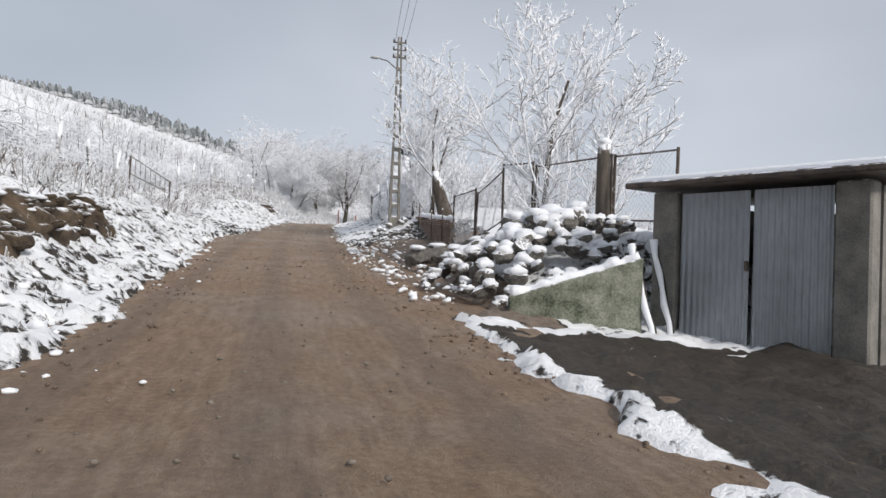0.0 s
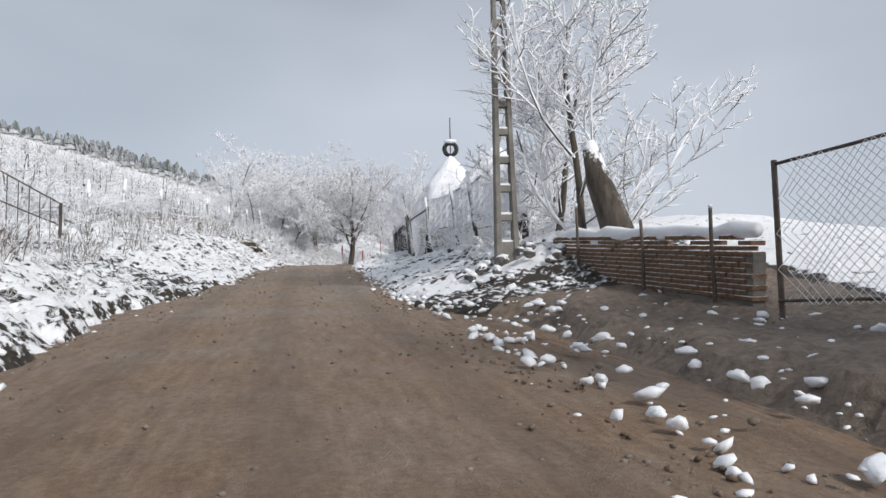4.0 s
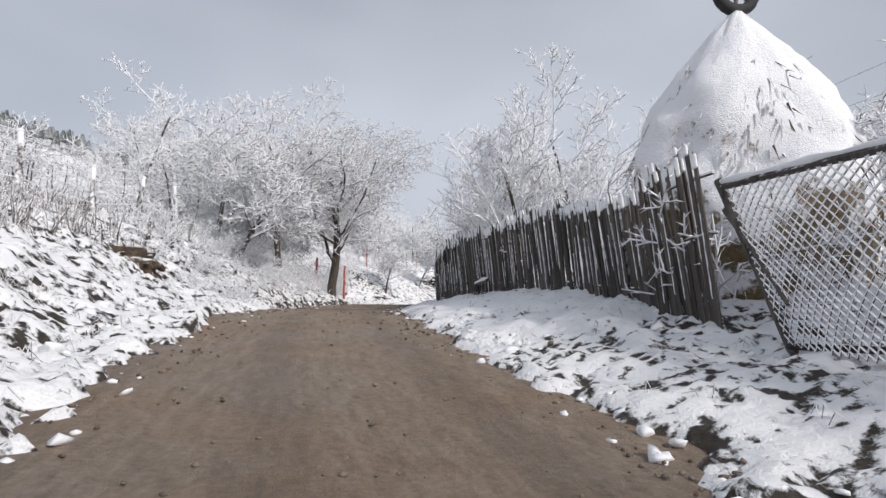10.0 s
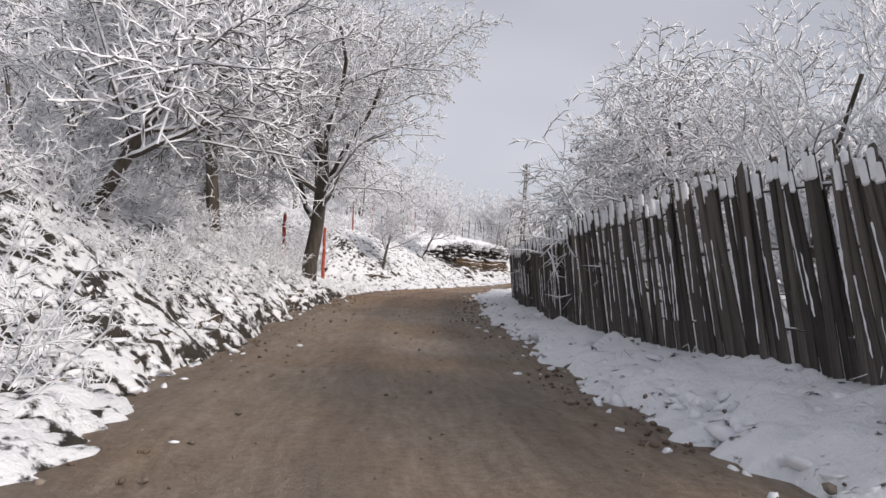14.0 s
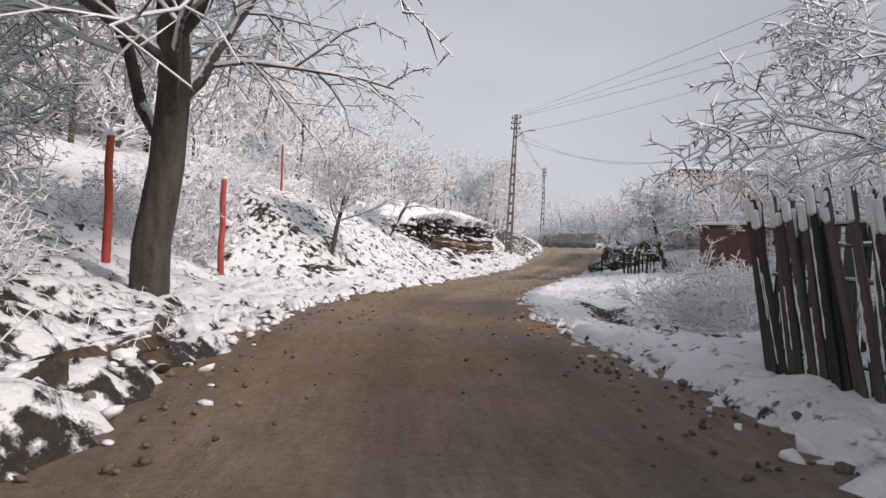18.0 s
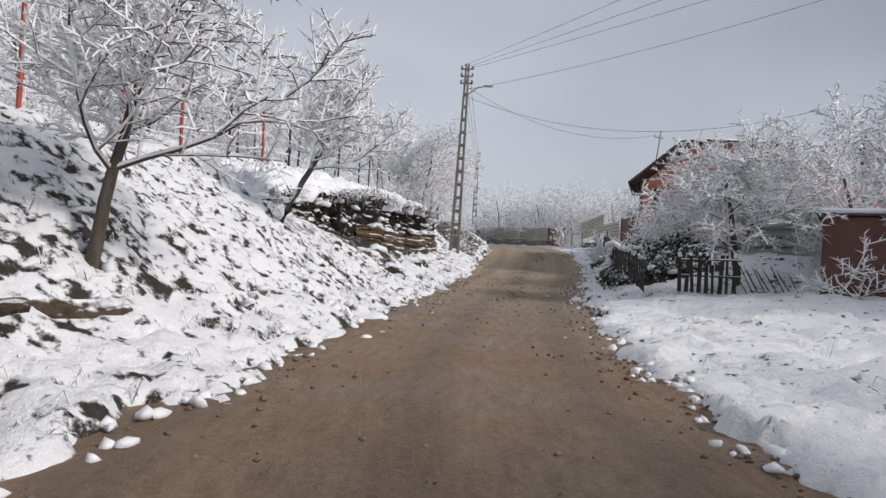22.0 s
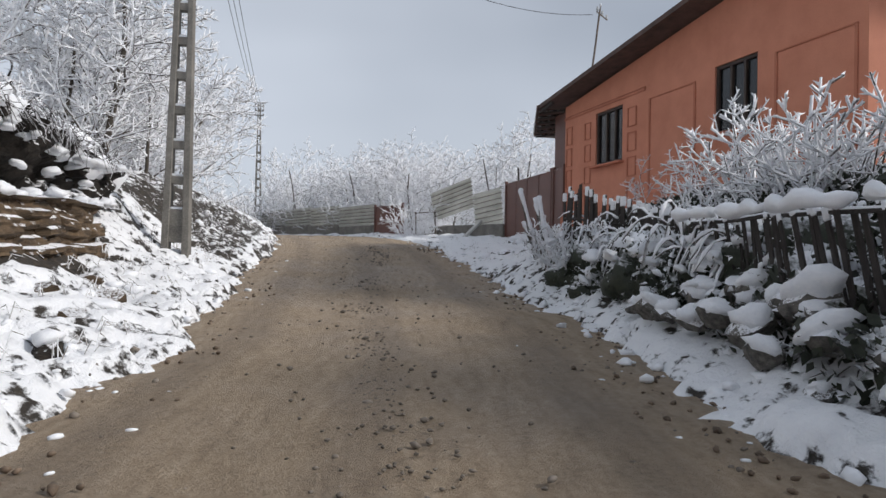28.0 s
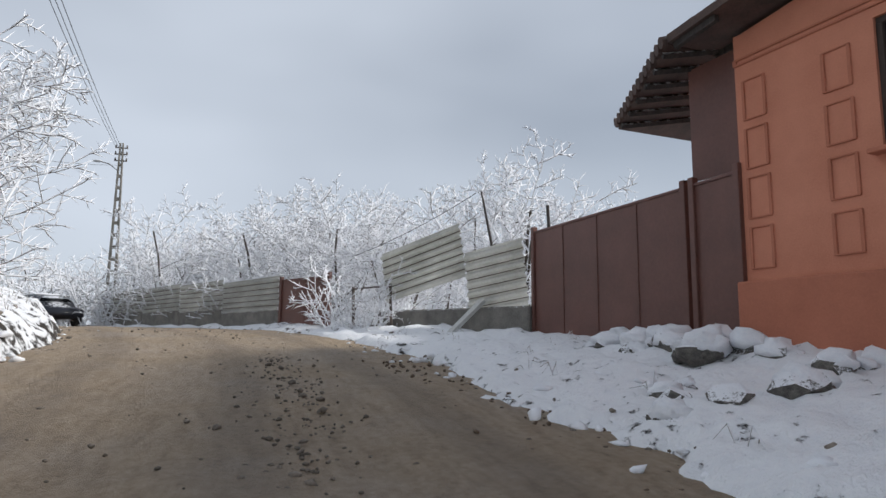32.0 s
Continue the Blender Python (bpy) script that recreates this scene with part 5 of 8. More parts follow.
palings("stick_heap", [(2.25, 89.75, 5.15, 6.0), (3.0, 88.8, 5.15, 5.85)], "snowy sticks leaning together beside the picket gate", 1.0, spacing=0.13, width=0.04, lean=-0.5, seed=18, rails=(0.1,))


# ---------------------------------------------------------------- sheet fences and gates
def sheet(bm, length, height, ribs, depth=0.04, axis="h"):
    """A ribbed sheet in the xz plane; ribs run along it (h) or up it (v)."""
    n = ribs * 4
    prof = []
    for k in range(n + 1):
        t = k / n
        ph = (k % 4)
        prof.append((t, depth if ph in (1, 2) else 0.0))
    rows = []
    for t, d in prof:
        if axis == "h":
            a, b = bm.verts.new((0, -d, t * height)), bm.verts.new((length, -d, t * height))
        else:
            a, b = bm.verts.new((t * length, -d, 0)), bm.verts.new((t * length, -d, height))
        rows.append((a, b))
    for (a, b), (c, d) in zip(rows[:-1], rows[1:]):
        bm.faces.new((a, b, d, c))
    r = bmesh.ops.solidify(bm, geom=bm.faces[:], thickness=0.004)


def sheet_panel(name, a, b, z0, z1, ribs, mat, label, axis="h", tilt=0.0, parent=None, category="fence"):
    ax, ay = a
    bx, by = b
    length = math.hypot(bx - ax, by - ay)
    ang = math.degrees(math.atan2(by - ay, bx - ax))
    if parent is None:
        e = thing(name, (ax, ay, z0), ang, label, category)
        e.rotation_euler[1] = radians(tilt)
    bm = bmesh.new()
    sheet(bm, length, z1 - z0, ribs, depth=0.055, axis=axis)
    o = part("sheet", bm, mat, e)
    # dark strips added as the shade lines of the ribs
    for k in range(1, ribs if axis == "h" else 1):
        bm = bmesh.new()
        box(bm, length / 2, -0.02, (z1 - z0) * k / ribs - 0.012, length - 0.02, 0.03, 0.014)
        part("seam", bm, M_STEEL, e)
    return e, length


# pale corrugated fence along the bend of the road, each sheet a panel of its own
pf = ((14.3, 121.45, 6.75), (14.55, 125.3, 6.95), (14.75, 129.0, 7.0), (15.05, 133.2, 7.1), (15.4, 138.0, 7.15))
for k, (a, b) in enumerate(zip(pf[:-1], pf[1:])):
    zb = (a[2] + b[2]) / 2
    e, length = sheet_panel("corrugated_fence", b[:2], a[:2], zb + 0.22, zb + 1.22, 6, M_WHITESHEET, "pale corrugated sheet fence with rust and painted shade lines along its joints")
    bm = bmesh.new()
    box(bm, length / 2, 0.06, -0.3, length, 0.22, 0.62, bevel=0.02)
    part("concrete_foot", bm, M_CONCRETE, e, "dark stained concrete foot")
    bm = bmesh.new()
    box(bm, length / 2, 0.0, 1.01, length, 0.05, 0.03, bevel=0.01)
    part("snow_ridge", bm, M_SNOW, e)
for a, b, z0, z1, tilt in (((14.46, 116.9), (14.55, 114.35), 7.15, 8.35, -11), ((14.56, 114.3), (14.6, 112.75), 6.75, 8.15, -7)):
    e, length = sheet_panel("corrugated_fence", a, b, z0, z1, 7, M_WHITESHEET, "pale corrugated sheet leaning askew beside the brown gate", tilt=tilt)
bm = bmesh.new()
e = thing("concrete_block", (14.6, 115.0, 6.4), 90, "dark concrete footing under the leaning sheets", "concrete")
box(bm, 0, 0, 0.25, 4.6, 0.25, 0.6, bevel=0.03)
part("block", bm, M_CONCRETE, e)
stake(15.15, 113.75, 3.0, 0.028, M_DARKWOOD, "crooked wooden pole with snow on it behind the sheets", z=6.5, lean=(-0.35, 0.45), turn=0)
stake(15.4, 112.8, 2.6, 0.04, M_DARKWOOD, "thin crooked pole behind the brown gate", z=6.5, lean=(0.05, 0.1))
cable("overhead_cable", (14.5, 114.1, 9.4), (14.6, 118.5, 8.4), 0.1, r=0.008)


def brown_gate(a, b, z0, z1, leaves, label, name="metal_gate"):
    ax, ay = a
    bx, by = b
    L = math.hypot(bx - ax, by - ay)
    e = thing(name, (ax, ay, z0), math.degrees(math.atan2(by - ay, bx - ax)), label, "gate")
    w = L / leaves
    for k in range(leaves):
        bm = bmesh.new()
        box(bm, w * (k + 0.5), 0, (z1 - z0) / 2, w - 0.012, 0.012, z1 - z0 - 0.04, bevel=0.003)
        part("panel", bm, M_BROWN, e)
        bm = bmesh.new()
        box(bm, w * k + 0.015, -0.014, (z1 - z0) / 2, 0.02, 0.012, z1 - z0 - 0.06)
        part("seam", bm, M_BROWN, e)
    for xx in (0, L):
        bm = bmesh.new()
        box(bm, xx, 0.0, (z1 - z0) / 2 + 0.03, 0.1, 0.1, z1 - z0 + 0.1, bevel=0.008)
        part("gate_post", bm, M_BROWN, e)
    bm = bmesh.new()
    box(bm, L / 2, -0.012, z1 - z0 - 0.03, L, 0.03, 0.04, bevel=0.004)
    part("top_rail", bm, M_BROWN, e)
    return e


brown_gate((14.6, 112.65), (12.9, 108.78), 6.24, 8.42, 4, "tall brown sheet-metal yard gate beside the orange house")
brown_gate((12.82, 108.62), (12.46, 107.88), 6.24, 8.42, 1, "narrow brown wicket door next to the yard gate")
brown_gate((14.32, 121.4), (14.4, 119.2), 6.62, 7.95, 2, "low brown sheet-metal gate with a snow-dusted top")


# ---------------------------------------------------------------- the orange house
HX = thing("house", (12.46, 107.85, 6.2), math.degrees(math.atan2(-0.937, -0.352)), "orange rendered house with brown windows and snowy roof edge", "house")
LEN, DEEP, TALL = 9.8, 7.5, 3.95


def house():
    wins = ((1.75, 3.05, 2.02, 3.42), (6.4, 7.55, 2.1, 3.45))
    # street wall in pieces round its two windows, so that the openings go through
    pieces, cut = [], 0.0
    for x0, x1, z0, z1 in wins:
        pieces += [((cut + x0) / 2, TALL / 2, x0 - cut, TALL), ((x0 + x1) / 2, z0 / 2, x1 - x0, z0), ((x0 + x1) / 2, (z1 + TALL) / 2, x1 - x0, TALL - z1)]
        cut = x1
    pieces.append(((cut + LEN) / 2, TALL / 2, LEN - cut, TALL))
    for cx, cz, sx, sz in pieces:
        bm = bmesh.new()
        box(bm, cx, 0.15, cz, sx, 0.3, sz)
        part("wall", bm, M_ORANGE, HX)
    bm = bmesh.new()
    box(bm, 0.15, DEEP / 2 + 0.15, TALL / 2, 0.3, DEEP - 0.3, TALL)
    part("wall", bm, M_ORANGE, HX)
    bm = bmesh.new()
    box(bm, LEN - 0.15, DEEP / 2 + 0.15, TALL / 2 + 0.22, 0.3, DEEP - 0.3, TALL + 0.45)
    part("wall", bm, M_ORANGE, HX)
    bm = bmesh.new()
    box(bm, LEN / 2, DEEP + 0.15, TALL / 2, LEN, 0.3, TALL)
    part("wall", bm, M_ORANGE, HX)
    bm = bmesh.new()
    box(bm, LEN / 2, -0.04, 0.05, LEN + 0.1, 0.14, 1.5, bevel=0.02)
    part("plinth", bm, M_ORANGE_DARK, HX, "darker orange plinth")
    # raised plaster bands and panels
    def band(x0, x1, z0, z1, w=0.05):
        for cx, cz, sx, sz in (((x0 + x1) / 2, z0, x1 - x0, w), ((x0 + x1) / 2, z1, x1 - x0, w), (x0, (z0 + z1) / 2, w, z1 - z0), (x1, (z0 + z1) / 2, w, z1 - z0)):
            b2 = bmesh.new()
            box(b2, cx, -0.012, cz, sx + w, 0.024, sz + w * 0.2 if sz > w else sz, bevel=0.004)
            part("plaster_band", b2, M_ORANGE_DARK, HX)
    for z in range(4):
        band(0.12, 0.42, 0.95 + 0.62 * z, 1.45 + 0.62 * z, 0.02)
        band(1.18, 1.48, 1.0 + 0.6 * z, 1.45 + 0.6 * z, 0.02)
        band(3.3, 3.65, 1.0 + 0.6 * z, 1.45 + 0.6 * z, 0.02)
    band(0.02, 4.0, 3.55, 3.62, 0.03)
    band(4.2, 5.8, 1.1, 3.3, 0.03)
    band(8.0, 9.6, 1.1, 3.3, 0.03)
    for x0, x1, z0, z1 in wins:
        w = new("window")
        w.parent = HX
        w.matrix_local = Matrix.Translation((x0, 0.0, z0))
        W, H = x1 - x0, z1 - z0
        bm = bmesh.new()
        for cx, cz, sx, sz in ((W / 2, 0.03, W, 0.07), (W / 2, H - 0.03, W, 0.07), (0.03, H / 2, 0.07, H - 0.12), (W - 0.03, H / 2, 0.07, H - 0.12), (W * 0.36, H / 2, 0.06, H - 0.12), (W * 0.68, H / 2, 0.06, H - 0.12)):
            box(bm, cx, 0.08, cz, sx, 0.08, sz, bevel=0.006)
        part("frame", bm, M_FRAME, w)
        for k, (p0, p1) in enumerate(((0.03, 0.36), (0.36, 0.68), (0.68, 0.97))):
            bm = bmesh.new()
            box(bm, W * (p0 + p1) / 2, 0.1, H / 2, W * (p1 - p0) - 0.04, 0.008, H - 0.12)
            part("pane", bm, M_GLASS, w)
        bm = bmesh.new()
        n = 26
        prev = None
        for k in range(n + 1):
            t = k / n
            a = bm.verts.new((0.08 + (W - 0.16) * t, 0.2 + 0.018 * math.sin(t * 60), 0.08))
            b = bm.verts.new((0.08 + (W - 0.16) * t, 0.2 + 0.018 * math.sin(t * 60), H - 0.08))
            if prev:
                bm.faces.new((prev[0], a, b, prev[1]))
            prev = (a, b)
        part("curtain", bm, M_CURTAIN, w, "pale net curtain")
        bm = bmesh.new()
        box(bm, W / 2, -0.06, -0.03, W + 0.16, 0.2, 0.05, bevel=0.008)
        part("sill", bm, M_ORANGE_DARK, w)
    bm = bmesh.new()
    box(bm, LEN / 2, DEEP / 2, -0.02, LEN - 0.5, DEEP - 0.5, 0.05)
    part("floor", bm, M_WOOD, HX)
    # roof: a broad low gable towards the street, eaves out over street and gate
    top = ((-0.5, TALL + 0.13), (7.6, TALL + 1.0), (LEN + 0.7, TALL + 0.55))
    y0, y1, th = -0.62, DEEP + 0.5, 0.11
    bm = bmesh.new()
    a = [[bm.verts.new((x, y, z + dz)) for x, z in top] for y in (y0, y1) for dz in (0.0, -th)]
    for k in (0, 1):
        bm.faces.new((a[0][k], a[0][k + 1], a[2][k + 1], a[2][k]))
        bm.faces.new((a[1][k], a[3][k], a[3][k + 1], a[1][k + 1]))
        bm.faces.new((a[0][k], a[1][k], a[1][k + 1], a[0][k + 1]))
        bm.faces.new((a[2][k], a[2][k + 1], a[3][k + 1], a[3][k]))
    bm.faces.new((a[0][0], a[2][0], a[3][0], a[1][0]))
    bm.faces.new((a[0][2], a[1][2], a[3][2], a[2][2]))
    bmesh.ops.recalc_face_normals(bm, faces=bm.faces)
    roof = part("roof", bm, M_ROOF, HX, "tiled roof with dark eaves")
    bm = bmesh.new()
    n, m = 40, 14
    g = []
    for i in range(n + 1):
        x = top[0][0] + 0.03 + (top[2][0] - top[0][0] - 0.06) * i / n
        z = float(np.interp(x, [p[0] for p in top], [p[1] for p in top]))
        g.append([bm.verts.new((x, y0 + 0.03 + (y1 - y0 - 0.06) * j / m, z + (0.01 if j in (0, m) or i in (0, n) else 0.09 + 0.05 * noise.noise((i * 0.9, j * 0.9, 3))))) for j in range(m + 1)])
    for i in range(n):
        for j in range(m):
            bm.faces.new((g[i][j], g[i + 1][j], g[i + 1][j + 1], g[i][j + 1]))
    part("roof_snow", bm, M_SNOW, roof, smooth=True)
    for k in range(11):
        bm = bmesh.new()
        box(bm, -0.12, y0 + 0.1 + k * 0.75, TALL + 0.03, 0.7, 0.08, 0.11, rot=Euler((0, -0.12, 0)).to_matrix(), bevel=0.006)
        part("rafter", bm, M_DARKWOOD, roof)
    for k in range(38):
        y = y0 + 0.12 + k * (y1 - y0 - 0.24) / 37
        v, f = chain([(-0.56, y, TALL + 0.115), (-0.32, y, TALL + 0.14), (-0.1, y, TALL + 0.165)], 0.085, 8)
        link_mesh("eave_tile", v, f, M_ROOF, roof)
    for yy in (0.02, DEEP):
        bm = bmesh.new()
        pts = [(0.0, TALL - 0.001), (LEN, TALL - 0.001), (LEN, TALL + 0.45), (7.6, TALL + 0.88), (0.0, TALL + 0.0)]
        f = bm.faces.new([bm.verts.new((x, yy, z)) for x, z in pts])
        r = bmesh.ops.extrude_face_region(bm, geom=[f])
        bmesh.ops.translate(bm, verts=[q for q in r["geom"] if isinstance(q, bmesh.types.BMVert)], vec=(0, 0.26, 0))
        bmesh.ops.recalc_face_normals(bm, faces=bm.faces)
        part("gable", bm, M_ORANGE, HX)
    # roof of the gateway, its eave running on from the corner over the gate
    near, far_ = Vector((-0.52, -0.6, TALL + 0.10)), Vector((-2.49, 0.19, TALL - 0.37))
    back = (Vector((-2.6, 3.6, TALL - 0.3)), Vector((-0.52, 3.6, TALL + 0.1)))
    ring = (near, far_, *back)
    v = [tuple(q) for q in ring] + [(q.x, q.y, q.z - 0.09) for q in ring]
    faces = [(0, 3, 2, 1), (4, 5, 6, 7)] + [(k, (k + 1) % 4, (k + 1) % 4 + 4, k + 4) for k in range(4)]
    porch = link_mesh("porch_roof", v, faces, M_ROOF, HX, "tiled roof over the gateway")
    link_mesh("roof_snow", [(q.x * 0.99, q.y + 0.03, q.z + 0.02) for q in ring] + [(q.x * 0.97, q.y + 0.08, q.z + 0.08) for q in ring],
              [(4, 7, 6, 5)] + [(k, k + 4, (k + 1) % 4 + 4, (k + 1) % 4) for k in range(4)], M_SNOW, porch)
    for k in range(14):
        q = near.lerp(far_, (k + 0.5) / 14)
        link_mesh("eave_tile", *chain([(q.x - 0.03, q.y - 0.06, q.z - 0.02), (q.x + 0.05, q.y + 0.12, q.z + 0.02), (q.x + 0.12, q.y + 0.3, q.z + 0.06)], 0.085, 8), M_ROOF, porch)
    for k in range(6):
        q = near.lerp(far_, (k + 0.5) / 6)
        link_mesh("rafter", *chain([(q.x, q.y, q.z - 0.13), (q.x + 0.4, q.y + 1.1, q.z + 0.03)], 0.05, 4), M_DARKWOOD, porch)
    bm = bmesh.new()
    box(bm, -0.45, 0.12, 3.05, 0.85, 0.03, 1.6)
    part("porch_sheet", bm, M_BROWN, HX, "brown sheet over the wicket door")


house()
stake(12.4, 107.0, 2.6, 0.03, M_STEEL, "thin steel service mast with cross arm on the roof edge", name="service_mast", z=10.3, lean=(-0.1, -0.35), category="mast")
e = thing("cross_arm", (12.2, 106.35, 12.35), 20, "short steel cross arm with insulators on the service mast", "cross arm")
link_mesh("arm", *chain([(-0.4, 0, 0), (0.4, 0, 0.02)], 0.022, 5), M_STEEL, e)
for xx in (-0.36, 0.0, 0.36):
    link_mesh("insulator", *chain([(xx, 0, 0.02), (xx, 0, 0.07), (xx, 0, 0.14)], [0.02, 0.04, 0.025], 7), M_LAMP, e)

# ---------------------------------------------------------------- haystacks
def haystack(x, y, z, r, h, label, top=False, seed=1):
    e = thing("haystack", (x, y, z), 0, label, "haystack", "haystacks")
    bm = bmesh.new()
    rings, segs = 34, 64
    prev = None
    for i in range(rings + 1):
        t = i / rings
        rr = r * (1 - t ** (2.5 if top else 2.2)) * (1 + 0.12 * math.sin(t * 3.0)) + 0.06
        ring = []
        for k in range(segs):
            a = 2 * math.pi * k / segs
            w = rr * (1 + 0.16 * noise.noise((math.cos(a) * 2 + seed, math.sin(a) * 2, t * 4)) + 0.07 * noise.noise((math.cos(a) * 6, math.sin(a) * 6 + seed, t * 14)))
            ring.append(bm.verts.new((w * math.cos(a), w * math.sin(a), h * t + 0.06 * noise.noise((a * 3, t * 9, seed)))))
        if prev:
            for k in range(segs):
                bm.faces.new((prev[k], prev[(k + 1) % segs], ring[(k + 1) % segs], ring[k]))
        prev = ring
    bm.faces.new(prev)
    part("hay", bm, M_HAY, e, smooth=True)
    rnd = random.Random(seed)
    rows = []
    for k in range(900 if top else 2600):
        t, a = rnd.uniform(0.0, 0.85) ** (1.4 if top else 0.9), rnd.uniform(0, 2 * math.pi)
        rr = r * (1 - t ** (2.5 if top else 2.2)) * (1 + 0.12 * math.sin(t * 3.0)) + 0.05
        p = Vector((rr * math.cos(a), rr * math.sin(a), h * t))
        q = p + Vector((0.12 * math.cos(a) + rnd.uniform(-.12, .12), 0.12 * math.sin(a) + rnd.uniform(-.12, .12), -rnd.uniform(0.1, 0.4)))
        rows.append((*p, *q, 0.02, 0.0))
    o = link_mesh("straw", *spikes(rows), M_HAY if top else M_STRAW, e)
    o["kind"] = "stuff"
    if top:
        bm = bmesh.new()
        bmesh.ops.create_cone(bm, cap_ends=True, segments=8, radius1=0.04, radius2=0.025, depth=2.6, matrix=Matrix.Translation((0, 0, h + 0.6)))
        part("pole", bm, M_WOOD, e)
        bm = bmesh.new()
        R, q = 0.30, 0.11
        g = []
        for i in range(20):
            a = 2 * math.pi * i / 20
            g.append([bm.verts.new(((R + q * math.cos(b)) * math.cos(a), 0.9 * q * math.sin(b), h + 0.32 + (R + q * math.cos(b)) * math.sin(a))) for b in (2 * math.pi * j / 8 for j in range(8))])
        for i in range(20):
            for j in range(8):
                bm.faces.new((g[i][j], g[(i + 1) % 20][j], g[(i + 1) % 20][(j + 1) % 8], g[i][(j + 1) % 8]))
        part("tyre", bm, M_RUBBER, e, "old black tyre with snow on it", smooth=True)
        bm = bmesh.new()
        bmesh.ops.create_uvsphere(bm, u_segments=12, v_segments=6, radius=1, matrix=Matrix.Translation((0, 0, h + 0.70)) @ Matrix.Diagonal((0.33, 0.2, 0.12, 1)))
        part("snow_cap", bm, M_SNOW, e, smooth=True)
    return e


haystack(-4.5, 48.0, 4.3, 1.75, 4.9, "tall conical haystack under snow with a tyre on its pole", True, 2)
haystack(-2.6, 42.8, 4.1, 1.9, 4.4, "rounded snow-covered haystack behind sagging wire mesh", False, 5)

# ---------------------------------------------------------------- the garage, its wall and the heap of stones
def garage():
    e = thing("garage", (3.32, 11.5, 0.02), -47.8, "small garage with ribbed galvanised double doors and plastered pillars", "garage")
    for k, (x0, x1) in enumerate(((0.46, 1.60), (1.66, 2.78))):
        d = new("door")
        d.parent = e
        d.matrix_local = Matrix.Translation((x0, -0.02, 0.08))
        bm = bmesh.new()
        sheet(bm, x1 - x0, 2.42, 11, depth=0.018, axis="v")
        part("sheet", bm, M_ZINC, d, "ribbed galvanised sheet")
        bm = bmesh.new()
        box(bm, (x1 - x0) / 2, 0.03, 0.05, x1 - x0, 0.05, 0.06)
        part("brace", bm, M_STEEL, d)
        bm = bmesh.new()
        box(bm, (x1 - x0) / 2, 0.03, 2.35, x1 - x0, 0.05, 0.06)
        part("brace", bm, M_STEEL, d)
        if k == 0:
            bm = bmesh.new()
            box(bm, x1 - x0 - 0.03, -0.035, 1.25, 0.05, 0.04, 0.16, bevel=0.008)
            part("handle", bm, M_STEEL, d)
    for cx, w in ((0.2, 0.44), (3.05, 0.46)):
        bm = bmesh.new()
        box(bm, cx, 0.05, 1.27, w, 0.36, 2.55, bevel=0.03)
        part("pillar", bm, M_CONCRETE, e, "flaking plastered pillar")
    for cx in (0.1, 3.2):
        bm = bmesh.new()
        box(bm, cx, 2.3, 1.25, 0.2, 4.1, 2.5)
        part("wall", bm, M_CONCRETE, e)
    bm = bmesh.new()
    box(bm, 1.65, 4.4, 1.25, 3.3, 0.2, 2.5)
    part("wall", bm, M_CONCRETE, e)
    bm = bmesh.new()
    box(bm, 1.65, 2.1, 2.72, 4.0, 5.2, 0.1, rot=Euler((0.03, 0, 0)).to_matrix(), bevel=0.02)
    part("roof", bm, M_STEEL, e, "dark sheet roof with deep eaves")
    bm = bmesh.new()
    box(bm, 1.65, 2.15, 2.82, 3.9, 5.1, 0.1, rot=Euler((0.03, 0, 0)).to_matrix(), bevel=0.04)
    part("roof_snow", bm, M_SNOW, e)
    bm = bmesh.new()
    box(bm, 1.6, -0.55, -0.12, 3.4, 1.1, 0.3, bevel=0.03)
    part("threshold", bm, M_CONCRETE, e, "damp concrete threshold")


garage()
tagged(e := thing("retaining_wall", (0.75, 10.62, 0.0), -1.5, "mossy green concrete retaining wall with peeling plaster", "wall"))
bm = bmesh.new()
vs = [bm.verts.new(p) for p in ((0, 0, -0.3), (2.1, 0, -0.3), (2.1, 0, 1.42), (1.6, 0, 1.25), (0.0, 0, 0.72))]
f = bm.faces.new(vs)
r = bmesh.ops.extrude_face_region(bm, geom=[f])
bmesh.ops.translate(bm, verts=[q for q in r["geom"] if isinstance(q, bmesh.types.BMVert)], vec=(0, 0.3, 0))
bmesh.ops.recalc_face_normals(bm, faces=bm.faces)
bmesh.ops.bevel(bm, geom=bm.edges[:], offset=0.02, segments=1, affect="EDGES")
part("wall_body", bm, M_MOSSY, e)
rr_ = random.Random(8)
link_mesh("snow_ridge", *chain([(0.02 + 2.03 * k / 24, 0.14 + rr_.uniform(-.04, .04), 0.74 + 0.33 * 2.03 * k / 24 + rr_.uniform(-.02, .03)) for k in range(25)], [rr_.uniform(0.05, 0.13) for k in range(25)], 8), M_SNOW, e, smooth=True)
for a, b in (((2.72, 10.85, 1.6), (3.05, 10.5, 0.05)), ((3.18, 11.2, 1.7), (3.42, 10.85, 0.08))):
    e = thing("leaning_timber", b, 0, "old timber leaning on the garage, caked with snow", "timber", "leaning timbers")
    d = Vector(a) - Vector(b)
    pts = [tuple(d * (k / 6) + Vector((0.02 * math.sin(k * 2.2), 0.02 * math.cos(k * 1.7), 0))) for k in range(7)]
    link_mesh("timber", *chain(pts, 0.065, 7), M_DARKWOOD, e, smooth=True)
    link_mesh("snow_strip", *chain([(x - 0.03, y - 0.05, z + 0.04) for x, y, z in pts], [0.05, 0.045, 0.06, 0.04, 0.055, 0.045, 0.065], 8), M_SNOW, e, smooth=True)


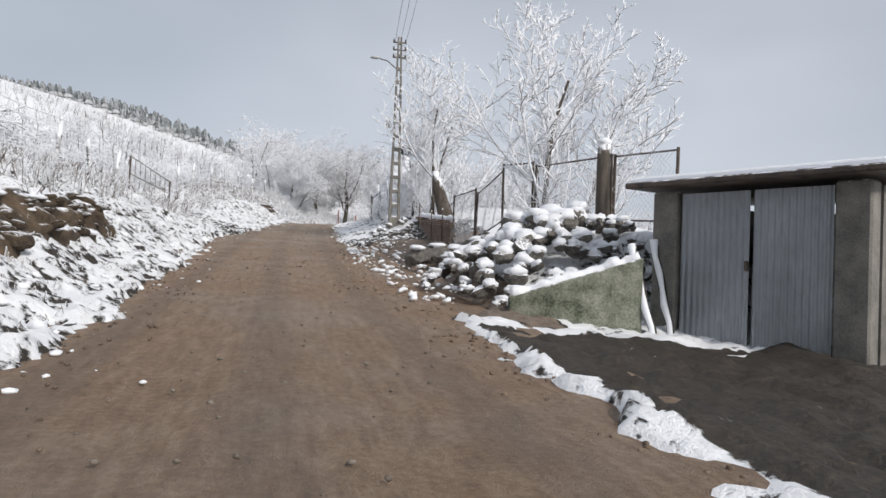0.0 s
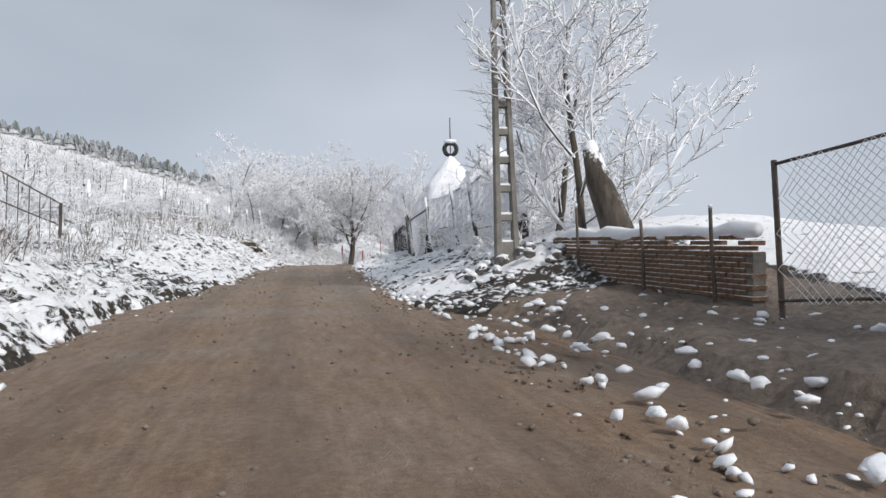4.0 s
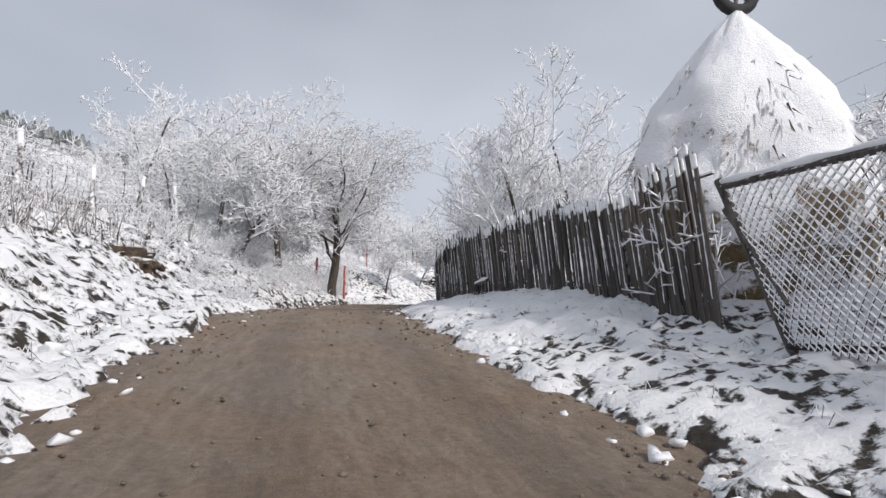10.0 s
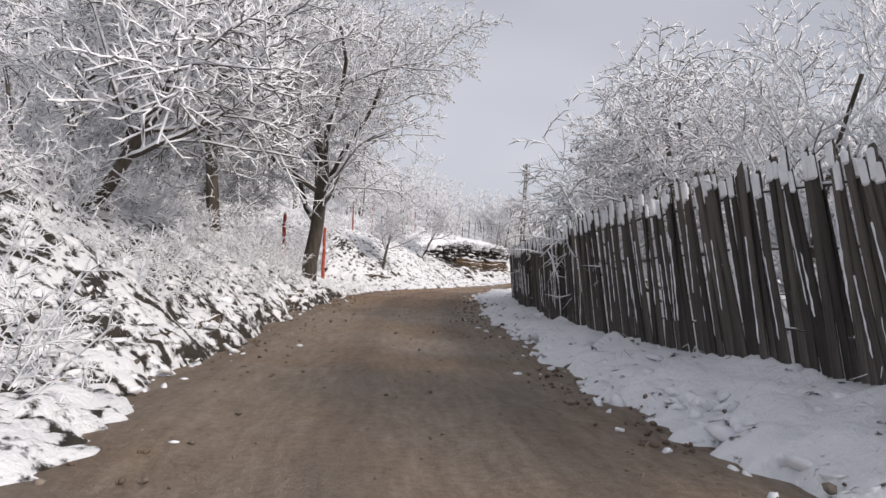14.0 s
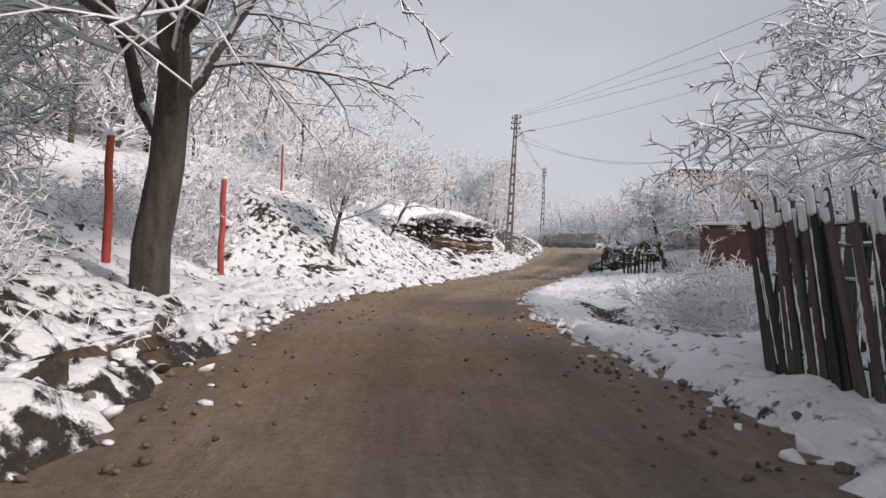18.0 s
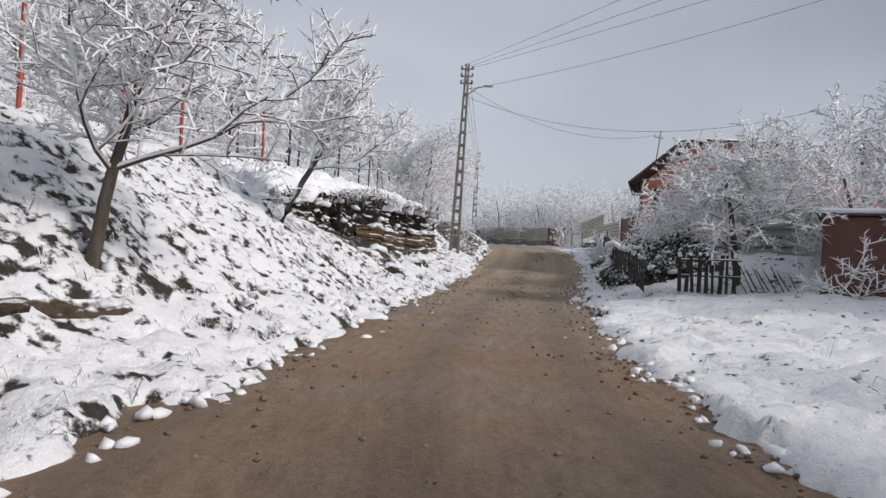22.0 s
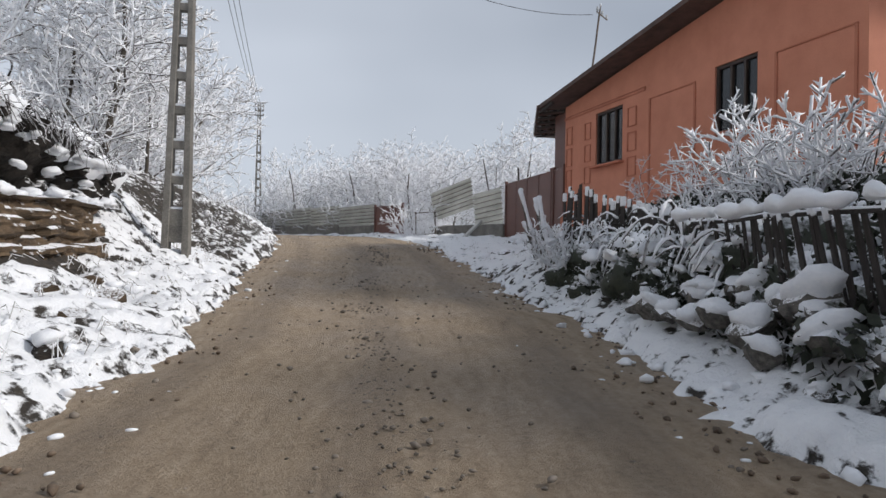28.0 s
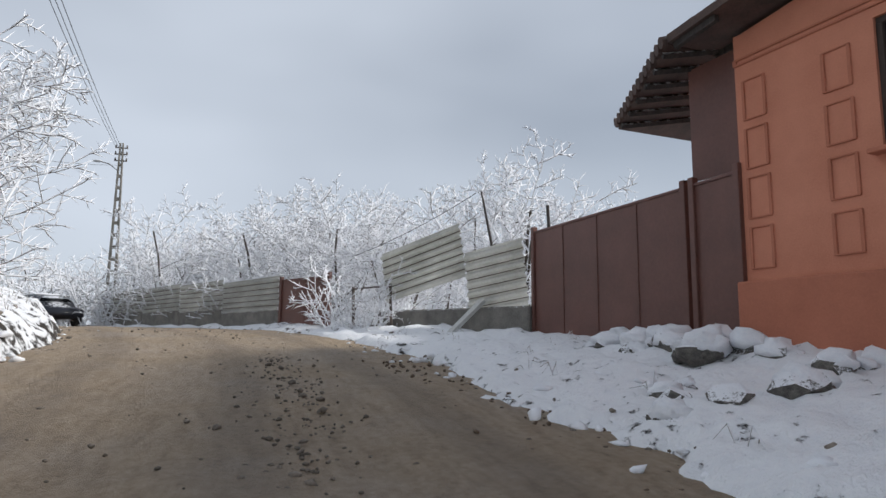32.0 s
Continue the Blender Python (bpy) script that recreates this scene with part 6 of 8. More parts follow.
def rock_mesh(seed, name="stone", sub=2, mat=None):
    rnd = random.Random(seed)
    bm = bmesh.new()
    bmesh.ops.create_icosphere(bm, subdivisions=sub, radius=1.0)
    cuts = [(Vector((rnd.uniform(-1, 1), rnd.uniform(-1, 1), rnd.uniform(-1, 1))).normalized(), rnd.uniform(0.5, 0.8)) for _ in range(9)]
    for v in bm.verts:
        for nrm, d in cuts:
            o = v.co.dot(nrm) - d
            if o > 0:
                v.co -= nrm * o
        v.co *= 1 + 0.05 * noise.noise(v.co * 3 + Vector((seed, 0, 0)))
    me = bpy.data.meshes.new(name)
    bm.to_mesh(me)
    bm.free()
    me.materials.append(mat or M_STONE_SNOW)
    return me


ROCKS = [rock_mesh(100 + k) for k in range(7)]
PEBBLES = [rock_mesh(200 + k, sub=1) for k in range(5)]


LUMPS = []
for k in range(6):
    bm = bmesh.new()
    bmesh.ops.create_icosphere(bm, subdivisions=2, radius=1.0)
    for v in bm.verts:
        v.co *= 1 + 0.6 * noise.noise(v.co * 1.3 + Vector((k * 5.1, 2, 0))) + 0.22 * noise.noise(v.co * 2.6 + Vector((0, k * 3.3, 0)))
        v.co.z *= 0.75
    me = bpy.data.meshes.new("lump")
    bm.to_mesh(me)
    bm.free()
    me.polygons.foreach_set("use_smooth", [True] * len(me.polygons))
    me.materials.append(M_SNOW)
    LUMPS.append(me)


def stone_heap(name, cx, cy, rx, ry, h, count, label, size=(0.16, 0.42), seed=3, rz=0.0, power=1.0):
    rnd = random.Random(seed)
    base = floor_z(cx, cy)
    e = thing(name, (cx, cy, base), 0, label, "stone heap")
    ca, sa = math.cos(radians(rz)), math.sin(radians(rz))
    for k in range(count):
        r = math.sqrt(rnd.random())
        a = rnd.uniform(0, 2 * math.pi)
        lx, ly = rx * r * math.cos(a), ry * r * math.sin(a)
        x, y = cx + ca * lx - sa * ly, cy + sa * lx + ca * ly
        q = rnd.uniform(*size) * (1.15 - 0.5 * r)
        z = floor_z(x, y) + h * (1 - r ** 2) ** power * rnd.uniform(0.72, 1.0) + q * 0.15
        o = new("stone", rnd.choice(ROCKS))
        o.parent = e
        dims = (q * rnd.uniform(0.85, 1.35), q * rnd.uniform(0.7, 1.0), q * rnd.uniform(0.6, 0.95))
        o.matrix_local = Matrix.Translation((x - cx, y - cy, z - base)) @ Euler((rnd.uniform(-.4, .4), rnd.uniform(-.4, .4), rnd.uniform(0, 6.3))).to_matrix().to_4x4() @ Matrix.Diagonal((*dims, 1))
        if rnd.random() < 0.9:
            s = new("snow_pad", rnd.choice(LUMPS))
            s.parent = e
            s.matrix_local = Matrix.Translation((x - cx, y - cy, z - base + dims[2] * 0.5)) @ Euler((rnd.uniform(-.3, .3), rnd.uniform(-.3, .3), rnd.uniform(0, 6.3))).to_matrix().to_4x4() @ Matrix.Diagonal((q * 0.85, q * 0.72, q * 0.62, 1))
    return e


stone_heap("stone_heap", 1.4, 13.5, 2.2, 2.6, 1.0, 230, "heap of rough grey stones under thick snow by the garage", (0.12, 0.30), seed=3, rz=20)
stone_heap("stone_heap", 11.75, 108.3, 2.0, 0.5, 0.12, 34, "low line of snow-capped stones beside the brown gate", (0.15, 0.34), seed=21, rz=65)
stone_heap("stone_heap", 9.9, 106.6, 1.6, 1.0, 0.1, 14, "half-buried stones in the snowy verge by the house", (0.14, 0.3), seed=23)
stone_heap("stone_heap", -8.9, 87.2, 0.8, 3.5, 0.1, 26, "scattered rocks in the snow of the bank foot", (0.07, 0.17), seed=29, rz=-28)
stone_heap("stone_heap", -2.9, 30.0, 1.5, 2.4, 0.25, 46, "stones and rubble under snow at the foot of the concrete pole", (0.08, 0.2), seed=31)


# rock face in the bank: sandstone ledges under a dark rooty overhang
def outcrop():
    x0, y0, z0 = spot(121.0, -4.2)
    e = thing("rock_outcrop", (x0, y0, z0), 0, "dark layered rock face under a snowy rooty overhang in the bank", "rock")
    rnd = random.Random(6)

    def place(s, u, h):
        p, t = road_at(float(s))
        return Vector((p[0] + t[1] * u - x0, p[1] - t[0] * u - y0, p[2] + h - z0))

    def lip(s):
        """Height of the overhang's edge along the bank."""
        return float(np.interp(s, (113.5, 116, 118, 121.5, 124, 127, 130, 132), (2.0, 2.42, 2.55, 2.8, 2.62, 2.6, 2.3, 1.9)))

    def grid_part(name, s0, s1, ns, nv, at, mat, label=""):
        v = np.array([[tuple(at(s0 + (s1 - s0) * i / (ns - 1), j / (nv - 1))) for j in range(nv)] for i in range(ns)])
        idx = np.arange(ns * nv).reshape(ns, nv)
        q = np.stack([idx[:-1, :-1], idx[1:, :-1], idx[1:, 1:], idx[:-1, 1:]], -1).reshape(-1, 4)
        o = new(name, quick_mesh(name, v.reshape(-1, 3), q, mat, smooth=False))
        o.parent = e
        if label:
            o["label"] = label
        return o

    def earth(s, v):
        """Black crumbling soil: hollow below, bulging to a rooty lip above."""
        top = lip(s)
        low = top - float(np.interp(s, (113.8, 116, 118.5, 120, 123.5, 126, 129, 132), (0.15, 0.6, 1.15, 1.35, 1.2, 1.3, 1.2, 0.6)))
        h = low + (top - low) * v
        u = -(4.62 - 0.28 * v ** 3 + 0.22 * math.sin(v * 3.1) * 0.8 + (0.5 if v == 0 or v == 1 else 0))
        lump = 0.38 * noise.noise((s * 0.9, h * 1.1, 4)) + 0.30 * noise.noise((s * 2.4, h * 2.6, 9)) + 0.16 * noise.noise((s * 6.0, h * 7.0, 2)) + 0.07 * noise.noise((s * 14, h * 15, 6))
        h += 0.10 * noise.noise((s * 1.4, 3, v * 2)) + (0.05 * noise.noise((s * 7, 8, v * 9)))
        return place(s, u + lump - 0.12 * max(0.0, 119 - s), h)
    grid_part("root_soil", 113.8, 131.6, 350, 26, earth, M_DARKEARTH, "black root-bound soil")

    def ledge(c, half, low, high, u0, seed):
        """A block of bedded sandstone: beds stand out or back and break off along upright joints."""
        def at(s, v):
            x = (s - c) / half
            h = low + (high - low) * v
            bed = int(h * 9 + 0.7 * noise.noise((s * 0.35, seed, 1)))
            joint = int(s * 1.7 + 0.8 * noise.noise((bed * 1.3, seed, 5)))
            out = 0.20 * noise.noise((bed * 3.7, seed, 0.3)) + 0.16 * noise.noise((joint * 2.3, bed * 0.6, seed)) + 0.05 * noise.noise((s * 5, h * 22, seed)) + 0.12 * noise.noise((s * 1.1, h * 0.8, seed))
            u = -(u0 - out + 0.85 * max(0.0, abs(x) - 0.72) ** 1.0 * 3.0 + (0.7 if v > 0.97 else 0) - 0.12 * (1 - v))
            return place(s, u, h + 0.10 * noise.noise((s * 0.8, seed, 2)) - 0.10 * x)
        grid_part("sandstone_ledge", c - half, c + half, int(half * 56), 34, at, M_SANDSTONE, "brown bedded sandstone")
    ledge(122.2, 1.75, 0.35, 1.62, 4.05, 3)
    ledge(127.6, 3.0, 0.45, 1.5, 4.1, 8)
    ledge(118.4, 0.9, 0.55, 0.95, 3.55, 5)

    def mantle(s, v):
        """Thick snow lying on the overhang and running back up the slope."""
        u = -(4.28 + 2.5 * v)
        back = float(lay(s, -6.78)) + 0.05
        h = lip(s) + 0.02 + (back - lip(s)) * v ** 0.7 + 0.10 * math.sin(min(1.0, v * 6) * 1.57)
        h += 0.22 * noise.noise((s * 1.3, v * 4, 1)) + 0.16 * noise.noise((s * 3.2, v * 8, 5)) + 0.10 * noise.noise((s * 7, v * 17, 7)) - 0.10
        u += (0.7 * noise.noise((s * 1.2, 2, 3)) + 0.5 * noise.noise((s * 3.6, 4, 3)) + 0.25 * noise.noise((s * 9, 4, 3))) * (1 - v) ** 2 - 0.12
        if v == 0:
            h -= 0.16
            u -= 0.3
        return place(s, u - 0.12 * max(0.0, 119 - s) * (1 - v), h)
    o = grid_part("snow_mantle", 113.6, 131.8, 230, 32, mantle, M_SNOW, "thick snow mantle")
    o.data.polygons.foreach_set("use_smooth", [True] * len(o.data.polygons))
    blocks = [rock_mesh(320 + k, "fallen_block", 2, M_SANDSTONE) for k in range(4)]
    for k in range(26):
        s, f = rnd.uniform(115.5, 128), rnd.random()
        q = rnd.uniform(0.08, 0.26)
        o = new("fallen_block", rnd.choice(blocks))
        o.parent = e
        u = -(2.3 + 1.7 * f)
        o.matrix_local = Matrix.Translation(place(s, u, float(lay(s, u)) + 0.03)) @ Euler((rnd.uniform(-.3, .3), rnd.uniform(-.3, .3), rnd.uniform(0, 6.3))).to_matrix().to_4x4() @ Matrix.Diagonal((q * 1.5, q, q * 0.7, 1))

    def pad(s, u, h, q):
        o = new("snow_pad", rnd.choice(LUMPS))
        o.parent = e
        o.matrix_local = Matrix.Translation(place(s, u, h)) @ Euler((rnd.uniform(-.25, .25), rnd.uniform(-.25, .25), rnd.uniform(0, 6.3))).to_matrix().to_4x4() @ Matrix.Diagonal((q * 1.3, q, q * 0.8, 1))
    for k in range(150):
        s = rnd.uniform(114.2, 131.4)
        pad(s, -(4.25 + rnd.uniform(0, 0.5) + 0.12 * max(0.0, 119 - s)), lip(s) + rnd.uniform(-.30, .12), rnd.uniform(0.05, 0.14))
    for c, half, high, u0 in ((122.2, 1.55, 1.62, 4.05), (127.6, 2.7, 1.5, 4.1), (118.4, 0.8, 0.95, 3.55)):
        for k in range(int(half * 16)):
            s = c + rnd.uniform(-half, half)
            pad(s, -(u0 + rnd.uniform(0.02, 0.4)), high - 0.10 * (s - c) / half + rnd.uniform(0.0, 0.07), rnd.uniform(0.05, 0.12))
    for k in range(26):
        s, f = rnd.uniform(115.5, 131), rnd.random()
        pad(s, -(4.36 + 0.15 * rnd.random() + 0.12 * max(0.0, 119 - s)), lip(s) - 0.12 - 0.7 * f * f, rnd.uniform(0.04, 0.12))
    rows, white = [], []
    for k in range(110):
        sc, tall = rnd.uniform(114.2, 131), rnd.uniform(0.5, 1.3)
        for m in range(rnd.randrange(4, 12)):
            s = sc + rnd.gauss(0, 0.14)
            p, t = road_at(s)
            a = place(s, -(4.5 - 0.25 * rnd.random() + 0.12 * max(0.0, 119 - s)), lip(s) + rnd.uniform(-0.1, 0.12))
            out, side = rnd.uniform(0.05, 0.22), rnd.uniform(-.4, .4) * tall
            b = a + Vector((t[1] * out + t[0] * side, -t[0] * out + t[1] * side, rnd.uniform(-0.1, 0.12)))
            d = b + Vector((t[1] * out * 0.4 + t[0] * side, -t[0] * out * 0.4 + t[1] * side, -rnd.uniform(0.04, 0.4) * tall))
            if m % 2 == 0:
                white.extend([(*a, *b, 0.007, 0.006), (*b, *d, 0.006, 0.002)])
            else:
                rows.extend([(*a, *b, 0.006, 0.006), (*b, *d, 0.006, 0.002)])
    o = link_mesh("hanging_grass", *tubes(rows, 3), M_TWIG, e)
    o["kind"] = "stuff"
    o = link_mesh("root_fringe", *tubes(white, 3), M_DARKWOOD, e)
    o["kind"] = "stuff"


outcrop()
for x, y, dims, k in ((-1.25, 17.95, (0.36, 0.36, 0.42), 6), (-0.75, 18.3, (0.5, 0.42, 0.46), 1), (-0.25, 18.35, (0.62, 0.45, 0.40), 2), (-0.35, 17.35, (0.55, 0.4, 0.24), 3), (0.45, 17.2, (0.6, 0.5, 0.4), 4), (0.5, 18.6, (0.5, 0.4, 0.42), 5)):
    z = floor_z(x, y)
    e = thing("boulder", (x, y, z), 40 * k, "large rounded grey boulder with a cap of snow on the forecourt", "boulder", "forecourt boulders")
    o = new("stone", rock_mesh(500 + k, "stone", 3, M_STONE))
    o.parent = e
    o.matrix_local = Matrix.Translation((0, 0, dims[2] * 0.6)) @ Matrix.Diagonal((*dims, 1))
    o = new("snow_pad", LUMPS[k % 5])
    o.parent = e
    o.matrix_local = Matrix.Translation((0.05, 0, dims[2] * 1.30)) @ Matrix.Diagonal((dims[0] * 0.62, dims[1] * 0.55, 0.13, 1))
for s, u, q in ((118.3, -2.9, 0.42), (118.6, -3.5, 0.36), (120.6, -2.9, 0.34), (121.6, -3.2, 0.4), (123.2, -3.3, 0.45), (124.6, -2.6, 0.22), (126.0, -2.9, 0.28), (119.4, -3.6, 0.5)):
    x, y, z = spot(s, u)
    e = thing("boulder", (x, y, z), s * 77, "dark wet boulder half buried in the snow below the rock face", "boulder", "bank boulders")
    o = new("stone", rock_mesh(int(s * 10), "stone", 2, M_ROCK))
    o.parent = e
    o.matrix_local = Matrix.Translation((0, 0, -0.08)) @ Matrix.Diagonal((q * 1.4, q, q * 0.75, 1))
    o = new("snow_pad", LUMPS[int(s) % 5])
    o.parent = e
    o.matrix_local = Matrix.Translation((0.05, 0, q * 0.36)) @ Matrix.Diagonal((q * 0.7, q * 0.5, q * 0.36, 1))


SCAR_STONES = [rock_mesh(340 + k, "stone", 2, M_SOIL) for k in range(4)]


def earth_scar(s0, s1, u0, u1, h0, h1, label, seed, amp=1.0, per=9):
    ns, nv = max(90, int((s1 - s0) * 11)), 16
    x0, y0, z0 = spot((s0 + s1) / 2, -(u0 + u1) / 2)
    e = thing("earth_scar", (x0, y0, z0), 0, label, "earth bank")
    verts = np.zeros((ns, nv, 3))
    for i in range(ns):
        s = s0 + (s1 - s0) * i / (ns - 1)
        edge = min(1.0, (s - s0) / 1.2, (s1 - s) / 1.2)
        for j in range(nv):
            v = j / (nv - 1)
            u = -(u0 + (u1 - u0) * v + amp * (0.25 * noise.noise((s * 0.9, v * 3, seed)) + 0.14 * noise.noise((s * 3.5, v * 7, seed + 3))) + (1 - edge) * 0.9 * amp + (0.6 if j == nv - 1 else 0))
            h = h0 + (h1 - h0) * v - (0.4 if j == 0 else 0) - (0.15 if j == nv - 1 else 0)
            p, t = road_at(s)
            verts[i, j] = (p[0] + t[1] * u - x0, p[1] - t[0] * u - y0, p[2] + h + 0.08 * noise.noise((s, v * 4, 2)) - z0)
    idx = np.arange(ns * nv).reshape(ns, nv)
    quads = np.stack([idx[:-1, :-1], idx[1:, :-1], idx[1:, 1:], idx[:-1, 1:]], -1).reshape(-1, 4)
    o = new("bare_earth", quick_mesh("bare_earth", verts.reshape(-1, 3), quads, M_SOIL, smooth=True))
    o.parent = e
    rnd = random.Random(seed)
    for k in range(int((s1 - s0) * per)):
        i, j = rnd.randrange(5, ns - 5), rnd.randrange(0, nv)
        q = rnd.uniform(0.05, 0.19) * (0.4 + 0.6 * amp)
        snowy = j > nv - 4 or rnd.random() < 0.3
        q *= 0.6 if snowy else 1.0
        o = new("snow_pad" if snowy else "stone", rnd.choice(LUMPS) if snowy else SCAR_STONES[k % 4])
        o.parent = e
        o.matrix_local = Matrix.Translation(Vector(verts[i, j])) @ Euler((rnd.uniform(-.4, .4), rnd.uniform(-.4, .4), rnd.uniform(0, 6.3))).to_matrix().to_4x4() @ Matrix.Diagonal((q * 1.5, q * 1.1, q * 0.7, 1))


earth_scar(29.5, 37.5, 3.3, 4.0, 0.75, 1.55, "bare brown earth showing under the overhanging bank", 3)
earth_scar(76.3, 79.0, 3.7, 4.2, 0.75, 1.6, "dark hole of bare earth in the snowy bank", 5)
earth_scar(81.5, 95.5, 1.85, 2.1, 0.0, 0.36, "crumbling brown earth cut at the foot of the thicket bank", 7, 0.35, 2)
earth_scar(105.2, 107.4, 2.55, 2.9, 0.12, 0.62, "mossy brown earth patch at the foot of the bank", 11, 0.6, 10)

# ---------------------------------------------------------------- wire mesh, gates and the brick wall
def mesh_panel(name, a, b, h, label, za=None, zb=None, cell=0.11, frame_mat=None, r=0.005, lean=(0, 0), category="fence", posts=True, wire=None):
    """Wire mesh with crossing strands, snow caught on it, on a steel frame from a to b."""
    za = floor_z(*a) if za is None else za
    zb = floor_z(*b) if zb is None else zb
    e = thing(name, (a[0], a[1], za), 0, label, category)
    L = math.hypot(b[0] - a[0], b[1] - a[1])

    def pt(u, v):
        bow = 0.05 * math.sin(u * 7 + v * 3)
        return ((b[0] - a[0]) * u / L + lean[0] * v / h + bow * (b[1] - a[1]) / L, (b[1] - a[1]) * u / L + lean[1] * v / h - bow * (b[0] - a[0]) / L, (zb - za) * u / L + v)
    rows = []
    for sgn in (1, -1):
        k = -h
        while k < L + h:
            u0, u1 = (k, k + h) if sgn == 1 else (k + h, k)
            ts = [t for t in np.linspace(0, 1, 5)]
            pts = []
            for t in ts:
                u, v = u0 + (u1 - u0) * t, h * t
                pts.append((u, v))
            for (ua, va), (ub, vb) in zip(pts[:-1], pts[1:]):
                if 0 <= min(ua, ub) and max(ua, ub) <= L:
                    rows.append((*pt(ua, va), *pt(ub, vb), r, r))
            k += cell
    o = link_mesh("wire_mesh", *tubes(rows, 3), wire or M_MESH, e)
    o["kind"] = "stuff"
    fm = frame_mat or M_STEEL
    for u in (0, L):
        if posts:
            p, q = pt(u, -0.25), pt(u, h + 0.05)
            link_mesh("post", *chain([p, q], 0.035, 6), fm, e)
    for v in (0.05, h):
        link_mesh("rail", *chain([pt(0, v), pt(L * 0.5, v), pt(L, v)], 0.022, 6), fm, e)
    return e


mesh_panel("wire_fence", (1.82, 17.78), (1.12, 19.45), 1.6, "steel framed wire mesh fence coated in snow", za=2.44, zb=2.6)
mesh_panel("wire_fence", (1.12, 19.45), (0.36, 21.7), 1.5, "steel framed wire mesh fence coated in snow", za=2.55, zb=2.1)
mesh_panel("wire_gate", (0.36, 21.7), (-0.45, 23.8), 1.75, "steel gate frame with snowy wire mesh at the forecourt", za=1.98, zb=1.95, category="gate")
mesh_panel("wire_fence", (1.82, 17.78), (3.3, 15.0), 1.5, "sagging wire mesh white with snow beside the old stump", za=2.44, zb=2.3)
mesh_panel("wire_fence", (3.3, 15.0), (4.2, 13.4), 1.5, "wire mesh running to the garage corner", za=2.3, zb=2.2)
stake(3.1, 14.9, 2.0, 0.16, M_BARK, "thick dead tree stump crusted with snow", name="stump", z=2.1, lean=(0.1, 0.1), category="stump")
def sagging_gate():
    """A wide gate leaf of chain link in a broken wooden frame, its mesh bellied out and clogged with snow."""
    tl, tr, bl, br = Vector((-6.35, 44.98, 5.65)), Vector((-5.45, 41.37, 5.63)), Vector((-6.1, 44.2, 3.92)), Vector((-5.42, 41.46, 3.95))
    e = thing("mesh_gate_leaf", tuple(bl), 0, "old chain-link gate leaf clogged with snow in a broken frame", "gate")

    def at(u, v):
        q = tl.lerp(tr, u).lerp(bl.lerp(br, u), v) - bl
        belly = math.sin(math.pi * u) * math.sin(math.pi * min(1.0, v * 0.8)) * 0.22
        return tuple(q + Vector((-belly, -0.25 * belly, -0.10 * math.sin(math.pi * u) * v)))
    n, m = 60, 30
    wire, snow = [], []
    for i in range(n):
        for j in range(m):
            for du in (-1, 1):
                if (i + j) % 2 == 0 and 0 <= i + du <= n:
                    a, b = at(i / n, j / m), at((i + du) / n, (j + 1) / m)
                    wire.append((*a, *b, 0.006, 0.006))
                    snow.append((a[0] - 0.006, a[1], a[2] + 0.008, b[0] - 0.006, b[1], b[2] + 0.012, 0.008, 0.003 + 0.008 * (noise.noise((i * 0.2, j * 0.25, 4)) > -0.1)))
    o = link_mesh("wire_mesh", *tubes(wire, 3), M_STEEL, e, "rusty chain link")
    o["kind"] = "stuff"
    o = link_mesh("caught_snow", *tubes(snow, 4), M_SNOW, e)
    o["kind"] = "stuff"
    top = [Vector(at(k / 12, 0)) for k in range(13)]
    link_mesh("top_rail", *chain([tuple(q) for q in top], 0.04, 6), M_WOOD, e)
    link_mesh("snow_ridge", *chain([(q.x, q.y, q.z + 0.06) for q in top], [0.035 + 0.02 * math.sin(k * 2.1) for k in range(13)], 7), M_SNOW, e, smooth=True)
    for name, a, b, r, mat in (("bottom_rail", at(0, 1), at(1, 1), 0.035, M_DARKWOOD), ("side_board", at(0, -0.05), (0.05, -0.05, -0.15), 0.055, M_WOOD), ("side_board", at(1.0, -0.08), at(1.0, 1.06), 0.06, M_DARKWOOD),
                               ("brace", at(0.98, 0.55), at(0.86, 1.05), 0.05, M_DARKWOOD), ("brace", at(-0.03, 0.15), at(0.1, 0.75), 0.03, M_WOOD)):
        link_mesh(name, *chain([a, tuple((Vector(a) + Vector(b)) / 2 + Vector((0.01, 0.0, 0.01))), b], r, 5), mat, e)


sagging_gate()
for a, b, z, z1 in (((-5.35, 41.3), (-4.25, 37.2), 4.72, 4.5), ((-4.25, 37.2), (-3.75, 33.9), 4.4, 4.25), ((-3.75, 33.9), (-2.7, 31.6), 4.0, 3.95)):
    e = mesh_panel("wire_fence", a, b, 1.25, "sagging snowy wire mesh hung on crooked stakes", za=z, zb=z1, cell=0.082, r=0.0085, lean=(0.12, 0.05), frame_mat=M_CRUSTED, posts=False)
    d = Vector((b[0] - a[0], b[1] - a[1], z1 - z))
    link_mesh("snow_ridge", *chain([tuple(d * (k / 8) + Vector((0.12, 0.05, 1.29 - 0.08 * math.sin(k * 0.4)))) for k in range(9)], [0.05 + 0.025 * math.sin(k * 2.3) for k in range(9)], 7), M_SNOW, e, smooth=True)
for x, y, h in ((-4.3, 37.3, 1.75), (-3.8, 34.0, 1.5), (-5.3, 41.1, 1.9)):
    stake(x, y, h, 0.055, M_CRUSTED, "crooked snow-crusted stake holding the wire mesh", group="mesh stakes", lean=(-0.22, 0.1), z=4.15, turn=0)
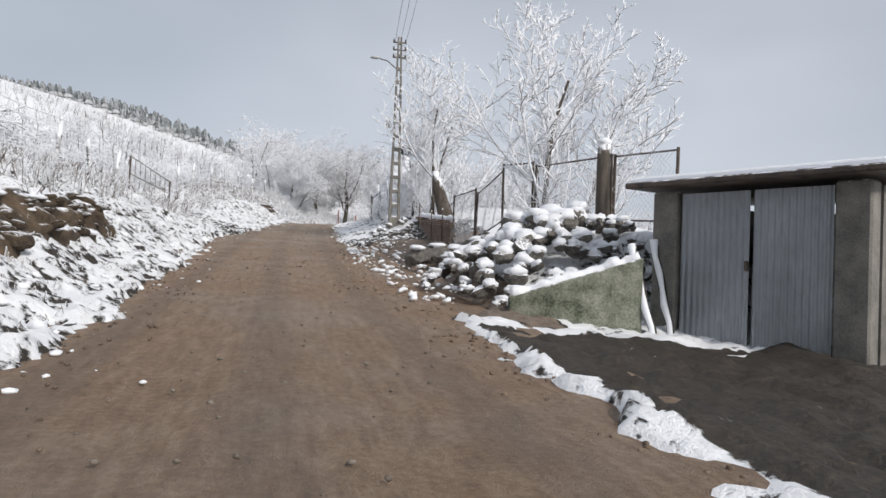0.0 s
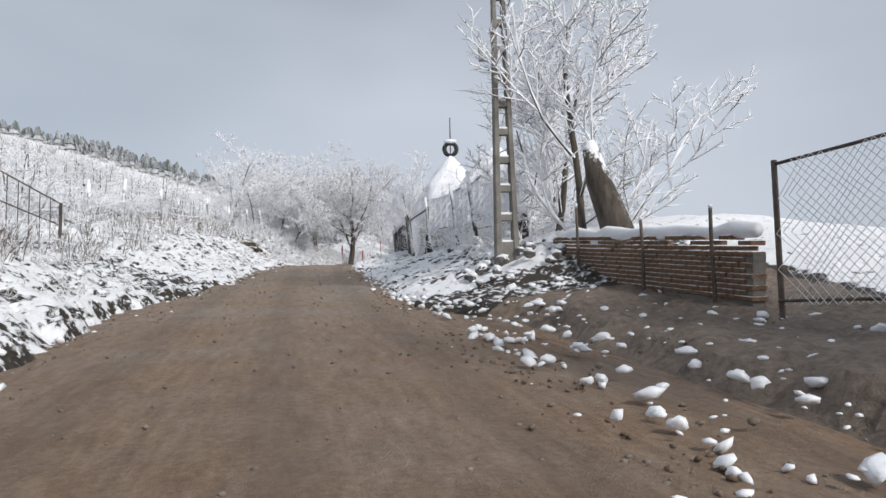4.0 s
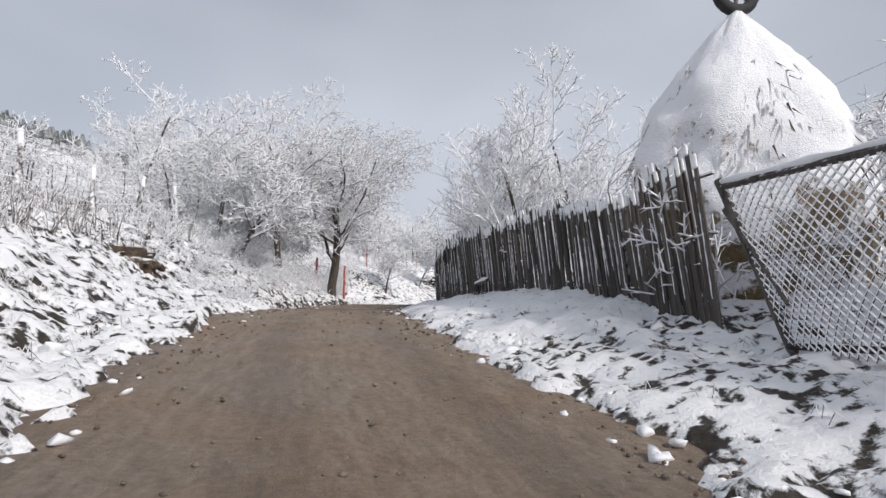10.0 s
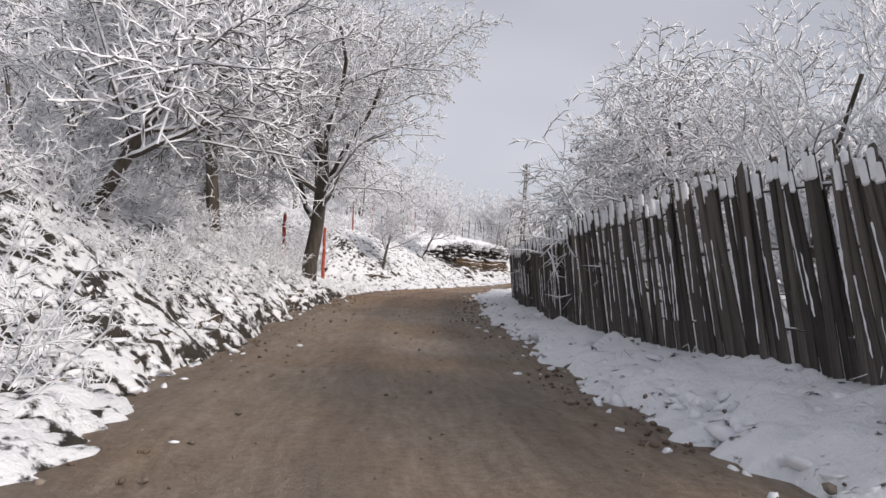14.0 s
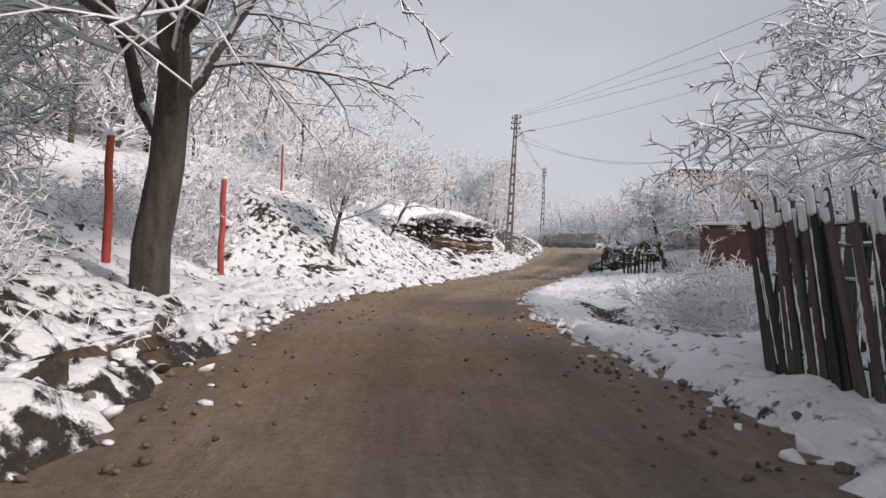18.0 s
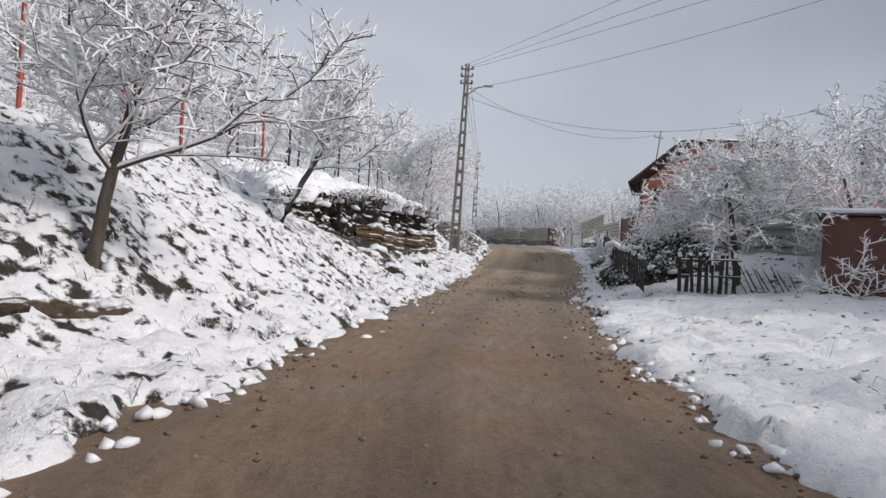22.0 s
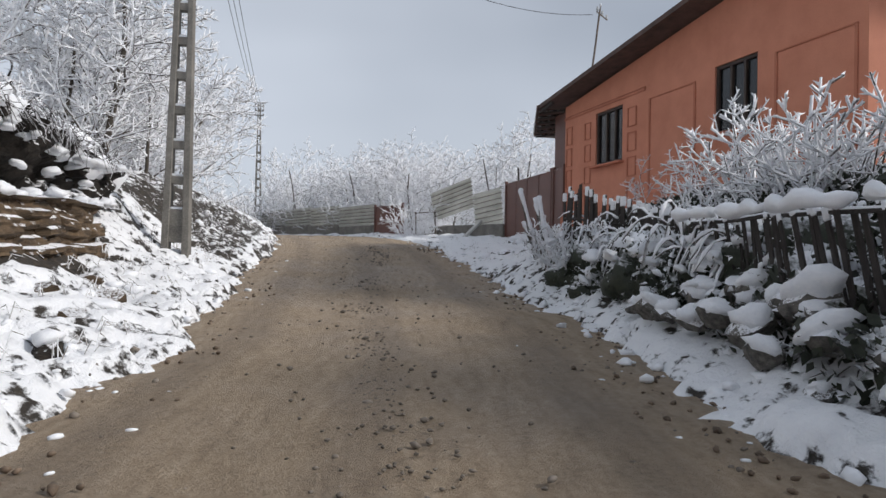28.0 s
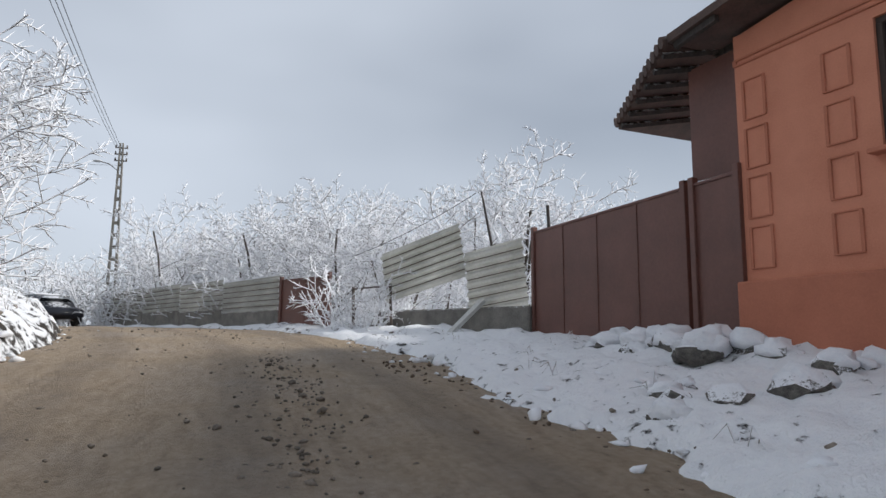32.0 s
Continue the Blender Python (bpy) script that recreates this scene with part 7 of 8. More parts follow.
stake(-2.55, 33.2, 0.95, 0.16, M_DARKWOOD, "short black stump at the edge of the snowy bank", name="stump", z=floor_z(-2.55, 33.2) - 0.1, category="stump")


def brick_wall():
    a, b = Vector((-0.42, 24.35, 0)), Vector((-2.15, 30.1, 0))
    e = thing("brick_wall", (a.x, a.y, 2.0), math.degrees(math.atan2(b.y - a.y, b.x - a.x)), "low wall of stacked old bricks under a cap of snow", "wall")
    L = (b - a).length
    bm = bmesh.new()
    box(bm, L / 2, 0.0, 0.45, L - 0.02, 0.2, 0.9, rot=Euler((0, -0.09, 0)).to_matrix())
    part("mortar_core", bm, M_CONCRETE, e)
    vs = []
    for k in range(3):
        bm = bmesh.new()
        box(bm, 0, 0, 0, 0.235 + 0.01 * k, 0.25, 0.062, bevel=0.006)
        me = bpy.data.meshes.new("brick")
        bm.to_mesh(me)
        bm.free()
        me.materials.append(M_BRICK)
        vs.append(me)
    rnd = random.Random(6)
    for row in range(12):
        x = 0.13 + (0.12 if row % 2 else 0)
        while x < L - 0.1:
            if not (row > 9 and rnd.random() < 0.35):
                o = new("brick", rnd.choice(vs))
                o.parent = e
                o.matrix_local = Matrix.Translation((x, rnd.uniform(-.012, .012), 0.02 + row * 0.074 + 0.09 * x)) @ Euler((0, -0.09 + rnd.uniform(-.03, .03), rnd.uniform(-.03, .03))).to_matrix().to_4x4()
            x += 0.25
    link_mesh("snow_cap", *chain([(L * k / 14, 0.02 * math.sin(k * 3), 0.93 + 0.09 * L * k / 14 + 0.03 * math.sin(k * 2.3)) for k in range(15)], [0.10 + 0.03 * math.sin(k * 1.7) for k in range(15)], 8), M_SNOW, e, smooth=True)


brick_wall()
for x, y, z, h in ((-1.74, 28.74, 2.4, 1.5), (-1.09, 26.58, 2.15, 1.2), (-0.6, 24.9, 2.0, 1.3)):
    stake(x - 0.25, y - 0.1, h, 0.03, M_STEEL, "thin leaning steel stake before the brick wall", group="wall stakes", z=z)
# leaning dead trunk by the pole
e = thing("dead_trunk", (-1.0, 29.8, 2.9), 0, "thick leaning dead trunk stripped and streaked with snow", "tree trunk")
link_mesh("trunk", *chain([(0.3, 0.0, -0.2), (0.05, 0.05, 0.8), (-0.25, 0.1, 1.7), (-0.42, 0.1, 2.5)], [0.42, 0.34, 0.27, 0.16], 9), M_BARK, e, smooth=True)
link_mesh("snow_cap", *chain([(-0.30, 0.1, 2.0), (-0.44, 0.1, 2.58)], [0.12, 0.13], 7), M_SNOW, e, smooth=True)


def bar_gate():
    a, b = Vector((-16.43, 31.7, 4.1)), Vector((-15.23, 33.47, 3.35))
    e = thing("bar_gate", tuple(b), 0, "rusty steel bar gate at the edge of the field", "gate")
    d = a - b
    for k in range(9):
        p = d * (k / 8)
        link_mesh("bar", *chain([tuple(p + Vector((0, 0, -0.4))), tuple(p + Vector((0, 0, 1.62 + 0.03 * k)))], 0.013 if k not in (0, 8) else 0.045, 5), M_STEEL, e)
    for h in (0.15, 1.0, 1.6):
        link_mesh("rail", *chain([(0, 0, h), tuple(d + Vector((0, 0, h + (0.25 if h > 1.5 else 0))))], 0.02, 5), M_STEEL, e)


bar_gate()

# ---------------------------------------------------------------- sheds and clutter by the house
def shed():
    a, b = (3.04, 88.5), (4.0, 87.29)
    e = thing("shed", (a[0], a[1], 5.0), math.degrees(math.atan2(b[1] - a[1], b[0] - a[0])), "brown sheet-metal shed with snow on its roof", "shed")
    W, D, H = 1.9, 2.2, 2.0
    for cx, cy, sx, sy in ((W / 2, 0, W, 0.05), (W / 2, D, W, 0.05), (0, D / 2, 0.05, D - 0.06), (W, D / 2, 0.05, D - 0.06)):
        bm = bmesh.new()
        box(bm, cx, cy, H / 2, sx, sy, H, bevel=0.005)
        part("wall", bm, M_BROWN, e)
    for k in range(5):
        bm = bmesh.new()
        box(bm, 0.2 + k * 0.38, -0.035, H / 2, 0.03, 0.02, H - 0.1)
        part("batten", bm, M_BROWN, e)
    bm = bmesh.new()
    box(bm, W / 2, D / 2, H + 0.06, W + 0.3, D + 0.4, 0.06, bevel=0.01)
    part("roof", bm, M_STEEL, e)
    bm = bmesh.new()
    box(bm, W / 2, D / 2, H + 0.14, W + 0.26, D + 0.36, 0.1, bevel=0.04)
    part("roof_snow", bm, M_SNOW, e)


shed()
e, length = sheet_panel("sheet_shed", (5.03, 92.47), (6.1, 90.9), 5.9, 7.45, 6, M_WHITESHEET, "pale horizontal sheet wall of a small shed", category="shed")
bm = bmesh.new()
box(bm, length / 2, 1.0, 0.75, length - 0.02, 1.9, 1.5)
part("body", bm, M_WOOD, e)
bm = bmesh.new()
box(bm, length / 2, 0.95, 1.6, length + 0.3, 2.4, 0.12, bevel=0.04)
part("roof_snow", bm, M_SNOW, e)
# stone retaining wall and wattle under the hedge
stone_heap("dry_stone_wall", 3.6, 97.6, 0.5, 2.4, 0.45, 40, "rough stones in the dark bank below the slat fence", (0.14, 0.3), seed=43, rz=-30, power=0.5)
rw = random.Random(9)
wattle = []
for x, y, h, lx, ly in ((7.56, 104.0, 1.38, -0.30, 0.29), (7.0, 103.18, 1.32, -0.19, 0.15), (7.35, 103.16, 0.98, -0.32, 0.46), (8.12, 104.43, 0.62, -0.26, 0.37), (7.35, 103.5, 0.85, -0.1, 0.15), (8.45, 104.6, 1.1, -0.18, 0.28)):
    z = floor_z(x, y) - 0.02
    e = stake(x, y, h, 0.05, M_CRUSTED, "snow-crusted fence stake leaning out of the hedge", group="hedge stakes", lean=(lx, ly), z=z, turn=0)
    rn = random.Random(int(x * 100))
    pts = [(lx * k / 12 - 0.035, ly * k / 12 - 0.02, h * k / 12 + 0.01) for k in range(4, 13)]
    link_mesh("snow_crust", *chain(pts, [rn.uniform(0.022, 0.05) for _ in pts], 7), M_SNOW, e, smooth=True)
mesh_panel("wire_fence", (7.5, 103.95), (7.1, 102.9), 0.55, "rusted mesh fence piece between the leaning stakes", cell=0.035, r=0.005, frame_mat=M_DARKWOOD, posts=False, wire=M_STEEL)
row = []
for s, u, foot, top in ((130.3, 3.3, 0.8, 1.92), (129.4, 3.45, 0.85, 1.8), (128.0, 3.8, 0.95, 1.55), (126.4, 4.05, 1.0, 1.5)):
    p, t = road_at(s)
    row.append((p[0] + t[1] * u, p[1] - t[0] * u, p[2] + foot, p[2] + top))
palings("hedge_fence", row, "rotten dark boards standing in the snowy hedge", 1.0, spacing=0.10, width=0.125, mat=M_DARKWOOD, seed=37, uneven=0.12, rails=(0.5,), lean=0.05)
# overgrown hedge that hangs over the verge
def hedge():
    rnd = random.Random(12)
    x0, y0 = 6.2, 101.5
    z0 = floor_z(x0, y0)
    e = thing("hedge", (x0, y0, z0), 0, "dark ivy hedge hanging over the verge under pads of snow", "hedge")
    shapes = []
    for k in range(4):
        bm = bmesh.new()
        bmesh.ops.create_icosphere(bm, subdivisions=3, radius=1.0)
        for v in bm.verts:
            v.co *= 1 + 0.5 * noise.noise(v.co * 1.6 + Vector((k * 7.7, 1, 0))) + 0.35 * noise.noise(v.co * 4.5 + Vector((0, k * 3.9, 2)))
        me = bpy.data.meshes.new("clump")
        bm.to_mesh(me)
        bm.free()
        me.materials.append(M_IVY)
        me.polygons.foreach_set("use_smooth", [True] * len(me.polygons))
        shapes.append(me)
    leaf_v, leaf_f = [], []
    for k in range(26):
        t = (k + rnd.random()) / 26
        x, y, z = spot(130.2 - 6.0 * t, 3.35 + 0.5 * t + rnd.uniform(-.2, .35))
        z += rnd.uniform(-0.25, 0.2)
        q = rnd.uniform(0.35, 0.55)
        o = new("clump", rnd.choice(shapes))
        o.parent = e
        o.matrix_local = Matrix.Translation((x - x0, y - y0, z - z0)) @ Euler((0, 0, rnd.uniform(0, 6.3))).to_matrix().to_4x4() @ Matrix.Diagonal((q, q, q * 0.85, 1))
        for j in range(420):
            d = Vector((rnd.gauss(0, 1), rnd.gauss(0, 1), rnd.gauss(0, 1))).normalized()
            c0 = Vector((x - x0, y - y0, z - z0)) + d * q * rnd.uniform(0.95, 1.3)
            m = Euler((rnd.uniform(-1.4, 1.4), rnd.uniform(-1.4, 1.4), rnd.uniform(0, 6.3))).to_matrix()
            w = rnd.uniform(0.018, 0.042)
            n = len(leaf_v)
            leaf_v += [tuple(c0 + m @ Vector(p) * w) for p in ((-1, 0, 0), (-0.2, 0.6, 0.15), (1.1, 0, -0.1), (-0.2, -0.6, 0.15))]
            leaf_f.append((n, n + 1, n + 2, n + 3))
        for j in range(10):
            a, r = rnd.uniform(0, 6.3), q * rnd.uniform(0.2, 1.1)
            w = rnd.uniform(0.04, 0.12)
            o = new("snow_pad", rnd.choice(LUMPS))
            o.parent = e
            o.matrix_local = Matrix.Translation((x - x0 + r * math.cos(a), y - y0 + r * math.sin(a), z - z0 + q * 0.85 * math.sqrt(max(0.02, 1.25 - (r / q) ** 2)))) @ Euler((rnd.uniform(-.6, .6), rnd.uniform(-.6, .6), rnd.uniform(0, 6.3))).to_matrix().to_4x4() @ Matrix.Diagonal((w * 1.3, w, w * 0.85, 1))
    for k in range(85):
        s = rnd.uniform(125.2, 130.8)
        c = Vector(spot(s, 3.3 + rnd.uniform(-0.25, 0.5), rnd.uniform(0.1, 0.75))) - Vector((x0, y0, z0))
        w = rnd.uniform(0.05, 0.14)
        o = new("snow_pad", rnd.choice(LUMPS))
        o.parent = e
        o.matrix_local = Matrix.Translation(c) @ Euler((rnd.uniform(-.5, .5), rnd.uniform(-.5, .5), rnd.uniform(0, 6.3))).to_matrix().to_4x4() @ Matrix.Diagonal((w * 1.3, w, w * 0.9, 1))
    for k in range(80):
        s = rnd.uniform(125.5, 130.6)
        p, t = road_at(s)
        out = Vector((-t[1], t[0], 0))
        a = Vector(spot(s, 3.55, 0.25 + 0.65 * rnd.random())) - Vector((x0, y0, z0))
        side = Vector((t[0], t[1], 0)) * rnd.uniform(-.6, .6)
        reach, fall = rnd.uniform(0.08, 0.5), rnd.uniform(0.1, 0.8)
        pts = [a + (out * reach + side) * f + Vector((0, 0, 0.22 * math.sin(f * 2.2) - fall * f * f)) for f in (0, 0.2, 0.4, 0.6, 0.8, 1.0)]
        link_mesh("cane", *chain([tuple(c) for c in pts], [rnd.uniform(0.010, 0.030) for _ in range(5)] + [0.008], 6), M_SNOWCANE, e, smooth=True)
    o = link_mesh("foliage", leaf_v, leaf_f, M_IVY, e)
    o["kind"] = "stuff"


hedge()
for s, u, q in ((130.1, 3.15, 0.55), (129.5, 3.2, 0.5), (128.6, 3.5, 0.42)):
    x, y, z = spot(s, u)
    plant("candelabra", x, y, q, s * 70, "stool of snow-thick sprouts growing out of the hedge", "hedge sprouts", z=z + 0.25, name="bush", category="bush")
# rubbish cage and plank by the sheets
mesh_panel("wire_cage", (14.2, 117.9), (14.15, 116.4), 0.95, "bent wire cage full of snowy twigs", za=6.55, zb=6.55, cell=0.14)
e = thing("plank", (13.85, 114.3, 6.35), 0, "pale plank leaning against the footing", "plank")
link_mesh("board", *chain([(0, 0, 0), (0.55, -0.5, 0.75)], 0.07, 4), M_WHITESHEET, e)
palings("low_board_fence", [(7.0, 98.3, 6.35, 6.85), (9.0, 102.2, 6.4, 6.9)], "low weathered board fence before the house", 0.5, spacing=0.16, width=0.07, seed=33, rails=(0.7,))


# parked car at the far end of the lane
def car():
    x, y = 12.9, 139.0
    e = thing("car", (x, y, floor_z(x, y) + 0.05), 8, "dark parked car with snow on its roof", "car")
    prof = ((-2.0, 0.35), (-2.05, 0.75), (-1.2, 0.9), (-0.6, 1.38), (0.9, 1.42), (1.6, 0.98), (2.05, 0.9), (2.1, 0.35))
    bm = bmesh.new()
    f = bm.faces.new([bm.verts.new((-0.82, yy, zz)) for yy, zz in prof])
    r = bmesh.ops.extrude_face_region(bm, geom=[f])
    bmesh.ops.translate(bm, verts=[q for q in r["geom"] if isinstance(q, bmesh.types.BMVert)], vec=(1.64, 0, 0))
    bmesh.ops.recalc_face_normals(bm, faces=bm.faces)
    bmesh.ops.bevel(bm, geom=bm.edges[:], offset=0.07, segments=2, affect="EDGES")
    part("body", bm, M_CAR, e, smooth=True)
    bm = bmesh.new()
    box(bm, 0, -0.93, 1.14, 1.3, 0.03, 0.36, rot=Euler((0.9, 0, 0)).to_matrix(), bevel=0.01)
    part("windscreen", bm, M_GLASS, e)
    for sx in (-0.8, 0.8):
        for sy in (-1.3, 1.3):
            bm = bmesh.new()
            bmesh.ops.create_cone(bm, cap_ends=True, segments=18, radius1=0.32, radius2=0.32, depth=0.2, matrix=Matrix.Translation((sx, sy, 0.3)) @ Euler((0, math.pi / 2, 0)).to_matrix().to_4x4())
            w = part("wheel", bm, M_RUBBER, e)
    bm = bmesh.new()
    box(bm, 0, 0.2, 1.45, 1.4, 1.3, 0.08, bevel=0.035)
    part("roof_snow", bm, M_SNOW, e)


car()

# ---------------------------------------------------------------- loose stuff: snow clods, tufts, stones, far wood
def joined(name, pieces, material, label, category):
    """Many small copies of mesh data in one mesh; pieces: rows of mesh, 4x4 matrix."""
    vs, fs, n = [], [], 0
    for me, m in pieces:
        co = np.empty(len(me.vertices) * 3)
        me.vertices.foreach_get("co", co)
        co = co.reshape(-1, 3)
        a = np.array(m)
        vs.append(co @ a[:3, :3].T + a[:3, 3])
        fs += [[v + n for v in p.vertices] for p in me.polygons]
        n += len(co)
    me = bpy.data.meshes.new(name)
    me.from_pydata(np.concatenate(vs).tolist(), [], fs)
    me.polygons.foreach_set("use_smooth", [True] * len(me.polygons))
    me.materials.append(material)
    return tagged(new(name, me), label, category, kind="stuff")


LOWPAD = []
for k in range(4):
    bm = bmesh.new()
    bmesh.ops.create_icosphere(bm, subdivisions=1, radius=1.0)
    for v in bm.verts:
        v.co *= 1 + 0.5 * noise.noise(v.co * 2.2 + Vector((k * 5.1, 0, 0)))
        v.co.z *= 0.55
    me = bpy.data.meshes.new("clod")
    bm.to_mesh(me)
    bm.free()
    LOWPAD.append(me)
rc = random.Random(77)
clods, gravel = [], []
for k in range(2600):
    s = rc.uniform(21, 150)
    side = -1 if rc.random() < 0.45 else 1
    u = side * (verge(s, side) - 0.05 + abs(rc.gauss(0, 0.45)) * (1 if rc.random() < 0.75 else -0.8))
    if side > 0 and 39 < s < 50:
        u = rc.uniform(1.8, 5.8)
    if side > 0 and s < 36:
        continue
    x, y, z = spot(s, u)
    if abs(u) < verge(s, side):
        z = float(road_at(s)[0][2]) - 0.01
    q = (0.016 + 0.055 * rc.random() ** 1.6) * (1.0 if abs(u) > verge(s, side) else 0.7)
    m = Matrix.Translation((x, y, z + q * 0.2 + (0.03 if abs(u) > verge(s, side) + 0.15 else 0))) @ Euler((0, 0, rc.uniform(0, 6.3))).to_matrix().to_4x4() @ Matrix.Diagonal((q * rc.uniform(0.8, 1.8), q, q * 0.9, 1))
    if rc.random() < 0.6:
        clods.append((rc.choice(LOWPAD if q < 0.05 else LUMPS), m))
    else:
        gravel.append((rc.choice(PEBBLES), m @ Matrix.Diagonal((0.8, 0.9, 0.8, 1))))
for k in range(520):
    s = rc.uniform(31.5, 50)
    u = rc.uniform(2.3, 6.3) if s > 38 else 2.3 + abs(rc.gauss(0, 0.8))
    if s < 38 and rc.random() < 0.5:
        continue
    x, y, z = spot(s, u)
    q = 0.018 + 0.062 * rc.random() ** 2.0
    clods.append((rc.choice(LUMPS if q > 0.05 else LOWPAD), Matrix.Translation((x, y, max(z, float(road_at(s)[0][2])) + 0.05 + q * 0.2)) @ Euler((rc.uniform(-.4, .4), rc.uniform(-.4, .4), rc.uniform(0, 6.3))).to_matrix().to_4x4() @ Matrix.Diagonal((q * rc.uniform(1.0, 1.6), q, q * 0.8, 1))))
for k in range(3000):
    s, u = rc.uniform(21, 150), (rc.gauss(0, 1.4) if rc.random() < 0.5 else rc.choice((-1, 1)) * rc.gauss(2.1, 0.3))
    if abs(u) > 3:
        continue
    x, y, z = spot(s, u)
    q = rc.uniform(0.008, 0.03)
    gravel.append((rc.choice(PEBBLES), Matrix.Translation((x, y, float(road_at(s)[0][2]) - 0.005)) @ Matrix.Diagonal((q * 1.3, q, q * 0.8, 1))))
for k in range(1100):
    s = rc.uniform(116, 141)
    u = 0.15 + 0.35 * math.sin(s * 0.33) + rc.gauss(0, 0.16 + 0.12 * (rc.random() < 0.3))
    p, t = road_at(s)
    q = rc.uniform(0.007, 0.02) if rc.random() < 0.96 else rc.uniform(0.025, 0.045)
    gravel.append((rc.choice(PEBBLES), Matrix.Translation((float(p[0] + t[1] * u), float(p[1] - t[0] * u), float(p[2]) - 0.004)) @ Matrix.Rotation(rc.uniform(0, 6.3), 4, "Z") @ Matrix.Diagonal((q * 1.5, q, q * 0.75, 1))))
joined("snow_clods", clods, M_SNOW, "small clods of snow strewn along the road edges", "snow")
joined("gravel", gravel, M_PEBBLE, "loose stones and gravel along the road edges", "gravel")

LOW = []
for k in range(6):
    bm = bmesh.new()
    bmesh.ops.create_icosphere(bm, subdivisions=1, radius=1.0)
    for v in bm.verts:
        v.co *= 1 + 0.8 * noise.noise(v.co * 1.5 + Vector((k * 5.1, 2, 0))) + 0.3 * noise.noise(v.co * 3.4 + Vector((0, k * 3.3, 0)))
        v.co.z *= 0.65
    me = bpy.data.meshes.new("lump")
    bm.to_mesh(me)
    bm.free()
    LOW.append(me)
mounds = []
for k in range(1300):
    s = rc.uniform(20, 150)
    if rc.random() < 0.72:
        u = -(verge(s, -1) + 0.3 + abs(rc.gauss(0, 2.0)))
    else:
        u = 3.2 + abs(rc.gauss(0, 1.6))
        if 36 < s < 50 and u < 6 or s < 36:
            continue
    x, y, z = spot(s, u)
    q = rc.uniform(0.04, 0.10) if u < 0 else rc.uniform(0.035, 0.085)
    mounds.append((rc.choice(LOW if q < 0.09 else LUMPS), Matrix.Translation((x, y, z + 0.04)) @ Euler((rc.uniform(-.5, .5), rc.uniform(-.5, .5), rc.uniform(0, 6.3))).to_matrix().to_4x4() @ Matrix.Diagonal((q * rc.uniform(0.8, 1.9), q, q * rc.uniform(0.6, 1.2), 1))))
for k in range(480):
    s, u = rc.uniform(119.5, 132.5), rc.uniform(3.6, 6.2)
    x, y, z = spot(s, u)
    q = rc.uniform(0.06, 0.16)
    if y > 103.2:
        z, q = z - 0.2, q * 0.5
    mounds.append((rc.choice(LOW if q < 0.09 else LUMPS), Matrix.Translation((x, y, z + rc.uniform(0.08, 0.4))) @ Euler((rc.uniform(-.5, .5), rc.uniform(-.5, .5), rc.uniform(0, 6.3))).to_matrix().to_4x4() @ Matrix.Diagonal((q * rc.uniform(1.0, 1.7), q, q * rc.uniform(0.4, 0.8), 1))))
for k in range(900):
    s = rc.uniform(40, 140) if rc.random() < 0.6 else rc.uniform(96, 110)
    side = 1 if rc.random() < 0.7 else -1
    u = side * (verge(s, side) + rc.gauss(0.05, 0.2))
    x, y, z = spot(s, u)
    q = rc.uniform(0.025, 0.075)
    mounds.append((rc.choice(LOW if q < 0.09 else LUMPS), Matrix.Translation((x, y, z + 0.01)) @ Euler((rc.uniform(-.6, .6), rc.uniform(-.6, .6), radians(heading(s) + 90) + rc.uniform(-.5, .5))).to_matrix().to_4x4() @ Matrix.Diagonal((q * rc.uniform(1.0, 2.0), q, q * rc.uniform(0.7, 1.2), 1))))
for k in range(380):
    s, u = rc.uniform(76, 99), -(2.0 + abs(rc.gauss(0, 1.4)))
    x, y, z = spot(s, u)
    q = rc.uniform(0.035, 0.10)
    mounds.append((rc.choice(LOW if q < 0.09 else LUMPS), Matrix.Translation((x, y, z + 0.05)) @ Euler((rc.uniform(-.6, .6), rc.uniform(-.6, .6), rc.uniform(0, 6.3))).to_matrix().to_4x4() @ Matrix.Diagonal((q * rc.uniform(0.9, 1.6), q, q * rc.uniform(0.6, 1.1), 1))))
for k in range(450):
    s, u = rc.uniform(68, 98), 2.65 + abs(rc.gauss(0, 0.5))
    x, y, z = spot(s, u)
    q = rc.uniform(0.03, 0.09)
    mounds.append((rc.choice(LOW if q < 0.09 else LUMPS), Matrix.Translation((x, y, z + 0.05)) @ Euler((rc.uniform(-.6, .6), rc.uniform(-.6, .6), rc.uniform(0, 6.3))).to_matrix().to_4x4() @ Matrix.Diagonal((q * rc.uniform(0.9, 1.6), q, q * rc.uniform(0.6, 1.1), 1))))
for k in range(230):
    s, u = rc.uniform(102.4, 106.4), -rc.uniform(5.5, 7.6)
    x, y, z = spot(s, u)
    q = rc.uniform(0.04, 0.11)
    mounds.append((rc.choice(LOW), Matrix.Translation((x, y, z + rc.uniform(0.1, 0.85))) @ Euler((rc.uniform(-.6, .6), rc.uniform(-.6, .6), rc.uniform(0, 6.3))).to_matrix().to_4x4() @ Matrix.Diagonal((q * rc.uniform(0.9, 1.6), q, q * rc.uniform(0.5, 0.9), 1))))
mud = []
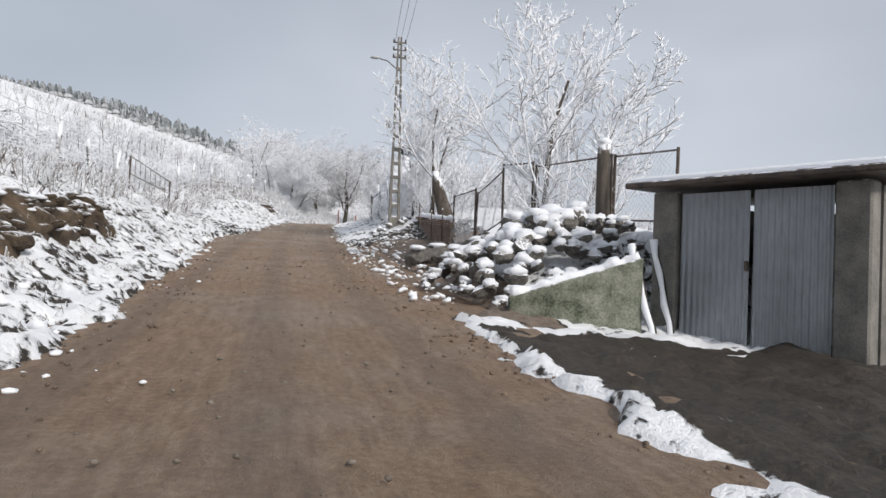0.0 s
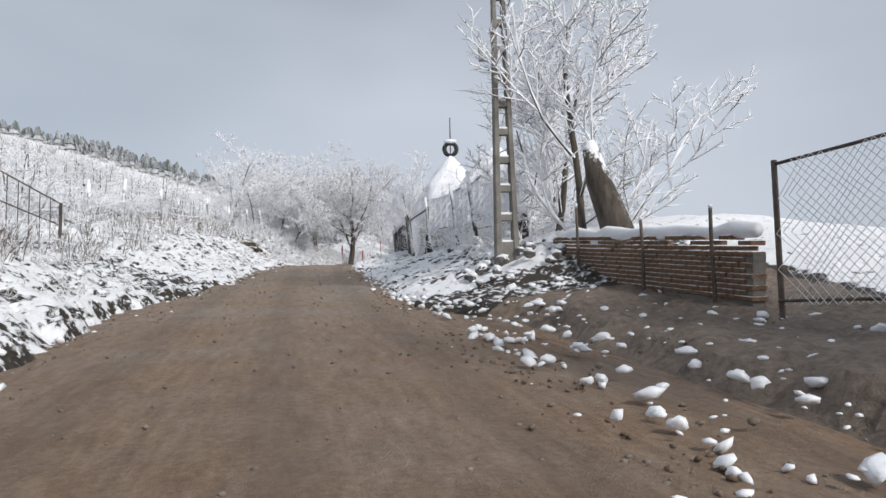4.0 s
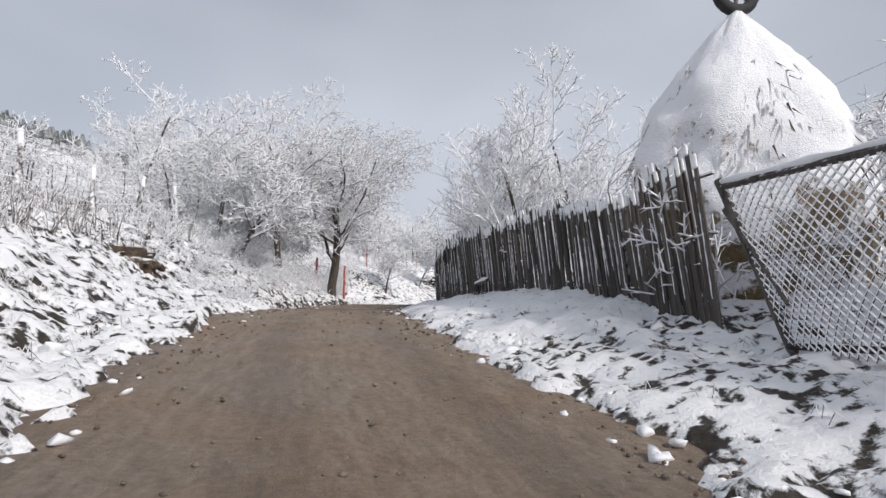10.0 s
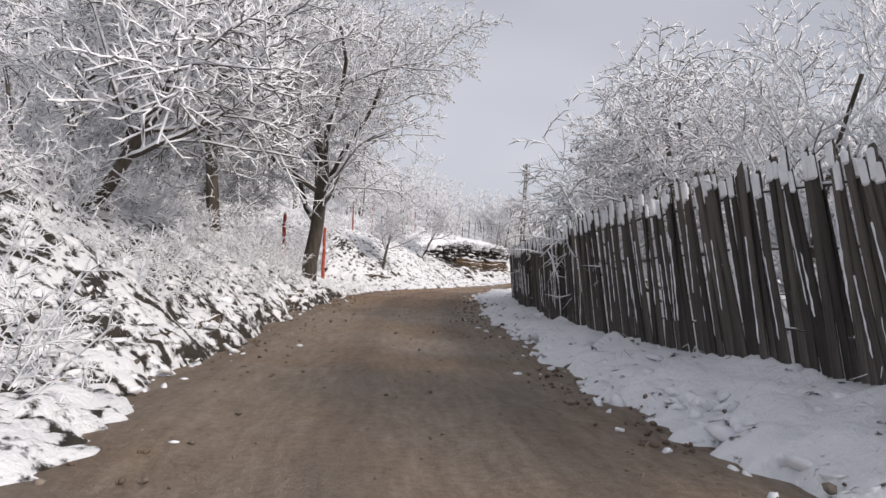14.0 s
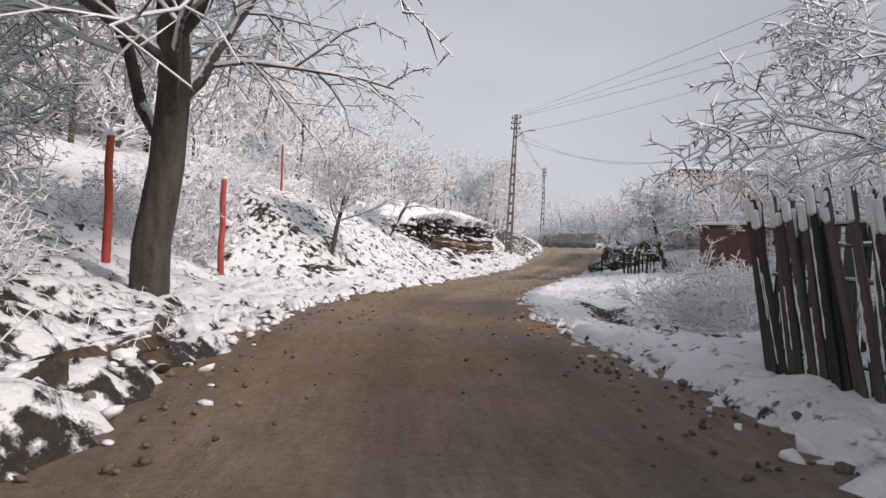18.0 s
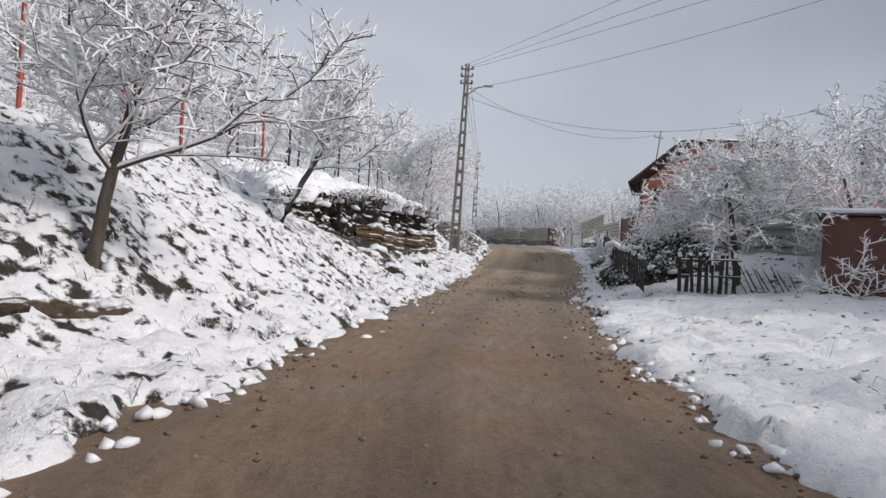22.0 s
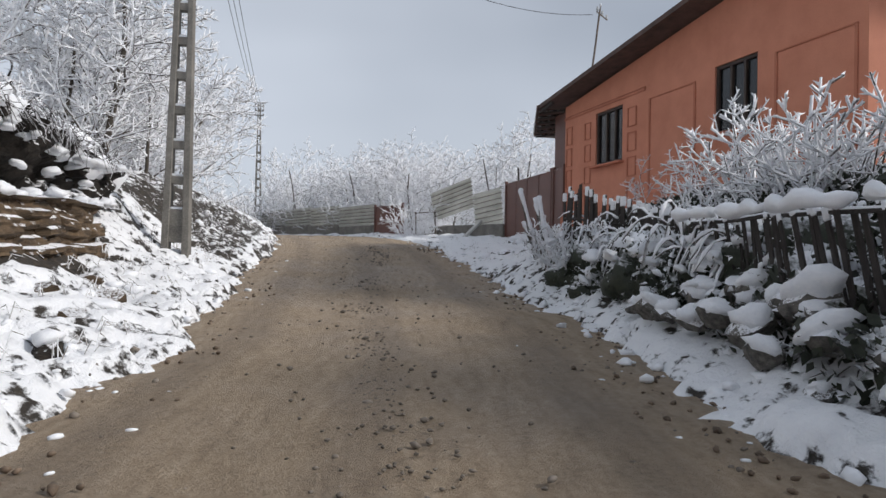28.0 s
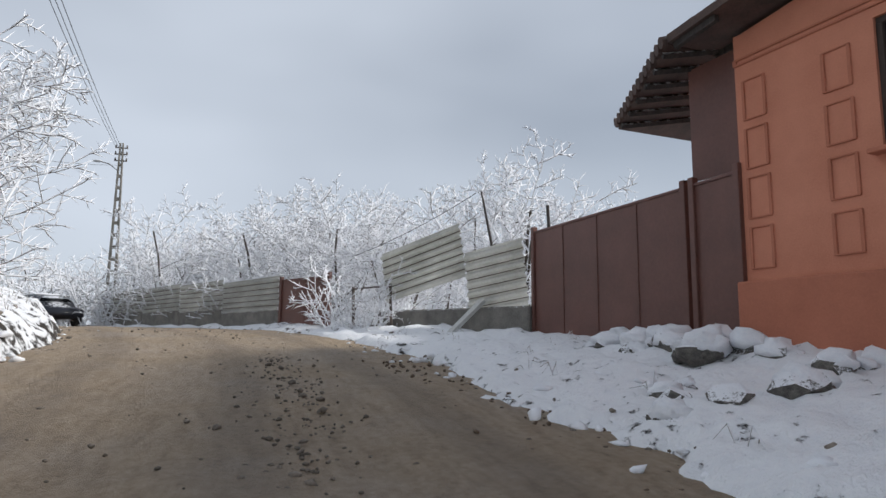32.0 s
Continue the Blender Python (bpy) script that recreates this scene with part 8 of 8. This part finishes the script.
for k in range(2600):
    s, side = rc.uniform(21, 140), (1 if rc.random() < 0.7 else -1)
    u = side * (verge(s, side) - 0.3 + rc.gauss(0, 0.28))
    p, t = road_at(s)
    q = rc.uniform(0.01, 0.034)
    mud.append((rc.choice(PEBBLES), Matrix.Translation((float(p[0] + t[1] * u), float(p[1] - t[0] * u), float(p[2]) + q * 0.15)) @ Euler((rc.uniform(-.5, .5), rc.uniform(-.5, .5), rc.uniform(0, 6.3))).to_matrix().to_4x4() @ Matrix.Diagonal((q * 1.4, q, q * 0.8, 1))))
joined("mud_clods", mud, M_LEAF, "clods of brown mud thrown up along the wheel tracks", "mud")
joined("snow_mounds", mounds, M_SNOW, "lumps of wet snow resting on grass tufts over the banks", "snow")


def tufts(count, name, label):
    rows = []
    for k in range(count):
        s = rc.uniform(20, 150)
        if rc.random() < 0.9:
            u = -(verge(s, -1) + 0.2 + abs(rc.gauss(0, 2.6)))
        else:
            u = 2.8 + abs(rc.gauss(0, 2.2))
            if 36 < s < 50 and u < 6 or s < 36:
                continue
        x, y, z = spot(s, u)
        for j in range(4):
            a, r = rc.uniform(0, 6.3), rc.uniform(0.08, 0.24)
            h = rc.uniform(0.06, 0.22)
            p = (x + rc.uniform(-.05, .05), y + rc.uniform(-.05, .05), z)
            q = (p[0] + r * 0.4 * math.cos(a), p[1] + r * 0.4 * math.sin(a), z + h)
            w = (p[0] + r * math.cos(a), p[1] + r * math.sin(a), z + h * rc.uniform(0.3, 0.9))
            rows.append((*p, *q, 0.005, 0.005))
            rows.append((*q, *w, 0.006, 0.003))
    me = quick_mesh(name, *tubes(rows, 3), M_BUSH)
    tagged(new(name, me), label, "grass", kind="stuff")


rows = []
for k in range(1800):
    s, u = rc.uniform(20, 84), -(4.5 + abs(rc.gauss(0, 6.0)))
    x, y, z = spot(s, u)
    for j in range(6):
        a, r, h = rc.uniform(0, 6.3), rc.uniform(0.1, 0.4), rc.uniform(0.2, 0.75)
        q = (x + r * 0.5 * math.cos(a), y + r * 0.5 * math.sin(a), z + h * 0.7)
        rows.append((x, y, z - 0.05, *q, 0.009, 0.008))
        rows.append((*q, x + r * math.cos(a), y + r * math.sin(a), z + h, 0.011, 0.004))
for k in range(2000):
    s, u = rc.uniform(52, 125), -rc.uniform(19, 66)
    p, t = road_at(s)
    x, y = float(p[0] + t[1] * u), float(p[1] - t[0] * u)
    f = min(1.0, max(0.0, (abs(u) - 20) / 60))
    z = float(p[2]) * (1 - f) + 3.0 * f + float(lay(s, u)) - 0.15
    for j in range(4):
        a, r, h = rc.uniform(0, 6.3), rc.uniform(0.2, 0.8), rc.uniform(0.4, 1.5)
        rows.append((x, y, z - 0.1, x + r * math.cos(a), y + r * math.sin(a), z + h, 0.022, 0.008))
tagged(new("brush", quick_mesh("brush", *tubes(rows, 3), M_BRUSH)), "low frosted brush and brambles over the open slope", "brush", kind="stuff")
leaves_v, leaves_f = [], []
IVY_END = su_of(6.7, 102.4)[0]
for k in range(18000):
    s = rc.uniform(119.5, IVY_END)
    u = rc.uniform(3.0, 6.0)
    x, y, z = spot(s, u)
    m = Euler((rc.uniform(-1.2, 1.2), rc.uniform(-1.2, 1.2), rc.uniform(0, 6.3))).to_matrix()
    q = rc.uniform(0.03, 0.075)
    c0 = Vector((x, y, z + rc.uniform(0.03, 0.5)))
    n = len(leaves_v)
    leaves_v += [tuple(c0 + m @ Vector(p) * q) for p in ((-1, 0, 0), (-0.2, 0.6, 0.15), (1.1, 0, -0.1), (-0.2, -0.6, 0.15))]
    leaves_f.append((n, n + 1, n + 2, n + 3))
tagged(new("ivy", quick_mesh("ivy", leaves_v, leaves_f, M_IVY)), "dark ivy and dead leaves covering the steep verge", "ivy", kind="stuff")
# standing water in the ditch
pts = []
for k in range(25):
    s = 97.4 + 5.4 * k / 24
    for sg in (-1, 1):
        p, t = road_at(s)
        u = 3.75 + 0.1 * math.sin(s) + sg * 0.36 * math.sin(math.pi * (k + 0.3) / 24.6)
        pts.append((float(p[0] + t[1] * u), float(p[1] - t[0] * u), float(p[2]) - 0.20))
tagged(new("ditch_water", quick_mesh("ditch_water", pts, [(2 * k, 2 * k + 1, 2 * k + 3, 2 * k + 2) for k in range(24)], M_WATER)), "dark still water in the roadside ditch", "water", kind="structure")
tufts(2600, "dry_grass", "dead grass stems bent over by snow on the banks")
rows = []
for k in range(1500):
    x, y = rc.uniform(-82, -38), rc.uniform(104, 160)
    s, u = su_of(x, y)
    f = min(1.0, max(0.0, (abs(u) - 20) / 60))
    z = float(road_at(s)[0][2]) * (1 - f) + 3.0 * f + float(lay(s, u)) - 0.5
    h = rc.uniform(1.4, 3.0)
    for j in range(3):
        rows.append((x, y, z + h * (0.05 + 0.27 * j), x + rc.uniform(-.2, .2), y, z + h * (0.5 + 0.25 * j), h * 0.34 * (1 - 0.24 * j), 0.12))
tagged(new("far_pine_wood", quick_mesh("far_pine_wood", *tubes(rows, 5), M_PINE)), "dark pine wood dusted with snow and greyed by painted haze on the distant ridge", "forest", kind="stuff")
